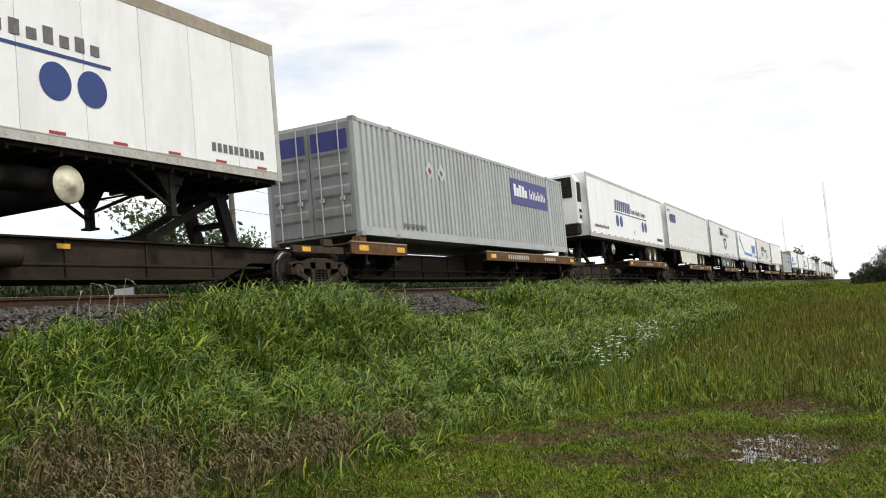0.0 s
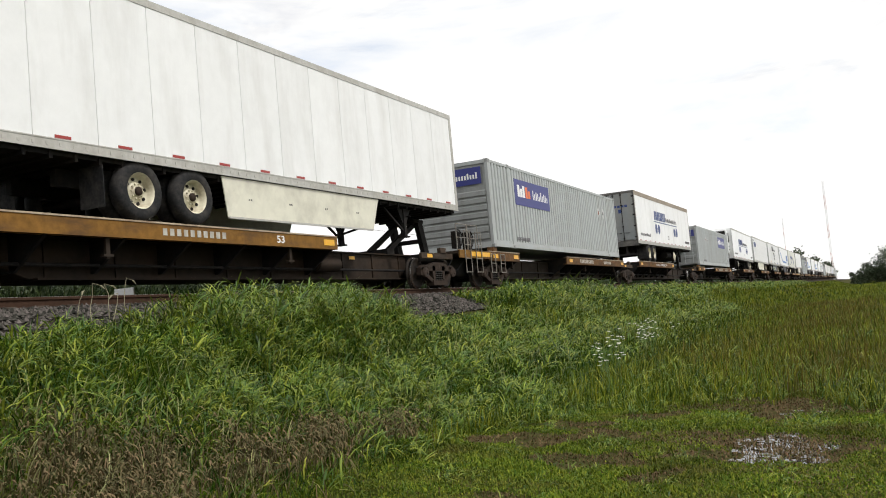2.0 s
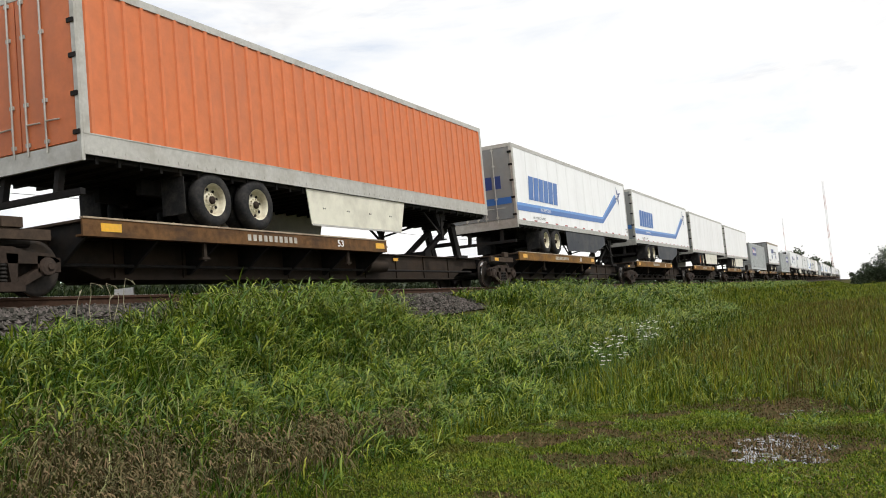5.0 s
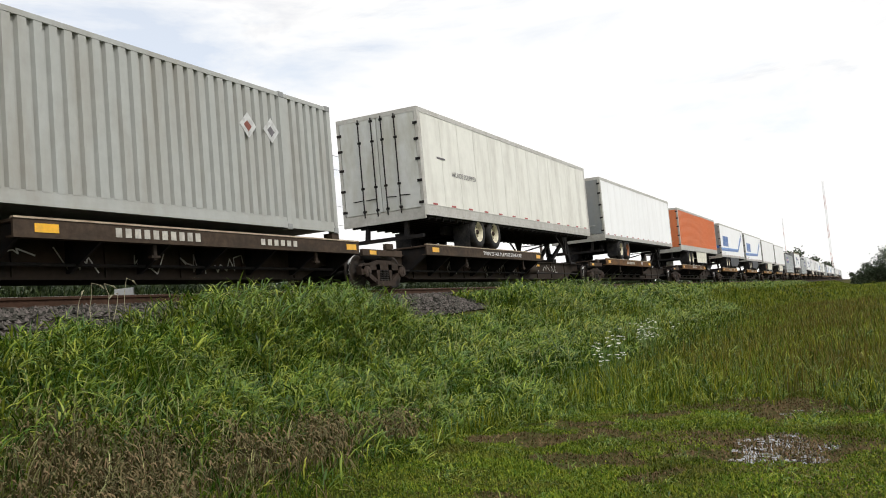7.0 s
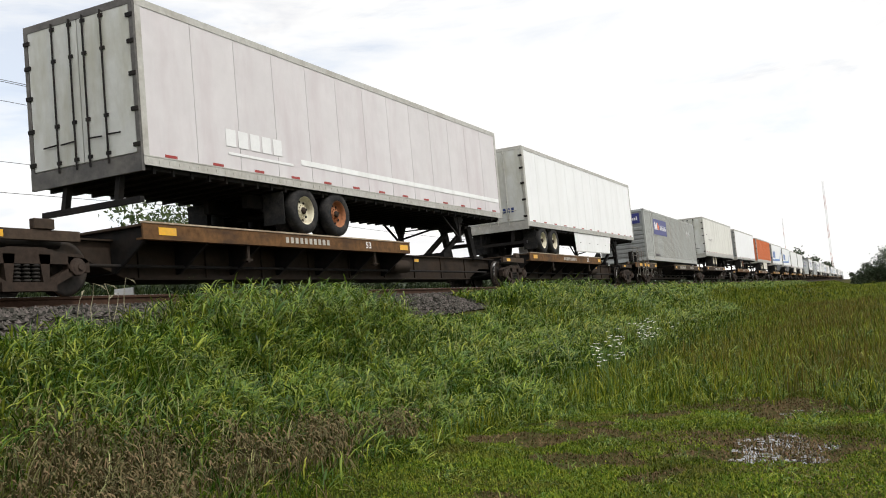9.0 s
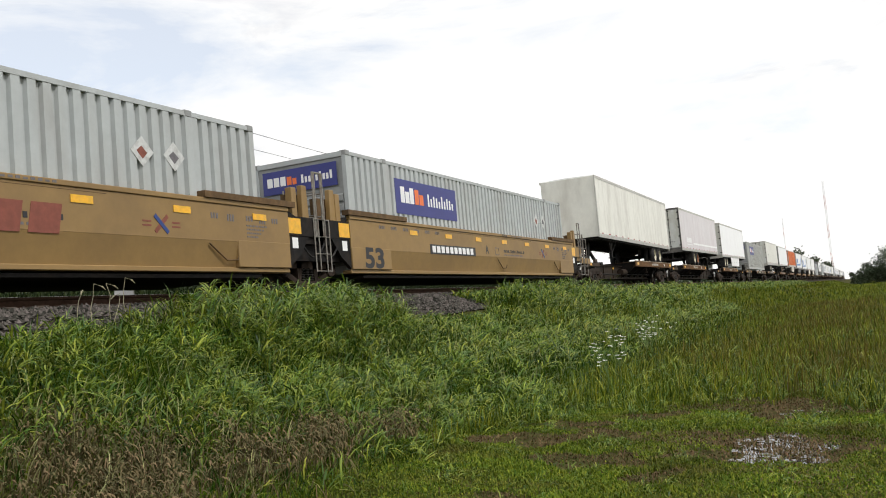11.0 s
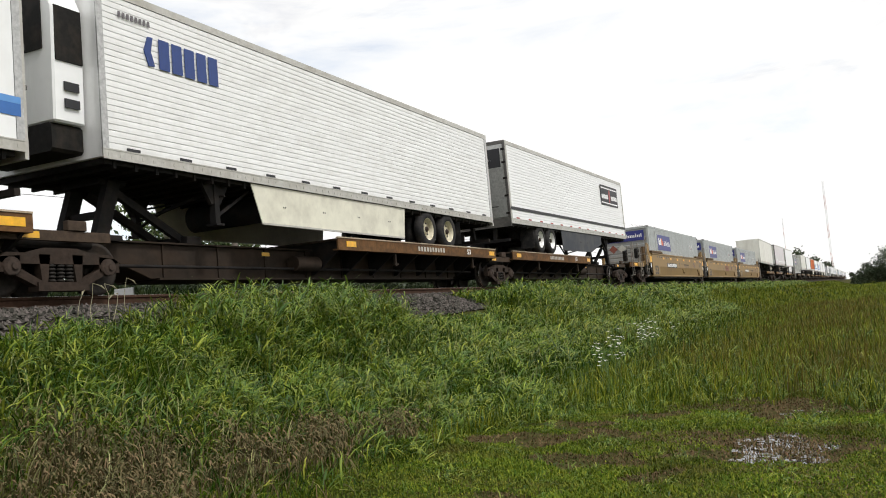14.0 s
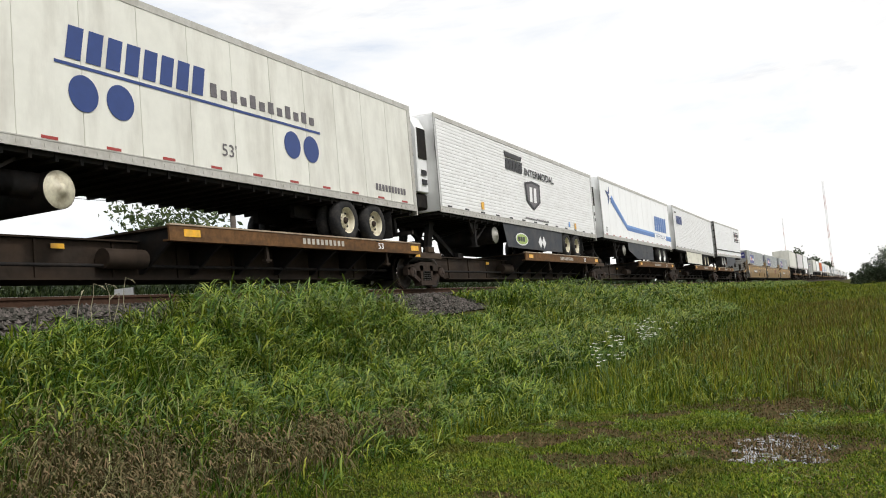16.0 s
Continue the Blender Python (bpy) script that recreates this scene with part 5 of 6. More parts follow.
unit_trailer(-268.87, 0.7, 0.75, deck="rust_deck", flip=True, trucks=(-0.75,), label="white ribbed refrigerated trailer with dark shield", body="white", ribs="lines", reefer=True, skirt=("skirt_dark", 4.95, 11.3, 0.3), dash="dark", decals=brand_shield_skirt)
unit_trailer(-286.5, 0.75, 1.2, deck="rust_deck", flip=True, trucks=(-1.2,), label="off-white semi-trailer with dark blue discs", axle=2.2, body="cream", tank=11.42, decals=brand_two_dots)

# the part of the train that is already far ahead: copies of the same kinds
unit_trailer(132.66, 0.8, 1.85, flip=True, trucks=(-1.85,), label="white refrigerated trailer with dark blue discs", body="white_clean", reefer=True, decals=brand_two_dots)
KINDS = {}
for ob, y, tilt in RIDE:
    KINDS.setdefault(round(y), []).append((ob, tilt))
y = 150.2
for k in (-234, -269, -251, -286, 54, 113, 2, -95, 20, -36, 94, 73, 37, -234, 54, -113, 2, 94, 113, -95):
    for ob, tilt in KINDS[k]:
        ride(copy_thing(ob, Matrix()), y, tilt)
    y += 17.4 if k < 0 else 18.6


# ---- ground, track and plants ----
def lie(x, y):
    """Height of the ground: mown flat, a grassy bank, the ballast bed and the land beyond."""
    xs = (-4000.0, -60.0, -30.0, -19.0, -15.2, -13.9, -13.2, -10.5, -9.75, -8.9, -8.3, -6.9, -5.2, -4.2, -2.5, 4000.0)
    zs = (3.7, 3.6, 3.3, 1.9, 1.35, 1.75, 2.06, 2.06, 1.90, 1.58, 1.46, 0.95, 0.30, 0.08, 0.0, 0.0)
    z = np.interp(x, xs, zs)
    rough = 0.06 * np.sin(x * 0.9 + y * 0.35) + 0.05 * np.sin(y * 0.8 - x * 0.4)
    return z + rough * np.interp(x, (-9.2, -8.4, -5.0, -3.2), (0.0, 1.0, 1.0, 0.0))


def sheet():
    xs = np.r_[-3500, -1500, -600, -250, -120, -60, -40, -30, -24, np.arange(-19, 6.01, 0.3), 8, 12, 18, 30, 60, 120, 300, 800, 2000, 3500]
    ys = np.r_[-3500, -1500, -500, -200, -80, -30, -12, np.arange(-6, 40, 0.4), np.arange(40, 120, 3), 140, 180, 240, 320, 450, 700, 1200, 2200, 3500]
    X, Y = np.meshgrid(xs, ys, indexing="ij")
    Z = lie(X, Y)
    n, m = X.shape
    idx = np.arange(n * m).reshape(n, m)
    f = np.stack([idx[:-1, :-1], idx[1:, :-1], idx[1:, 1:], idx[:-1, 1:]], -1).reshape(-1, 4)
    me = bpy.data.meshes.new("ground")
    me.from_pydata(np.stack([X, Y, Z], -1).reshape(-1, 3).tolist(), [], f.tolist())
    me.polygons.foreach_set("use_smooth", [True] * len(f))
    return me


mat("soil", (0.040, 0.045, 0.010), 0.95, grain=0.35, size=9, dirt=(0.075, 0.048, 0.024), dirt_amount=0.95, dirt_size=(1.3, 0.7, 1.0), bump=0.03, spec=0.04)
ground = tagged(new("ground", sheet()), "grassy earth ground with a railway bank", "ground", kind="structure")
ground.data.materials.append(M["soil"])

RNG = np.random.default_rng(7)


def mesh_from_arrays(name, v, tris_per, nv, n, smooth=True):
    """A mesh of n alike pieces, each of nv points and the triangles tris_per."""
    t = (np.asarray(tris_per)[None] + (np.arange(n) * nv)[:, None, None]).reshape(-1, 3)
    me = bpy.data.meshes.new(name)
    me.vertices.add(len(v))
    me.vertices.foreach_set("co", v.astype(np.float32).ravel())
    me.loops.add(len(t) * 3)
    me.loops.foreach_set("vertex_index", t.astype(np.int32).ravel())
    me.polygons.add(len(t))
    me.polygons.foreach_set("loop_start", np.arange(0, len(t) * 3, 3, dtype=np.int32))
    me.polygons.foreach_set("use_smooth", np.full(len(t), smooth))
    me.update(calc_edges=True)
    return me


def blades(name, x, y, h, w, lean, heading=None, wind=0.12, z=None, levels=3, curl=0.62):
    """Curved, tapered grass blades rooted on the ground; lean: how far a blade arches over, in its own height."""
    n = len(x)
    z = lie(x, y) - 0.02 if z is None else z
    head = RNG.uniform(0, 2 * np.pi, n) if heading is None else heading
    bx, by = np.cos(head) * lean + wind * 0.4, np.sin(head) * lean + wind
    droop = np.minimum(curl, 0.12 + 0.5 * np.hypot(bx, by))
    face = head + np.pi / 2 + RNG.normal(0, 0.5, n)
    cx, cy = np.cos(face) * w / 2, np.sin(face) * w / 2
    ts = np.linspace(0, 1, levels + 1)[:-1]
    rows = []
    for t in ts:
        off, k = h * t ** 1.8, 1.0 - 0.45 * t * t
        zz = z + h * (t - droop * t ** 2.4)
        for s in (-1, 1):
            rows.append(np.stack([x + bx * off + s * cx * k, y + by * off + s * cy * k, zz], 1))
    rows.append(np.stack([x + bx * h, y + by * h, z + h * (1 - droop)], 1))
    v = np.stack(rows, 1).reshape(-1, 3)
    tr = []
    for i in range(levels - 1):
        a = 2 * i
        tr += [(a, a + 1, a + 3), (a, a + 3, a + 2)]
    a = 2 * (levels - 1)
    tr.append((a, a + 1, a + 2))
    return mesh_from_arrays(name, v, tr, 2 * levels + 1, n)


def scatter(n, x0, x1, y0, y1, power=1.0):
    return RNG.uniform(x0, x1, n), y0 + (y1 - y0) * RNG.uniform(0, 1, n) ** power


def patch(x, y, scale, seed=0.0):
    """A soft uneven value from 0 to 1 over the ground."""
    a = np.sin(x * scale + seed) + np.sin(y * scale * 0.8 + 1.7 * seed + 0.6 * x * scale) + np.sin((x + y) * scale * 1.9 + 2.3 * seed) * 0.6
    return np.clip(0.5 + a / 4.2, 0, 1)


def seen(x, y):
    """The ground in front of the camera and a little to either side."""
    return (x > -1.42 * y - 0.6) & (x < 0.06 * y + 1.2)


def bare_bank(x, y):
    return (x < -8.15 + 0.15 * np.sin(y * 2.1)) & (y > 15.6) & (y < 20.8)


# undergrowth green with the shade between the stems put into its tone
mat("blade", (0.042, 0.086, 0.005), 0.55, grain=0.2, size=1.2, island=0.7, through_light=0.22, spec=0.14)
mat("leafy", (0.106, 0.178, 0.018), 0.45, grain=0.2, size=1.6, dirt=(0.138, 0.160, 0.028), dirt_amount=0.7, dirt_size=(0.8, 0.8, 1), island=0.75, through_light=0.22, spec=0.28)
mat("blade_field", (0.098, 0.138, 0.011), 0.5, grain=0.2, size=0.5, dirt=(0.088, 0.082, 0.014), dirt_amount=0.75, dirt_size=(0.35, 0.12, 1), island=0.75, through_light=0.15, spec=0.12)
mat("blade_mown", (0.108, 0.160, 0.014), 0.75, grain=0.3, size=0.9, dirt=(0.100, 0.076, 0.026), dirt_amount=0.65, dirt_size=(0.9, 1.6, 1), island=0.55, through_light=0.2, spec=0.12)
# weeds nearly black: the shade seen beneath the cars is put into their colour
mat("blade_far_shaded", (0.022, 0.036, 0.010), 0.7, grain=0.2, size=1.5, island=0.5, through_light=0.08, spec=0.1)
mat("blade_rusty", (0.100, 0.088, 0.017), 0.6, grain=0.15, size=2, island=0.6, through_light=0.2, spec=0.1)
mat("blade_dry", (0.122, 0.101, 0.045), 0.75, grain=0.2, size=3, island=0.6, through_light=0.15, spec=0.2)
mat("thatch", (0.105, 0.076, 0.036), 0.85, grain=0.25, size=4, island=0.5, spec=0.1)
mat("blade_seed", (0.25, 0.27, 0.11), 0.6, grain=0.12, size=3, island=0.4, through_light=0.25, spec=0.3)


def plants(name, me, key, label):
    ob = tagged(new(name, me), label, "grass", kind="stuff")
    me.materials.append(M[key])
    return ob


def leaves(name, x, y, z, length, width, heading, rise, fall):
    """Single grass leaves that leave a stem at (x, y, z), rise and then arch over and hang."""
    n = len(x)
    hx, hy = np.cos(heading), np.sin(heading)
    twist = heading + np.pi / 2 + RNG.normal(0, 0.35, n)
    sx, sy = np.cos(twist) * width / 2, np.sin(twist) * width / 2
    rows = []
    for t, k in ((0.0, 0.55), (0.3, 1.0), (0.6, 0.92), (0.83, 0.6), (1.0, None)):
        out = length * (np.cos(rise) * t + 0.30 * t * t)
        zz = z + length * (np.sin(rise) * t - fall * t ** 2.2)
        mid = np.stack([x + hx * out, y + hy * out, zz], 1)
        if k is None:
            rows.append(mid)
        else:
            side_way = np.stack([sx * k, sy * k, 0.15 * width * k], 1)
            rows += [mid - side_way, mid + side_way]
    v = np.stack(rows, 1).reshape(-1, 3)
    tr = [(0, 1, 3), (0, 3, 2), (2, 3, 5), (2, 5, 4), (4, 5, 7), (4, 7, 6), (6, 7, 8)]
    return mesh_from_arrays(name, v, tr, 9, n)


def leafy(name, x, y, h, per, length, width, z=None, wind=0.35):
    """Leafy grass stems of height h, each with several arching leaves, most of them towards the top."""
    z = lie(x, y) if z is None else z
    i = np.repeat(np.arange(len(x)), per)
    n = len(i)
    up = h[i] * (1 - 0.75 * RNG.uniform(0, 1, n) ** 1.4)
    lean = RNG.normal(0, 0.10, (2, len(x)))
    head = RNG.uniform(0, 2 * np.pi, n)
    head = np.arctan2(np.sin(head) + wind, np.cos(head) + wind * 0.5)
    rise = RNG.uniform(0.75, 1.48, n)
    return leaves(name, x[i] + lean[0][i] * up, y[i] + lean[1][i] * up, z[i] + up - 0.6 * length, length * RNG.uniform(0.6, 1.35, n),
                  width * RNG.uniform(0.6, 1.3, n) * np.interp(y[i], (9, 40), (1, 2.2)), head, rise, np.sin(rise) * RNG.uniform(0.2, 1.15, n))


def crest_of(x, y):
    """Height of the rank growth along the bank's shoulder."""
    tall = np.interp(y, (6.2, 6.8, 7.4, 7.9, 8.6, 9.6, 11.2, 12.2, 13.2, 13.9, 14.5, 15.0, 20.6, 21.6, 23.0, 26.0, 32.0, 60.0),
                     (0.0, 0.10, 0.12, 0.0, 0.14, 0.42, 0.55, 0.34, 0.56, 0.48, 0.10, 0.0, 0.0, 0.45, 0.55, 0.35, 0.4, 0.3))
    return tall * np.exp(-((x + 8.1) / np.interp(y, (7.6, 9.0), (0.5, 0.85))) ** 2)


def dry_at(x, y):
    """Patches of brownish, seeding grass at the foot of the bank."""
    spots = ((-5.45, 5.2, 0.62, 1.0), (-4.9, 5.0, 0.42, 0.45), (-4.95, 6.65, 0.34, 0.5), (-5.05, 7.75, 0.26, 0.45), (-4.85, 8.7, 0.2, 0.5))
    near = sum(np.exp(-((x - cx + 0.1 * np.sin(5 * y)) / rx) ** 2 - ((y - cy + 0.1 * np.sin(6 * x)) / ry) ** 2) for cx, cy, rx, ry in spots)
    return np.clip(near * 1.25, 0, 1) * np.clip((patch(x, y, 3.1, 11.0) - 0.15) * 3.5, 0.35, 0.95)


def grass_edge(x, y):
    """Inside the unmown growth of the bank."""
    edge = np.interp(y, (3, 7.3, 8.2, 9.0, 14.0, 14.8, 21.0), (-8.35, -8.3, -8.6, -8.75, -8.85, -8.55, -8.75)) + 0.14 * np.sin(y * 2.2) + 0.1 * np.sin(y * 5.7)
    foot = np.interp(y, (3, 6.4, 8.3, 9.3, 10.4, 12, 20), (-4.3, -4.22, -4.1, -4.35, -4.0, -3.6, -3.4)) + 0.07 * np.sin(y * 4.1) + 0.05 * np.sin(y * 9.7)
    return (x > edge) & (x < foot), foot


# low undergrowth on the bank, coloured dark to stand for shade between the clumps
x, y = scatter(120000, -9.1, -3.4, 2.6, 46, 1.5)
inside, foot = grass_edge(x, y)
lush = patch(x, y, 2.6, 2.0)
k = seen(x, y) & inside & ~bare_bank(x, y) & (RNG.uniform(0, 1, len(x)) < (0.35 + 0.65 * lush) * (1 - 0.8 * dry_at(x, y)))
x, y, lush, foot = x[k], y[k], lush[k], foot[k]
h = (0.20 + 0.14 * patch(x, y, 1.1, 4.0) + 0.10 * lush + 0.7 * crest_of(x, y)) * RNG.uniform(0.55, 1.3, len(x)) * np.clip(0.35 + (foot - x) * 0.8, 0.35, 1.0)
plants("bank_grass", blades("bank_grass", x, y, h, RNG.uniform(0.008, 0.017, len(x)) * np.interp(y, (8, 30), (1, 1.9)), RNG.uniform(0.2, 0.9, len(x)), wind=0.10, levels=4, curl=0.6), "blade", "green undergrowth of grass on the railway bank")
# rank, leafy grass over it, in clumps with dark gaps between
x, y = scatter(36000, -9.1, -3.6, 3.0, 46, 1.5)
inside, foot = grass_edge(x, y)
clump = patch(x, y, 4.2, 14.0) * 0.6 + patch(x, y, 9.0, 3.0) * 0.4
k = seen(x, y) & inside & ~bare_bank(x, y) & (RNG.uniform(0, 1, len(x)) < np.clip(clump * 2.4 - 0.45, 0.06, 1)) & (RNG.uniform(0, 1, len(x)) > dry_at(x, y) * 1.15) & (RNG.uniform(0, 1, len(x)) < np.interp(y - 0.55 * x, (8.2, 11.5), (0.12, 1.0)) * np.clip((foot - x) * 0.9, 0.08, 1) * np.interp(y, (13, 20, 30), (1, 0.75, 0.45)) * np.where(y > 13, np.clip((-4.6 - x) * 0.7, 0.03, 1), 1))
x, y, clump, foot = x[k], y[k], clump[k], foot[k]
h = (0.20 + 0.22 * clump + crest_of(x, y)) * RNG.uniform(0.75, 1.15, len(x)) * np.clip(0.4 + (foot - x) * 0.6, 0.4, 1.0)
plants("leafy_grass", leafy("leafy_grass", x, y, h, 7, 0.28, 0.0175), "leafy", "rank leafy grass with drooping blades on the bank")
# seeding stems
x, y = scatter(2600, -8.8, -4.6, 3.0, 40, 1.3)
k = seen(x, y) & ~bare_bank(x, y) & (patch(x, y, 0.9, 8.0) > 0.42) & (x > np.where(y < 8.2, -7.6, -8.6))
x, y = x[k], y[k]
plants("seeding_grass", blades("seeding_grass", x, y, RNG.uniform(0.36, 0.55, len(x)) + crest_of(x, y) * 1.05, RNG.uniform(0.007, 0.012, len(x)), RNG.uniform(0.1, 0.4, len(x)), wind=0.2, levels=5), "blade_seed", "pale seeding grass stems bent by wind")
# meadow beyond the mown strip
x, y = scatter(190000, -8.2, 6.5, 8.5, 75, 1.9)
front = np.interp(x, (-4.6, -4.2, -3.2, -1.8, -1.15, -0.95, -0.6, 0.1, 1.2, 3.0), (6.0, 10.0, 11.6, 12.3, 12.0, 13.8, 12.2, 10.9, 10.4, 10.0)) + 0.25 * np.sin(x * 3.1) + 0.2 * np.sin(x * 7.3) + 0.12 * np.sin(x * 17)
k = seen(x, y) & (y > front) & (x > -8.2) & (RNG.uniform(0, 1, len(x)) < 0.2 + 0.8 * patch(x, y, 1.3, 5.0)) & ((x > -4.4) | (y > 20))
x, y, front = x[k], y[k], front[k]
h = (0.36 + 0.20 * patch(x, y, 0.7, 1.0)) * RNG.uniform(0.5, 1.25, len(x)) * np.clip((y - front) * 0.5 + 0.55, 0.5, 1.0)
plants("meadow_grass", blades("meadow_grass", x, y, h, RNG.uniform(0.006, 0.012, len(x)) * np.interp(y, (10, 60), (1, 3.2)), RNG.uniform(0.05, 0.6, len(x)), wind=0.08, levels=4), "blade_field", "fine yellow-green meadow grass")
# coarse leafy plants at the meadow's near edge
x, y = scatter(9000, -4.4, 3.0, 9.6, 26, 1.5)
front = np.interp(x, (-4.6, -4.2, -3.2, -1.8, -1.15, -0.95, -0.6, 0.1, 1.2, 3.0), (6.0, 10.0, 11.6, 12.3, 12.0, 13.8, 12.2, 10.9, 10.4, 10.0)) + 0.25 * np.sin(x * 3.1) + 0.2 * np.sin(x * 7.3)
k = seen(x, y) & (y > front - 0.15) & (RNG.uniform(0, 1, len(x)) < np.interp(y - front, (0, 1.2, 4, 14), (0.75, 0.4, 0.12, 0.04)) * patch(x, y, 2.4, 21.0) * 1.2)
x, y, front = x[k], y[k], front[k]
plants("meadow_weeds", leafy("meadow_weeds", x, y, RNG.uniform(0.18, 0.42, len(x)) * np.clip(0.55 + (y - front) * 0.5, 0.5, 1.1), 6, 0.24, 0.011), "leafy", "coarse leafy grass along the meadow's edge")
x, y = scatter(60000, -9.0, 30.0, 60, 330, 1.6)
k = seen(x, y) & (x > -8.6)
x, y = x[k], y[k]
plants("distant_grass", blades("distant_grass", x, y, RNG.uniform(0.25, 0.5, len(x)), RNG.uniform(0.04, 0.09, len(x)) * np.interp(y, (60, 330), (1, 4)), RNG.uniform(0.05, 0.4, len(x)), levels=2), "blade_field", "distant meadow grass along the line")
# reddish seed heads in the meadow
x, y = scatter(46000, -4.5, 6.0, 11, 60, 1.7)
k = seen(x, y) & (y > 12.5 + 0.4 * np.sin(x * 3)) & (RNG.uniform(0, 1, len(x)) < np.interp(x / y, (-0.2, -0.09, -0.03), (0.10, 0.5, 1.0)) * patch(x, y, 0.9, 9.0))
x, y = x[k], y[k]
plants("meadow_seed_grass", blades("meadow_seed_grass", x, y, RNG.uniform(0.42, 0.70, len(x)), RNG.uniform(0.004, 0.008, len(x)) * np.interp(y, (10, 60), (1, 3)), RNG.uniform(0.05, 0.3, len(x)), wind=0.12), "blade_rusty", "thin rust-brown seed stems in the meadow")
x, y = scatter(3600, -10.0, -7.8, 21.5, 160, 1.6)
plants("shoulder_grass", leafy("shoulder_grass", x, y, RNG.uniform(0.25, 0.62, len(x)) * np.interp(x, (-10, -9), (0.4, 1)), 6, 0.28, 0.026), "leafy", "green weeds along the edge of the ballast")


# mown strip
def mud_at(x, y):
    """Worn, wet ground: round the puddle, and in streaks along the meadow's edge."""
    a = patch(x * 0.6, y * 1.6, 1.9, 3.0)
    spots = ((-3.55, 9.3, 0.75, 0.5), (-3.35, 10.4, 0.55, 0.3), (-2.5, 8.2, 0.6, 0.42), (-2.75, 9.9, 0.3, 0.25), (-2.5, 11.2, 0.5, 0.4), (-1.6, 8.45, 0.3, 0.16), (-2.7, 6.6, 0.3, 0.2), (-1.7, 7.4, 0.25, 0.3), (-0.95, 8.75, 0.5, 0.75), (-1.05, 11.5, 0.3, 1.1), (-0.5, 8.3, 0.35, 0.3))
    worn = sum(np.clip(1.6 - 1.3 * (((x - cx + 0.12 * np.sin(y * 7)) / rx) ** 2 + ((y - cy + 0.1 * np.sin(x * 9)) / ry) ** 2), 0, 1) for cx, cy, rx, ry in spots)
    return worn + 0.55 * np.clip((a - 0.58) * 5, 0, 1) * (y > 8.2)


x, y = scatter(190000, -4.9, 1.4, 5.4, 13.2)
k = seen(x, y) & (RNG.uniform(0, 1, len(x)) > np.clip(1.6 * mud_at(x, y) * (0.55 + 0.6 * patch(x, y, 8.0, 2.0)), 0, 0.97))
x, y = x[k], y[k]
plants("mown_grass", blades("mown_grass", x, y, RNG.uniform(0.03, 0.075, len(x)) * (0.6 + 0.7 * patch(x, y, 2.2, 6.0)) * (1 - 0.6 * np.clip(mud_at(x, y), 0, 1)), RNG.uniform(0.007, 0.014, len(x)), RNG.uniform(0.2, 1.0, len(x)), wind=0.05, levels=2, z=lie(x, y) + 0.004), "blade_mown", "short mown grass with muddy patches")
# low uneven tufts left standing on the mown strip
x, y = scatter(5200, -4.3, 1.2, 5.4, 12.4)
k = seen(x, y) & (RNG.uniform(0, 1, len(x)) < np.clip(patch(x, y, 6.5, 31.0) * 2.6 - 1.25, 0.03, 1) * np.interp(y, (7, 10.5), (0.35, 1))) & (mud_at(x, y) < 0.5)
x, y = x[k], y[k]
plants("mown_tufts", leafy("mown_tufts", x, y, RNG.uniform(0.06, 0.13, len(x)), 6, 0.09, 0.009), "leafy", "low tufts of grass on the mown strip")
# dead thatch and straw lying in the worn places
x, y = scatter(90000, -4.9, 1.4, 5.6, 13.2)
k = seen(x, y) & (RNG.uniform(0, 1, len(x)) < np.interp(x, (-3.2, -1.8), (0.03, 0.38)) + 0.85 * np.clip(mud_at(x, y), 0, 1) * patch(x, y, 5.0, 4.0))
x, y = x[k], y[k]
plants("thatch", blades("thatch", x, y, RNG.uniform(0.02, 0.06, len(x)), RNG.uniform(0.006, 0.013, len(x)), RNG.uniform(0.5, 1.4, len(x)), wind=0.05, levels=2, z=lie(x, y) + 0.004), "thatch", "brown dead thatch on worn ground")
# dry, brownish seeding grass at the foot of the bank: thin stems with nodding heads
x, y = scatter(36000, -7.0, -3.9, 3.6, 11.5)
k = seen(x, y) & (RNG.uniform(0, 1, len(x)) < dry_at(x, y))
x, y = x[k], y[k]
plants("dry_grass", blades("dry_grass", x, y, RNG.uniform(0.14, 0.32, len(x)), RNG.uniform(0.005, 0.011, len(x)), RNG.uniform(0.1, 0.7, len(x)), wind=0.05, levels=4, curl=0.7), "blade_dry", "dry brownish grass")
x, y = scatter(26000, -7.0, -3.9, 3.6, 11.5)
k = seen(x, y) & (RNG.uniform(0, 1, len(x)) < dry_at(x, y))
x, y = x[k], y[k]
plants("nodding_seed_heads", leaves("nodding_seed_heads", x, y, lie(x, y) + RNG.uniform(0.14, 0.34, len(x)), RNG.uniform(0.04, 0.075, len(x)), RNG.uniform(0.009, 0.017, len(x)), RNG.uniform(0, 6.28, len(x)), RNG.uniform(0.2, 1.0, len(x)), RNG.uniform(0.9, 1.7, len(x))), "blade_dry", "nodding brown seed heads of dry grass")
# rough growth beyond the track
x, y = scatter(36000, -27, -15.5, 4, 90, 1.3)
plants("far_bank_grass", blades("far_bank_grass", x, y, RNG.uniform(1.0, 1.9, len(x)), RNG.uniform(0.04, 0.07, len(x)), RNG.uniform(0.1, 0.5, len(x))), "blade_far_shaded", "tall weeds beyond the track")

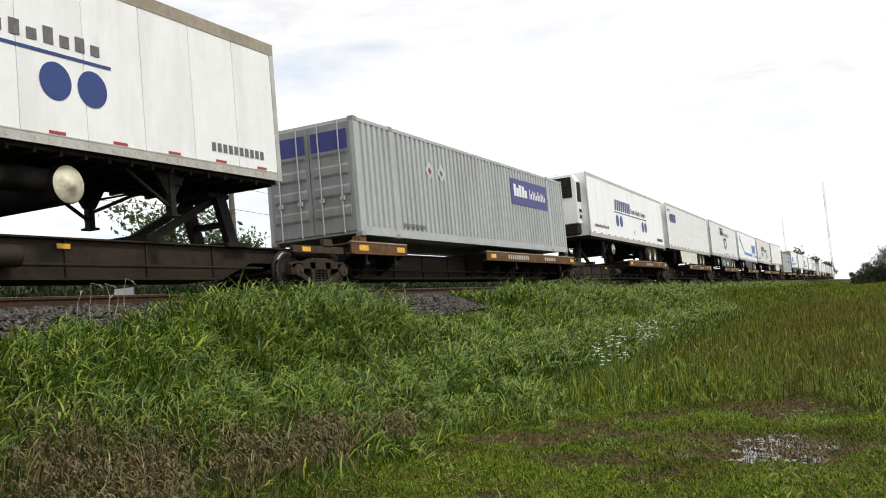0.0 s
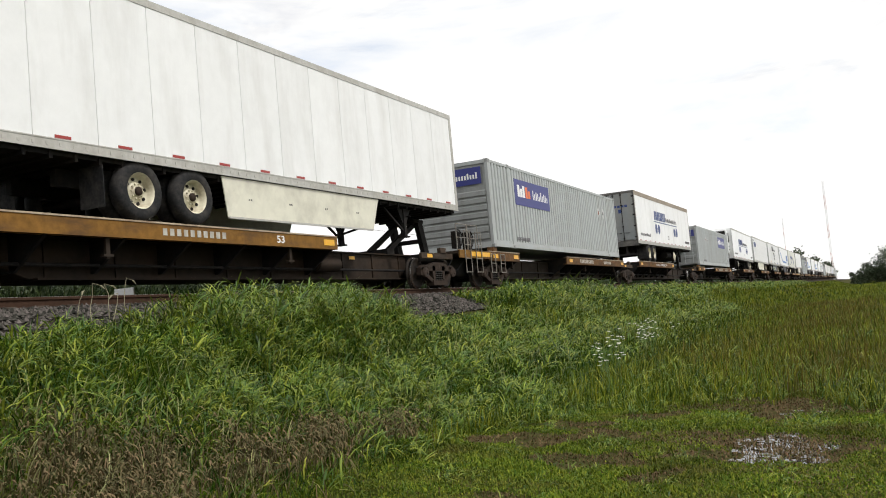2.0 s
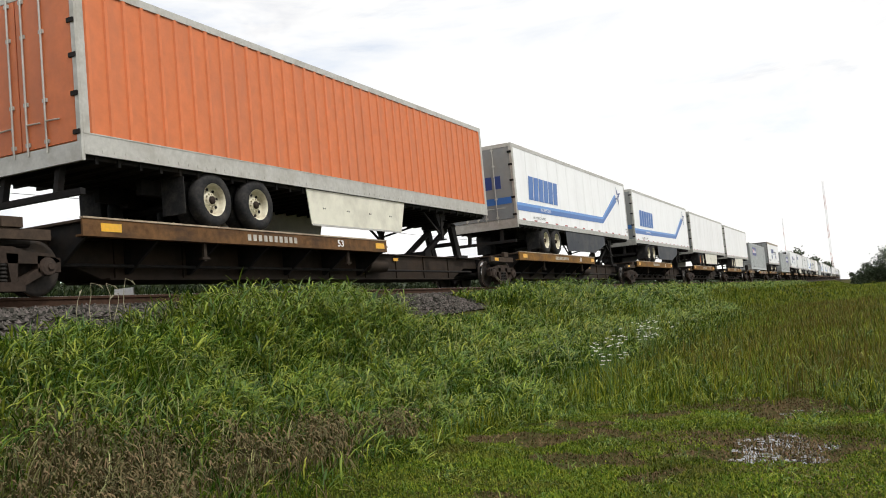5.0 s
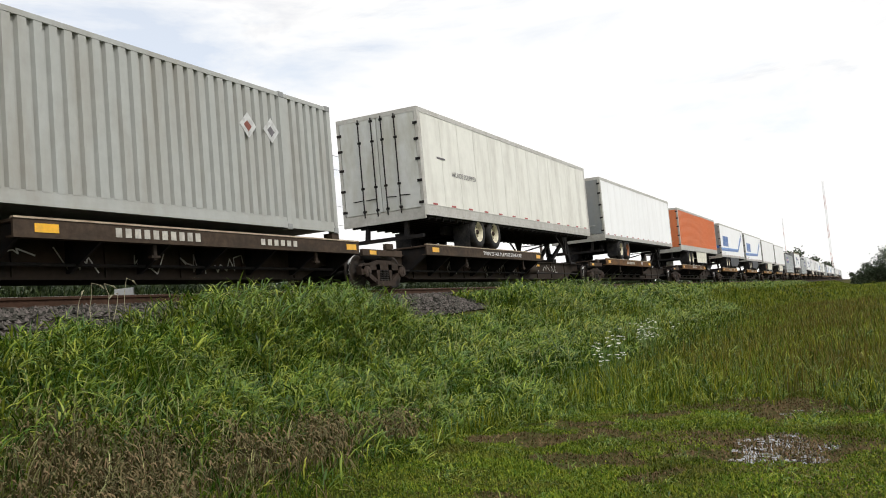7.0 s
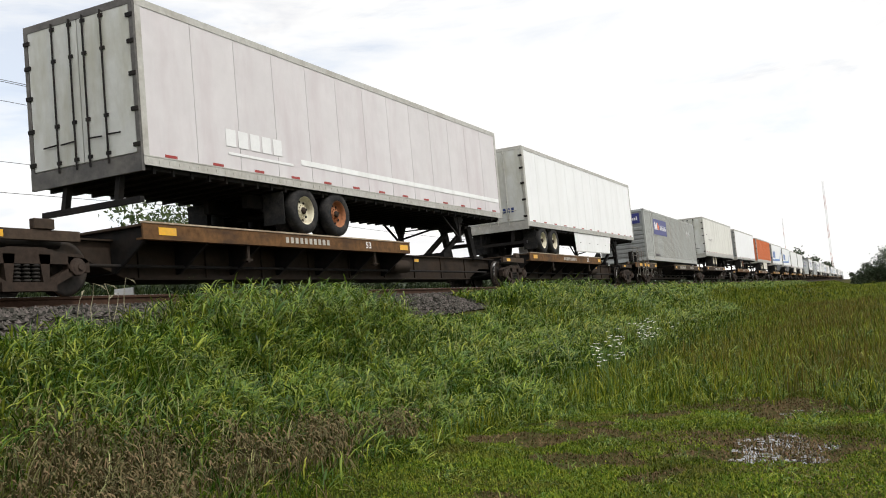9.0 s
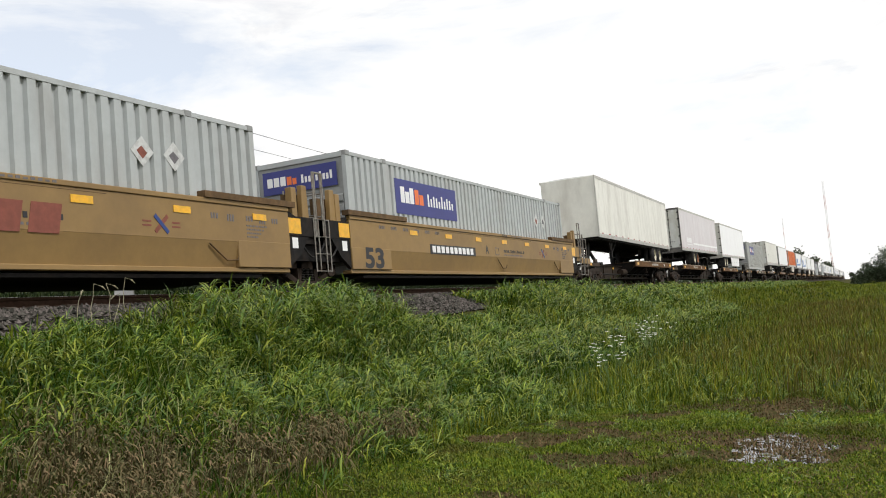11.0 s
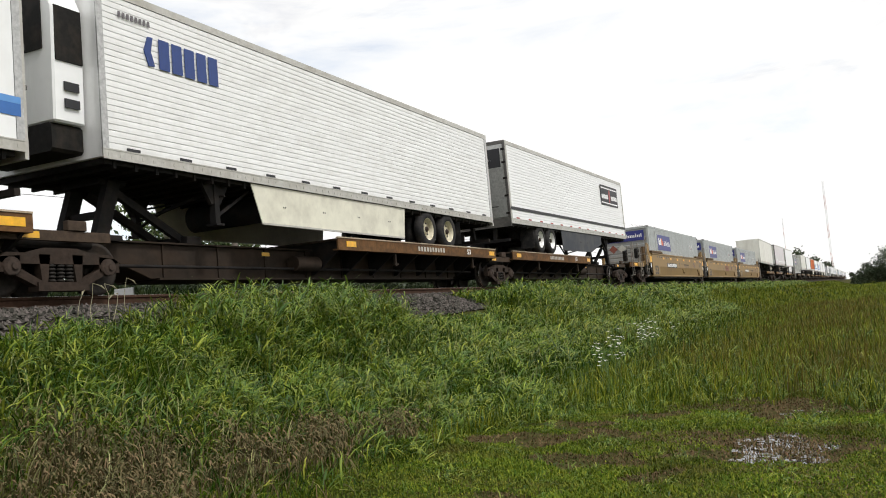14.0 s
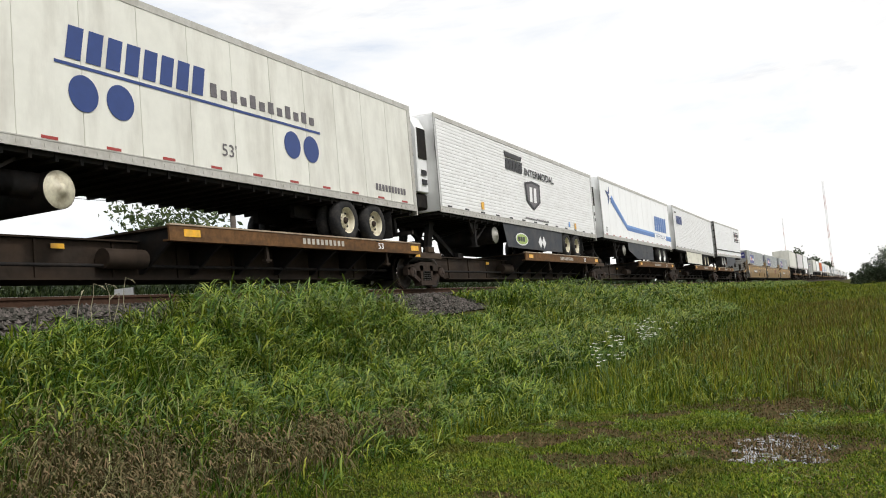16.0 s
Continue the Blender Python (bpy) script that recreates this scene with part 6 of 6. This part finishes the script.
# ---- track ----
track = tagged(new("railway_track"), "steel rails on timber ties in ballast", "track", kind="structure")
for sgn, nm in ((1, "near"), (-1, "far")):
    xr = TX + sgn * 0.755
    s = Shape()
    prof = [(-0.07, 0.0), (0.07, 0.0), (0.07, 0.015), (0.012, 0.035), (0.012, 0.125), (0.036, 0.14), (0.036, 0.172), (0.028, 0.18), (-0.028, 0.18), (-0.036, 0.172), (-0.036, 0.14), (-0.012, 0.125), (-0.012, 0.035), (-0.07, 0.015)]
    s.prism([(xr + a, RAIL - 0.18 + b) for a, b in prof], "y", -80, 700)
    part("rail", s, "rail_rust", track, "rusty rail with a worn head")
    part("rail_head", Shape().box(xr - 0.024, xr + 0.024, -80, 700, RAIL - 0.001, RAIL + 0.002), "tread", track, "bright worn running surface")
tie = Shape().box(-1.30, 1.30, -0.11, 0.11, -0.16, 0.0).mesh("tie", 0.012)
for i in range(110):
    part("tie", tie, "tie_wood", track, at=(TX, 2.0 + i * 0.53, RAIL - 0.165 + 0.004 * ((i * 7) % 3)))
plate = Shape().box(-0.18, 0.18, -0.09, 0.09, 0, 0.014).box(-0.13, -0.09, -0.05, -0.02, 0.014, 0.04).box(0.09, 0.13, 0.02, 0.05, 0.014, 0.04).mesh("tie_plate")
for i in range(60):
    part("tie_plate", plate, "rail_rust", track, at=(TX + 0.755, 2.0 + i * 0.53, RAIL - 0.183))


def stones(n, x0, x1, y0, y1, size, power=1.0):
    x, y = scatter(n, x0, x1, y0, y1, power)
    base = np.array([(1, 0, 0), (-1, 0, 0), (0, 1, 0), (0, -1, 0), (0.1, 0.1, 0.8), (-0.1, 0, -0.8)], float)
    tr = [(0, 2, 4), (2, 1, 4), (1, 3, 4), (3, 0, 4), (2, 0, 5), (1, 2, 5), (3, 1, 5), (0, 3, 5)]
    r = RNG.uniform(0.55, 1.25, (n, 1, 1)) * size * np.interp(y, (6, 40), (1, 1.6))[:, None, None]
    j = base[None] * (1 + RNG.uniform(-0.35, 0.35, (n, 6, 3))) * r
    a = RNG.uniform(0, 6.28, n)
    c, s = np.cos(a)[:, None], np.sin(a)[:, None]
    v = np.stack([j[:, :, 0] * c - j[:, :, 1] * s + x[:, None], j[:, :, 0] * s + j[:, :, 1] * c + y[:, None], j[:, :, 2] + (lie(x, y) + RNG.uniform(0.025, 0.055, n))[:, None]], 2)
    return mesh_from_arrays("ballast", v.reshape(-1, 3), tr, 6, n, False)


for me, key, label in ((stones(15000, -10.55, -8.7, 3.5, 42, 0.046, 1.5), "ballast", "grey-brown crushed stone ballast"),
                       # inner stones take the dark tone that stands for the train's shade
                       (stones(9000, -13.6, -10.55, 4, 42, 0.036, 1.3), "ballast_shaded", "ballast between the rails with the train's shade in its colour")):
    me.materials.append(M[key])
    tagged(new("ballast", me), label, "ballast", kind="stuff")
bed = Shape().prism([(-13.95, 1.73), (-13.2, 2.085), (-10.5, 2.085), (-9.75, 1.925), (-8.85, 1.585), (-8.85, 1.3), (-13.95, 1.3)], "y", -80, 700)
# bed much darker than the stones, standing for the shade in their gaps
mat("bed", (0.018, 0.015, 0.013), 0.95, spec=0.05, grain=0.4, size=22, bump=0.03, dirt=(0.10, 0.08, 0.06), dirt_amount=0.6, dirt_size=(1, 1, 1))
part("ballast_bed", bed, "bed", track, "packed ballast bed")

# ---- puddle ----
mat("puddle_water", (0.05, 0.042, 0.03), 0.05, grain=0.3, size=9, bump=0.003, spec=0.9)
pw = tagged(new("puddle"), "shallow muddy puddle reflecting the sky", "puddle", kind="structure")
prnd = random.Random(3)
pools = []
tries = 0
while len(pools) < 70 and tries < 4000:
    tries += 1
    if len(pools) < 62:
        cx, cy = prnd.gauss(-0.86, 0.17), prnd.gauss(8.85, 0.33)
    else:
        cx, cy = prnd.gauss(-0.95, 0.14), prnd.gauss(10.95, 0.2)
    r = prnd.uniform(0.13, 0.2) if len(pools) < 6 else prnd.uniform(0.06, 0.11) if len(pools) < 22 else prnd.uniform(0.025, 0.06)
    if all(math.hypot(cx - q[0], cy - q[1]) > (r + q[2]) * 0.72 for q in pools):
        pools.append((cx, cy, r))
for q, (cx, cy, rx) in enumerate(pools):
    ry, seed = rx * prnd.uniform(0.8, 1.5), prnd.uniform(0, 6)
    pts = []
    for i in range(30):
        a = 2 * math.pi * i / 30
        r = 1 + 0.25 * math.sin(2 * a + seed) + 0.2 * math.sin(5 * a + 2 * seed) + 0.08 * math.sin(9 * a + seed)
        pts.append((cx + rx * r * math.cos(a), cy + ry * r * math.sin(a), 0.0))
    part("water", Shape().add(pts, [tuple(range(30))]), "puddle_water", pw, at=(0, 0, 0.004 + 0.0002 * q))
x, y = scatter(2600, -1.65, -0.2, 7.6, 9.9)
plants("puddle_grass", blades("puddle_grass", x, y, RNG.uniform(0.015, 0.06, len(x)) * patch(x, y, 9.0, 1.0) * 1.4, RNG.uniform(0.006, 0.012, len(x)), RNG.uniform(0.2, 1.2, len(x)), levels=2), "blade_mown", "sparse wet grass standing in the puddle")

# ---- white wildflowers ----
mat("petal", (0.80, 0.80, 0.74), 0.6, grain=0.04, size=9, through_light=0.2)
mat("stalk", (0.09, 0.15, 0.03), 0.6, grain=0.1, size=9)


def wildflower(seed):
    rnd = random.Random(seed)
    p = thing("wildflower", "white-flowered wild plant standing in tall grass", "flower", "white wildflowers")
    h = rnd.uniform(0.62, 0.78)
    s = Shape()
    s.tube((0, 0, 0), (0.03, 0.04, h), 0.006, 6, 0.004)
    heads = []
    for i in range(4):
        a = rnd.uniform(0, 6.28)
        z = h * rnd.uniform(0.75, 1.02)
        e = Vector((0.10 * math.cos(a) + rnd.uniform(-0.05, 0.05), 0.10 * math.sin(a), z + 0.05))
        s.tube((0.02, 0.03, z - 0.16), e, 0.004, 5)
        heads.append(e)
    part("stem", s, "stalk", p)
    for e in heads:
        s = Shape()
        for i in range(7):
            a, r = 2.4 * i, 0.013 * math.sqrt(i)
            c = e + Vector((r * math.cos(a), r * math.sin(a), 0.012 * rnd.random()))
            s.lathe([(0.0, 0.006), (0.006, 0.005), (0.008, 0.0)], c, "z", 7)
        part("flower_head", s, "petal", p, "cluster of small white florets")
    return p


FLOWERS = [wildflower(k) for k in (1, 2, 3)]
SWAY = []
rnd = random.Random(5)
spots = [(-0.263 * q + rnd.gauss(0, 0.13), q) for q in (12.4, 12.9, 13.5, 14.0, 14.6, 15.2, 15.8, 16.6, 17.4)] + [(-0.222 * q + rnd.gauss(0, 0.25), q) for q in (18.6, 19.2, 19.8, 20.3, 20.8, 21.3, 21.9, 22.4, 19.5, 20.6, 21.6, 18.9)]
for i, (fx, fy) in enumerate(spots):
    ob = FLOWERS[i] if i < 3 else copy_thing(FLOWERS[i % 3], Matrix())
    SWAY.append((ob, fx, fy, float(lie(np.array(fx), np.array(fy))), rnd.uniform(0, 360), 3.0 + 2 * rnd.random(), rnd.uniform(0, 6.28)))


# tufts of long grass on the crest that rock in the wind of the train
def tuft(seed):
    g = np.random.default_rng(seed)
    p = thing("grass_tuft", "tall tuft of seeding grass rocking in the wind", "grass", "grass tufts on the bank")
    n = 26
    x, y = g.normal(0, 0.16, n), g.normal(0, 0.16, n)
    me = leafy("leaf_blades", x, y, g.uniform(0.45, 0.95, n), 9, 0.33, 0.021, z=np.zeros(n) - 0.03, wind=0.5)
    part("foliage", me, "leafy", p, "drooping green blades")
    n = 6
    x, y = g.normal(0, 0.12, n), g.normal(0, 0.12, n)
    me = blades("seed_stems", x, y, g.uniform(0.85, 1.12, n), g.uniform(0.009, 0.014, n), g.uniform(0.05, 0.3, n), wind=0.3, z=np.zeros(n) - 0.03, levels=5)
    part("seed_growth", me, "blade_seed", p, "pale seed stems")
    return p


TUFTS = [tuft(k) for k in (11, 12, 13, 14)]
for i in range(44):
    ob = TUFTS[i] if i < 4 else copy_thing(TUFTS[i % 4], Matrix())
    if i < 34:
        tx, ty = -8.2 + rnd.uniform(-0.35, 0.6), 9.3 + rnd.uniform(0, 4.8)
    else:
        tx, ty = -8.4 + rnd.uniform(-0.3, 0.5), 21.8 + rnd.uniform(0, 9)
    SWAY.append((ob, tx, ty, float(lie(np.array(tx), np.array(ty))), rnd.uniform(-40, 40), 4.0 + 3 * rnd.random(), 0.45 * ty))


def sway():
    """Plants rock a few degrees to and fro about their roots."""
    for ob, x, y, z, turn, amount, phase in SWAY:
        ob.matrix_basis = pose(x, y, z, 0, 0, turn)
        walk(ob, [(t * 0.4, pose(x, y, z, amount * (math.sin(2.6 * t * 0.4 + phase) - 0.6), amount * 0.6 * math.sin(3.7 * t * 0.4 + 1.3 * phase), turn)) for t in range(41)])


# dead stalks at the edge of the ballast
mat("straw", (0.28, 0.255, 0.17), 0.7, grain=0.15, size=12, spec=0.2)


def stalk(seed):
    r = random.Random(seed)
    p = thing("dry_stalk", "thin pale dead plant stalk beside the ballast", "plant", "dry stalks by the track")
    s = Shape()
    a, h = Vector((0, 0, -0.05)), r.uniform(0.6, 0.95)
    for i in range(5):
        b = a + Vector((r.uniform(-0.04, 0.04), r.uniform(-0.05, 0.07), h / 5))
        s.tube(a, b, 0.008 - 0.001 * i, 6, 0.007 - 0.001 * i)
        a = b
    e = a + Vector((0.02, r.choice((-1, 1)) * r.uniform(0.08, 0.18), -0.03))
    s.tube(a, e, 0.004, 5, 0.003)
    part("stem", s, "straw", p)
    part("seed_head", Shape().tube(e, e + (e - a) * 0.5 + Vector((0, 0, -0.03)), 0.012, 6, 0.004), "straw", p)
    return p


for i in range(5):
    tx, ty = -8.75 + rnd.uniform(-0.15, 0.25), (7.9, 8.05, 8.35, 8.6, 8.75, 9.1, 9.4, 8.2, 8.9)[i]
    SWAY.append((stalk(80 + i), tx, ty, float(lie(np.array(tx), np.array(ty))), rnd.uniform(-30, 30), 1.5 + rnd.random(), i * 1.1))

# a low white board on two pegs beyond the far rail
board = thing("trackside_board", "small white painted board on pegs beyond the rails", "sign")
board.location = (-14.3, 14.25, float(lie(np.array(-14.3), np.array(14.25))))
part("board", Shape().box(-0.28, 0.28, -0.015, 0.015, 0.86, 1.06), "paint_white", board, bevel=0.006)
for xx in (-0.2, 0.2):
    part("peg", Shape().box(xx - 0.02, xx + 0.02, 0.015, 0.05, -0.1, 0.98), "tie_wood", board)

# ---- trees, poles, wires and masts ----
mat("bark", (0.085, 0.065, 0.05), 0.9, grain=0.25, size=9, bump=0.01)
mat("leaf", (0.055, 0.085, 0.022), 0.6, grain=0.12, size=2, island=0.4, through_light=0.2)
mat("leaf_dark", (0.032, 0.050, 0.018), 0.65, grain=0.12, size=2, island=0.4, through_light=0.12)
mat("pole_wood", (0.12, 0.10, 0.085), 0.9, grain=0.2, size=6)
mat("wire", (0.05, 0.05, 0.055), 0.6)
mat("mast_red", (0.42, 0.16, 0.14), 0.6)
mat("mast_white", (0.62, 0.62, 0.62), 0.6)


def tree(label, x, y, height, width, seed, leaf="leaf", leaves=2600, leaf_size=0.16, low=0.12):
    g = np.random.default_rng(seed)
    rnd = random.Random(seed)
    p = thing("tree", label, "tree", "trees")
    p.location = (x, y, float(lie(np.array(x), np.array(y))) - 0.05)
    s = Shape()
    s.tube((0, 0, 0), (0.1, 0.05, height * 0.5), 0.02 * height + 0.05, 9, 0.012 * height)
    tips = []
    for i in range(16):
        z = height * rnd.uniform(low + 0.05, 0.55)
        a = rnd.uniform(0, 6.28)
        r = width * rnd.uniform(0.2, 0.5)
        e = Vector((r * math.cos(a), r * math.sin(a), min(height * 0.95, z + height * rnd.uniform(0.05, 0.42))))
        s.tube((0.1 * z / height, 0.05, z), e, 0.008 * height, 6, 0.012)
        tips.append(e)
    for i in range(10):
        tips.append(Vector((rnd.gauss(0, width * 0.2), rnd.gauss(0, width * 0.2), height * rnd.uniform(low, 0.94))))
    part("trunk", s, "bark", p, "tapered trunk and limbs")
    c = np.array(tips)[g.integers(0, len(tips), leaves)]
    v0 = c + g.normal(0, 1, (leaves, 3)) * np.array([width * 0.11, width * 0.11, height * 0.085])
    u = g.normal(0, 1, (leaves, 3))
    u /= np.linalg.norm(u, axis=1)[:, None]
    w = np.cross(u, g.normal(0, 1, (leaves, 3)))
    w /= np.linalg.norm(w, axis=1)[:, None]
    r = leaf_size * g.uniform(0.5, 1.3, (leaves, 1))
    v = np.stack([v0 - u * r, v0 + w * r * 0.45, v0 + u * r, v0 - w * r * 0.45], 1).reshape(-1, 3)
    me = mesh_from_arrays("crown", v, [(0, 1, 2), (0, 2, 3)], 4, leaves)
    tagged(part("crown", me, leaf, p, "uneven leafy crown"), kind="stuff")
    return p


tree("broad young tree with loose leaves beyond the track", -33.0, 36.5, 5.6, 5.2, 21, leaves=3200, leaf_size=0.17)
tree("bushy young tree beyond the track", -31.0, 39.5, 3.4, 3.0, 22, leaves=1500, leaf_size=0.15)
tree("small leafy bush tree beyond the track", -33.5, 41.0, 4.2, 4.0, 27, leaves=1500, leaf_size=0.16)
for i, (tx, ty, hh, ww) in enumerate(((1.2, 240.0, 4.2, 4.6), (3.7, 242.0, 5.4, 5.0), (6.6, 240.0, 8.4, 7.0), (9.9, 243.0, 9.2, 8.0), (-0.6, 260.0, 3.2, 3.6), (13.0, 241.0, 8.8, 8.0))):
    tree("dark dense tree at the field's far edge", tx, ty, hh, ww, 31 + i, "leaf_dark", 3000, 0.26, 0.02)
for i, (tx, ty, hh, ww) in enumerate(((-20.2, 330.0, 10.4, 8.0), (-21.0, 420.0, 11.4, 9.0), (-18.3, 520.0, 10.0, 12.0))):
    tree("distant tree beyond the track", tx, ty, hh, ww, 51 + i, "leaf_dark", 2200, 0.7, 0.05)


def shrub(label, seed):
    g = np.random.default_rng(seed)
    p = thing("shrub", label, "shrub", "shrubs beyond the track")
    n = 1500
    c = np.stack([g.normal(0, 0.55, 12), g.normal(0, 0.9, 12), g.uniform(0.3, 1.3, 12)], 1)[g.integers(0, 12, n)]
    v0 = c + g.normal(0, 0.30, (n, 3))
    v0[:, 2] = np.abs(v0[:, 2])
    u = g.normal(0, 1, (n, 3))
    u /= np.linalg.norm(u, axis=1)[:, None]
    w = np.cross(u, g.normal(0, 1, (n, 3)))
    w /= np.linalg.norm(w, axis=1)[:, None]
    r = 0.12 * g.uniform(0.5, 1.3, (n, 1))
    v = np.stack([v0 - u * r, v0 + w * r * 0.5, v0 + u * r, v0 - w * r * 0.5], 1).reshape(-1, 3)
    tagged(part("foliage", mesh_from_arrays("foliage", v, [(0, 1, 2), (0, 2, 3)], 4, n), "leaf_dark", p), kind="stuff")
    s = Shape()
    for i in range(6):
        s.tube((0, 0.1 * i - 0.25, -0.1), (g.normal(0, 0.4), g.normal(0, 0.6), g.uniform(0.9, 1.6)), 0.03, 6, 0.01)
    part("branches", s, "bark", p)
    return p


SHRUBS = [shrub("dense green shrub growing beyond the track", k) for k in (71, 72, 73)]
for i in range(44):
    tx, ty = -21.5 + rnd.uniform(-2.5, 2.5), 10.0 + i * 1.75 + rnd.uniform(-0.6, 0.6)
    m = pose(tx, ty, float(lie(np.array(tx), np.array(ty))) - 0.1, 0, 0, rnd.uniform(0, 360))
    if i < 3:
        SHRUBS[i].matrix_basis = m
    else:
        copy_thing(SHRUBS[i % 3], m)


# a low hedge that runs on beside the line into the distance
g = np.random.default_rng(90)
n = 22000
hy = 70 + 640 * g.uniform(0, 1, n) ** 1.4
hx = -27.0 + g.normal(0, 1.2, n)
v0 = np.stack([hx, hy, lie(hx, hy) + g.uniform(0, 1, n) * (1.5 + 0.7 * np.sin(hy * 0.21) + 0.5 * np.sin(hy * 0.53))], 1)
u = g.normal(0, 1, (n, 3))
u /= np.linalg.norm(u, axis=1)[:, None]
w = np.cross(u, g.normal(0, 1, (n, 3)))
w /= np.linalg.norm(w, axis=1)[:, None]
r = np.interp(hy, (70, 700), (0.25, 0.7))[:, None] * g.uniform(0.5, 1.3, (n, 1))
hedge = mesh_from_arrays("hedge", np.stack([v0 - u * r, v0 + w * r * 0.5, v0 + u * r, v0 - w * r * 0.5], 1).reshape(-1, 3), [(0, 1, 2), (0, 2, 3)], 4, n)
hedge.materials.append(M["leaf_dark"])
tagged(new("hedge", hedge), "dark scrubby hedge running beside the line", "hedge", kind="stuff")


def utility_pole(y, x=-28.0, top=8.9):
    z = float(lie(np.array(x), np.array(y)))
    p = thing("utility_pole", "weathered wooden utility pole with crossarm", "utility pole", "utility poles")
    p.location = (x, y, z)
    part("pole", Shape().tube((0, 0, -0.3), (0, 0, top), 0.17, 12, 0.11), "pole_wood", p)
    part("crossarm", Shape().box(-1.2, 1.2, -0.06, 0.06, top - 0.55, top - 0.42), "pole_wood", p)
    part("brace", Shape().bar((-0.6, 0.08, top - 0.5), (0, 0.12, top - 1.1), 0.03, 0.03).bar((0.6, 0.08, top - 0.5), (0, 0.12, top - 1.1), 0.03, 0.03), "pole_wood", p)
    for xx in (-1.1, 0.0, 1.1):
        part("insulator", Shape().lathe([(0.0, 0.16), (0.03, 0.15), (0.05, 0.08), (0.035, 0.0)], (xx, 0, top - 0.42 if xx else top), "z", 10), "mast_white", p)
    return p


POLES = (-12.0, 35.4, 82.5, 129.0, 176.0, 223.0, 270.0)
for y in POLES:
    utility_pole(y)
for xx, zz in ((-29.1, 11.55), (-28.0, 12.0), (-26.9, 11.55), (-27.85, 8.85), (-27.85, 7.7)):
    s = Shape()
    for a, b in zip(POLES, POLES[1:]):
        for i in range(10):
            t, u = i / 10, (i + 1) / 10
            s.tube((xx, a + (b - a) * t, zz - 1.6 * t * (1 - t)), (xx, a + (b - a) * u, zz - 1.6 * u * (1 - u)), 0.011, 5)
    w = tagged(new("overhead_wire", s.mesh("overhead_wire")), "thin overhead wire strung between wooden poles", "wire", "overhead wires")
    w.data.materials.append(M["wire"])


def mast(x, y, height, w, label):
    p = thing("radio_mast", label, "mast", "radio masts")
    p.location = (x, y, float(lie(np.array(x), np.array(y))))
    n = 7
    for i in range(n):
        s = Shape()
        a, b = height * i / n, height * (i + 1) / n
        legs = [(w * math.cos(k * 2.094), w * math.sin(k * 2.094)) for k in range(3)]
        for k in range(3):
            q = legs[(k + 1) % 3]
            s.tube((*legs[k], a), (*legs[k], b), w * 0.16, 5)
            for j in range(3):
                za, zb = a + (b - a) * j / 3, a + (b - a) * (j + 1) / 3
                s.tube((*legs[k], za), (*q, zb), w * 0.08, 4)
        part("mast_section", s, "mast_red" if i % 2 else "mast_white", p)
    s = Shape()
    for k in range(3):
        for zf in (0.45, 0.9):
            s.tube((0, 0, height * zf), (height * 0.4 * math.cos(k * 2.094 + 0.5), height * 0.4 * math.sin(k * 2.094 + 0.5), 0), 0.012, 3)
    part("guy_wires", s, "wire", p)
    return p


mast(-15.4, 600.0, 63.0, 0.55, "tall red and white lattice radio mast")
mast(-62.0, 900.0, 62.0, 0.45, "faint slender lattice mast far off")


# ---- what moves ----
# distance run by the train against the clock, a nearly even 24 m/s
RUN = [(0.0, -94.93), (0.5, -82.34), (1.0, -70.78), (1.5, -58.17), (2.0, -46.82), (2.5, -33.18), (3.0, -22.91), (3.5, -9.05), (4.0, 2.58), (4.2, 7.15),
       (5.2, 32.0), (6.3, 59.16), (6.5, 63.60), (7.0, 76.34), (7.5, 87.64), (8.0, 100.32), (8.5, 112.9), (9.0, 124.35), (9.2, 128.91), (10.2, 153.3),
       (11.3, 179.9), (11.5, 184.45), (12.0, 196.85), (12.5, 208.0), (13.0, 220.18), (13.5, 231.6), (14.0, 244.0), (14.5, 256.31), (15.0, 267.57), (15.5, 279.94), (16.0, 291.29)]


def motions():
    for ob, y, tilt in RIDE:
        walk(ob, [(t, pose(TX, y + s, RAIL, tilt, 0, 0)) for t, s in RUN])
    sway()


motions()
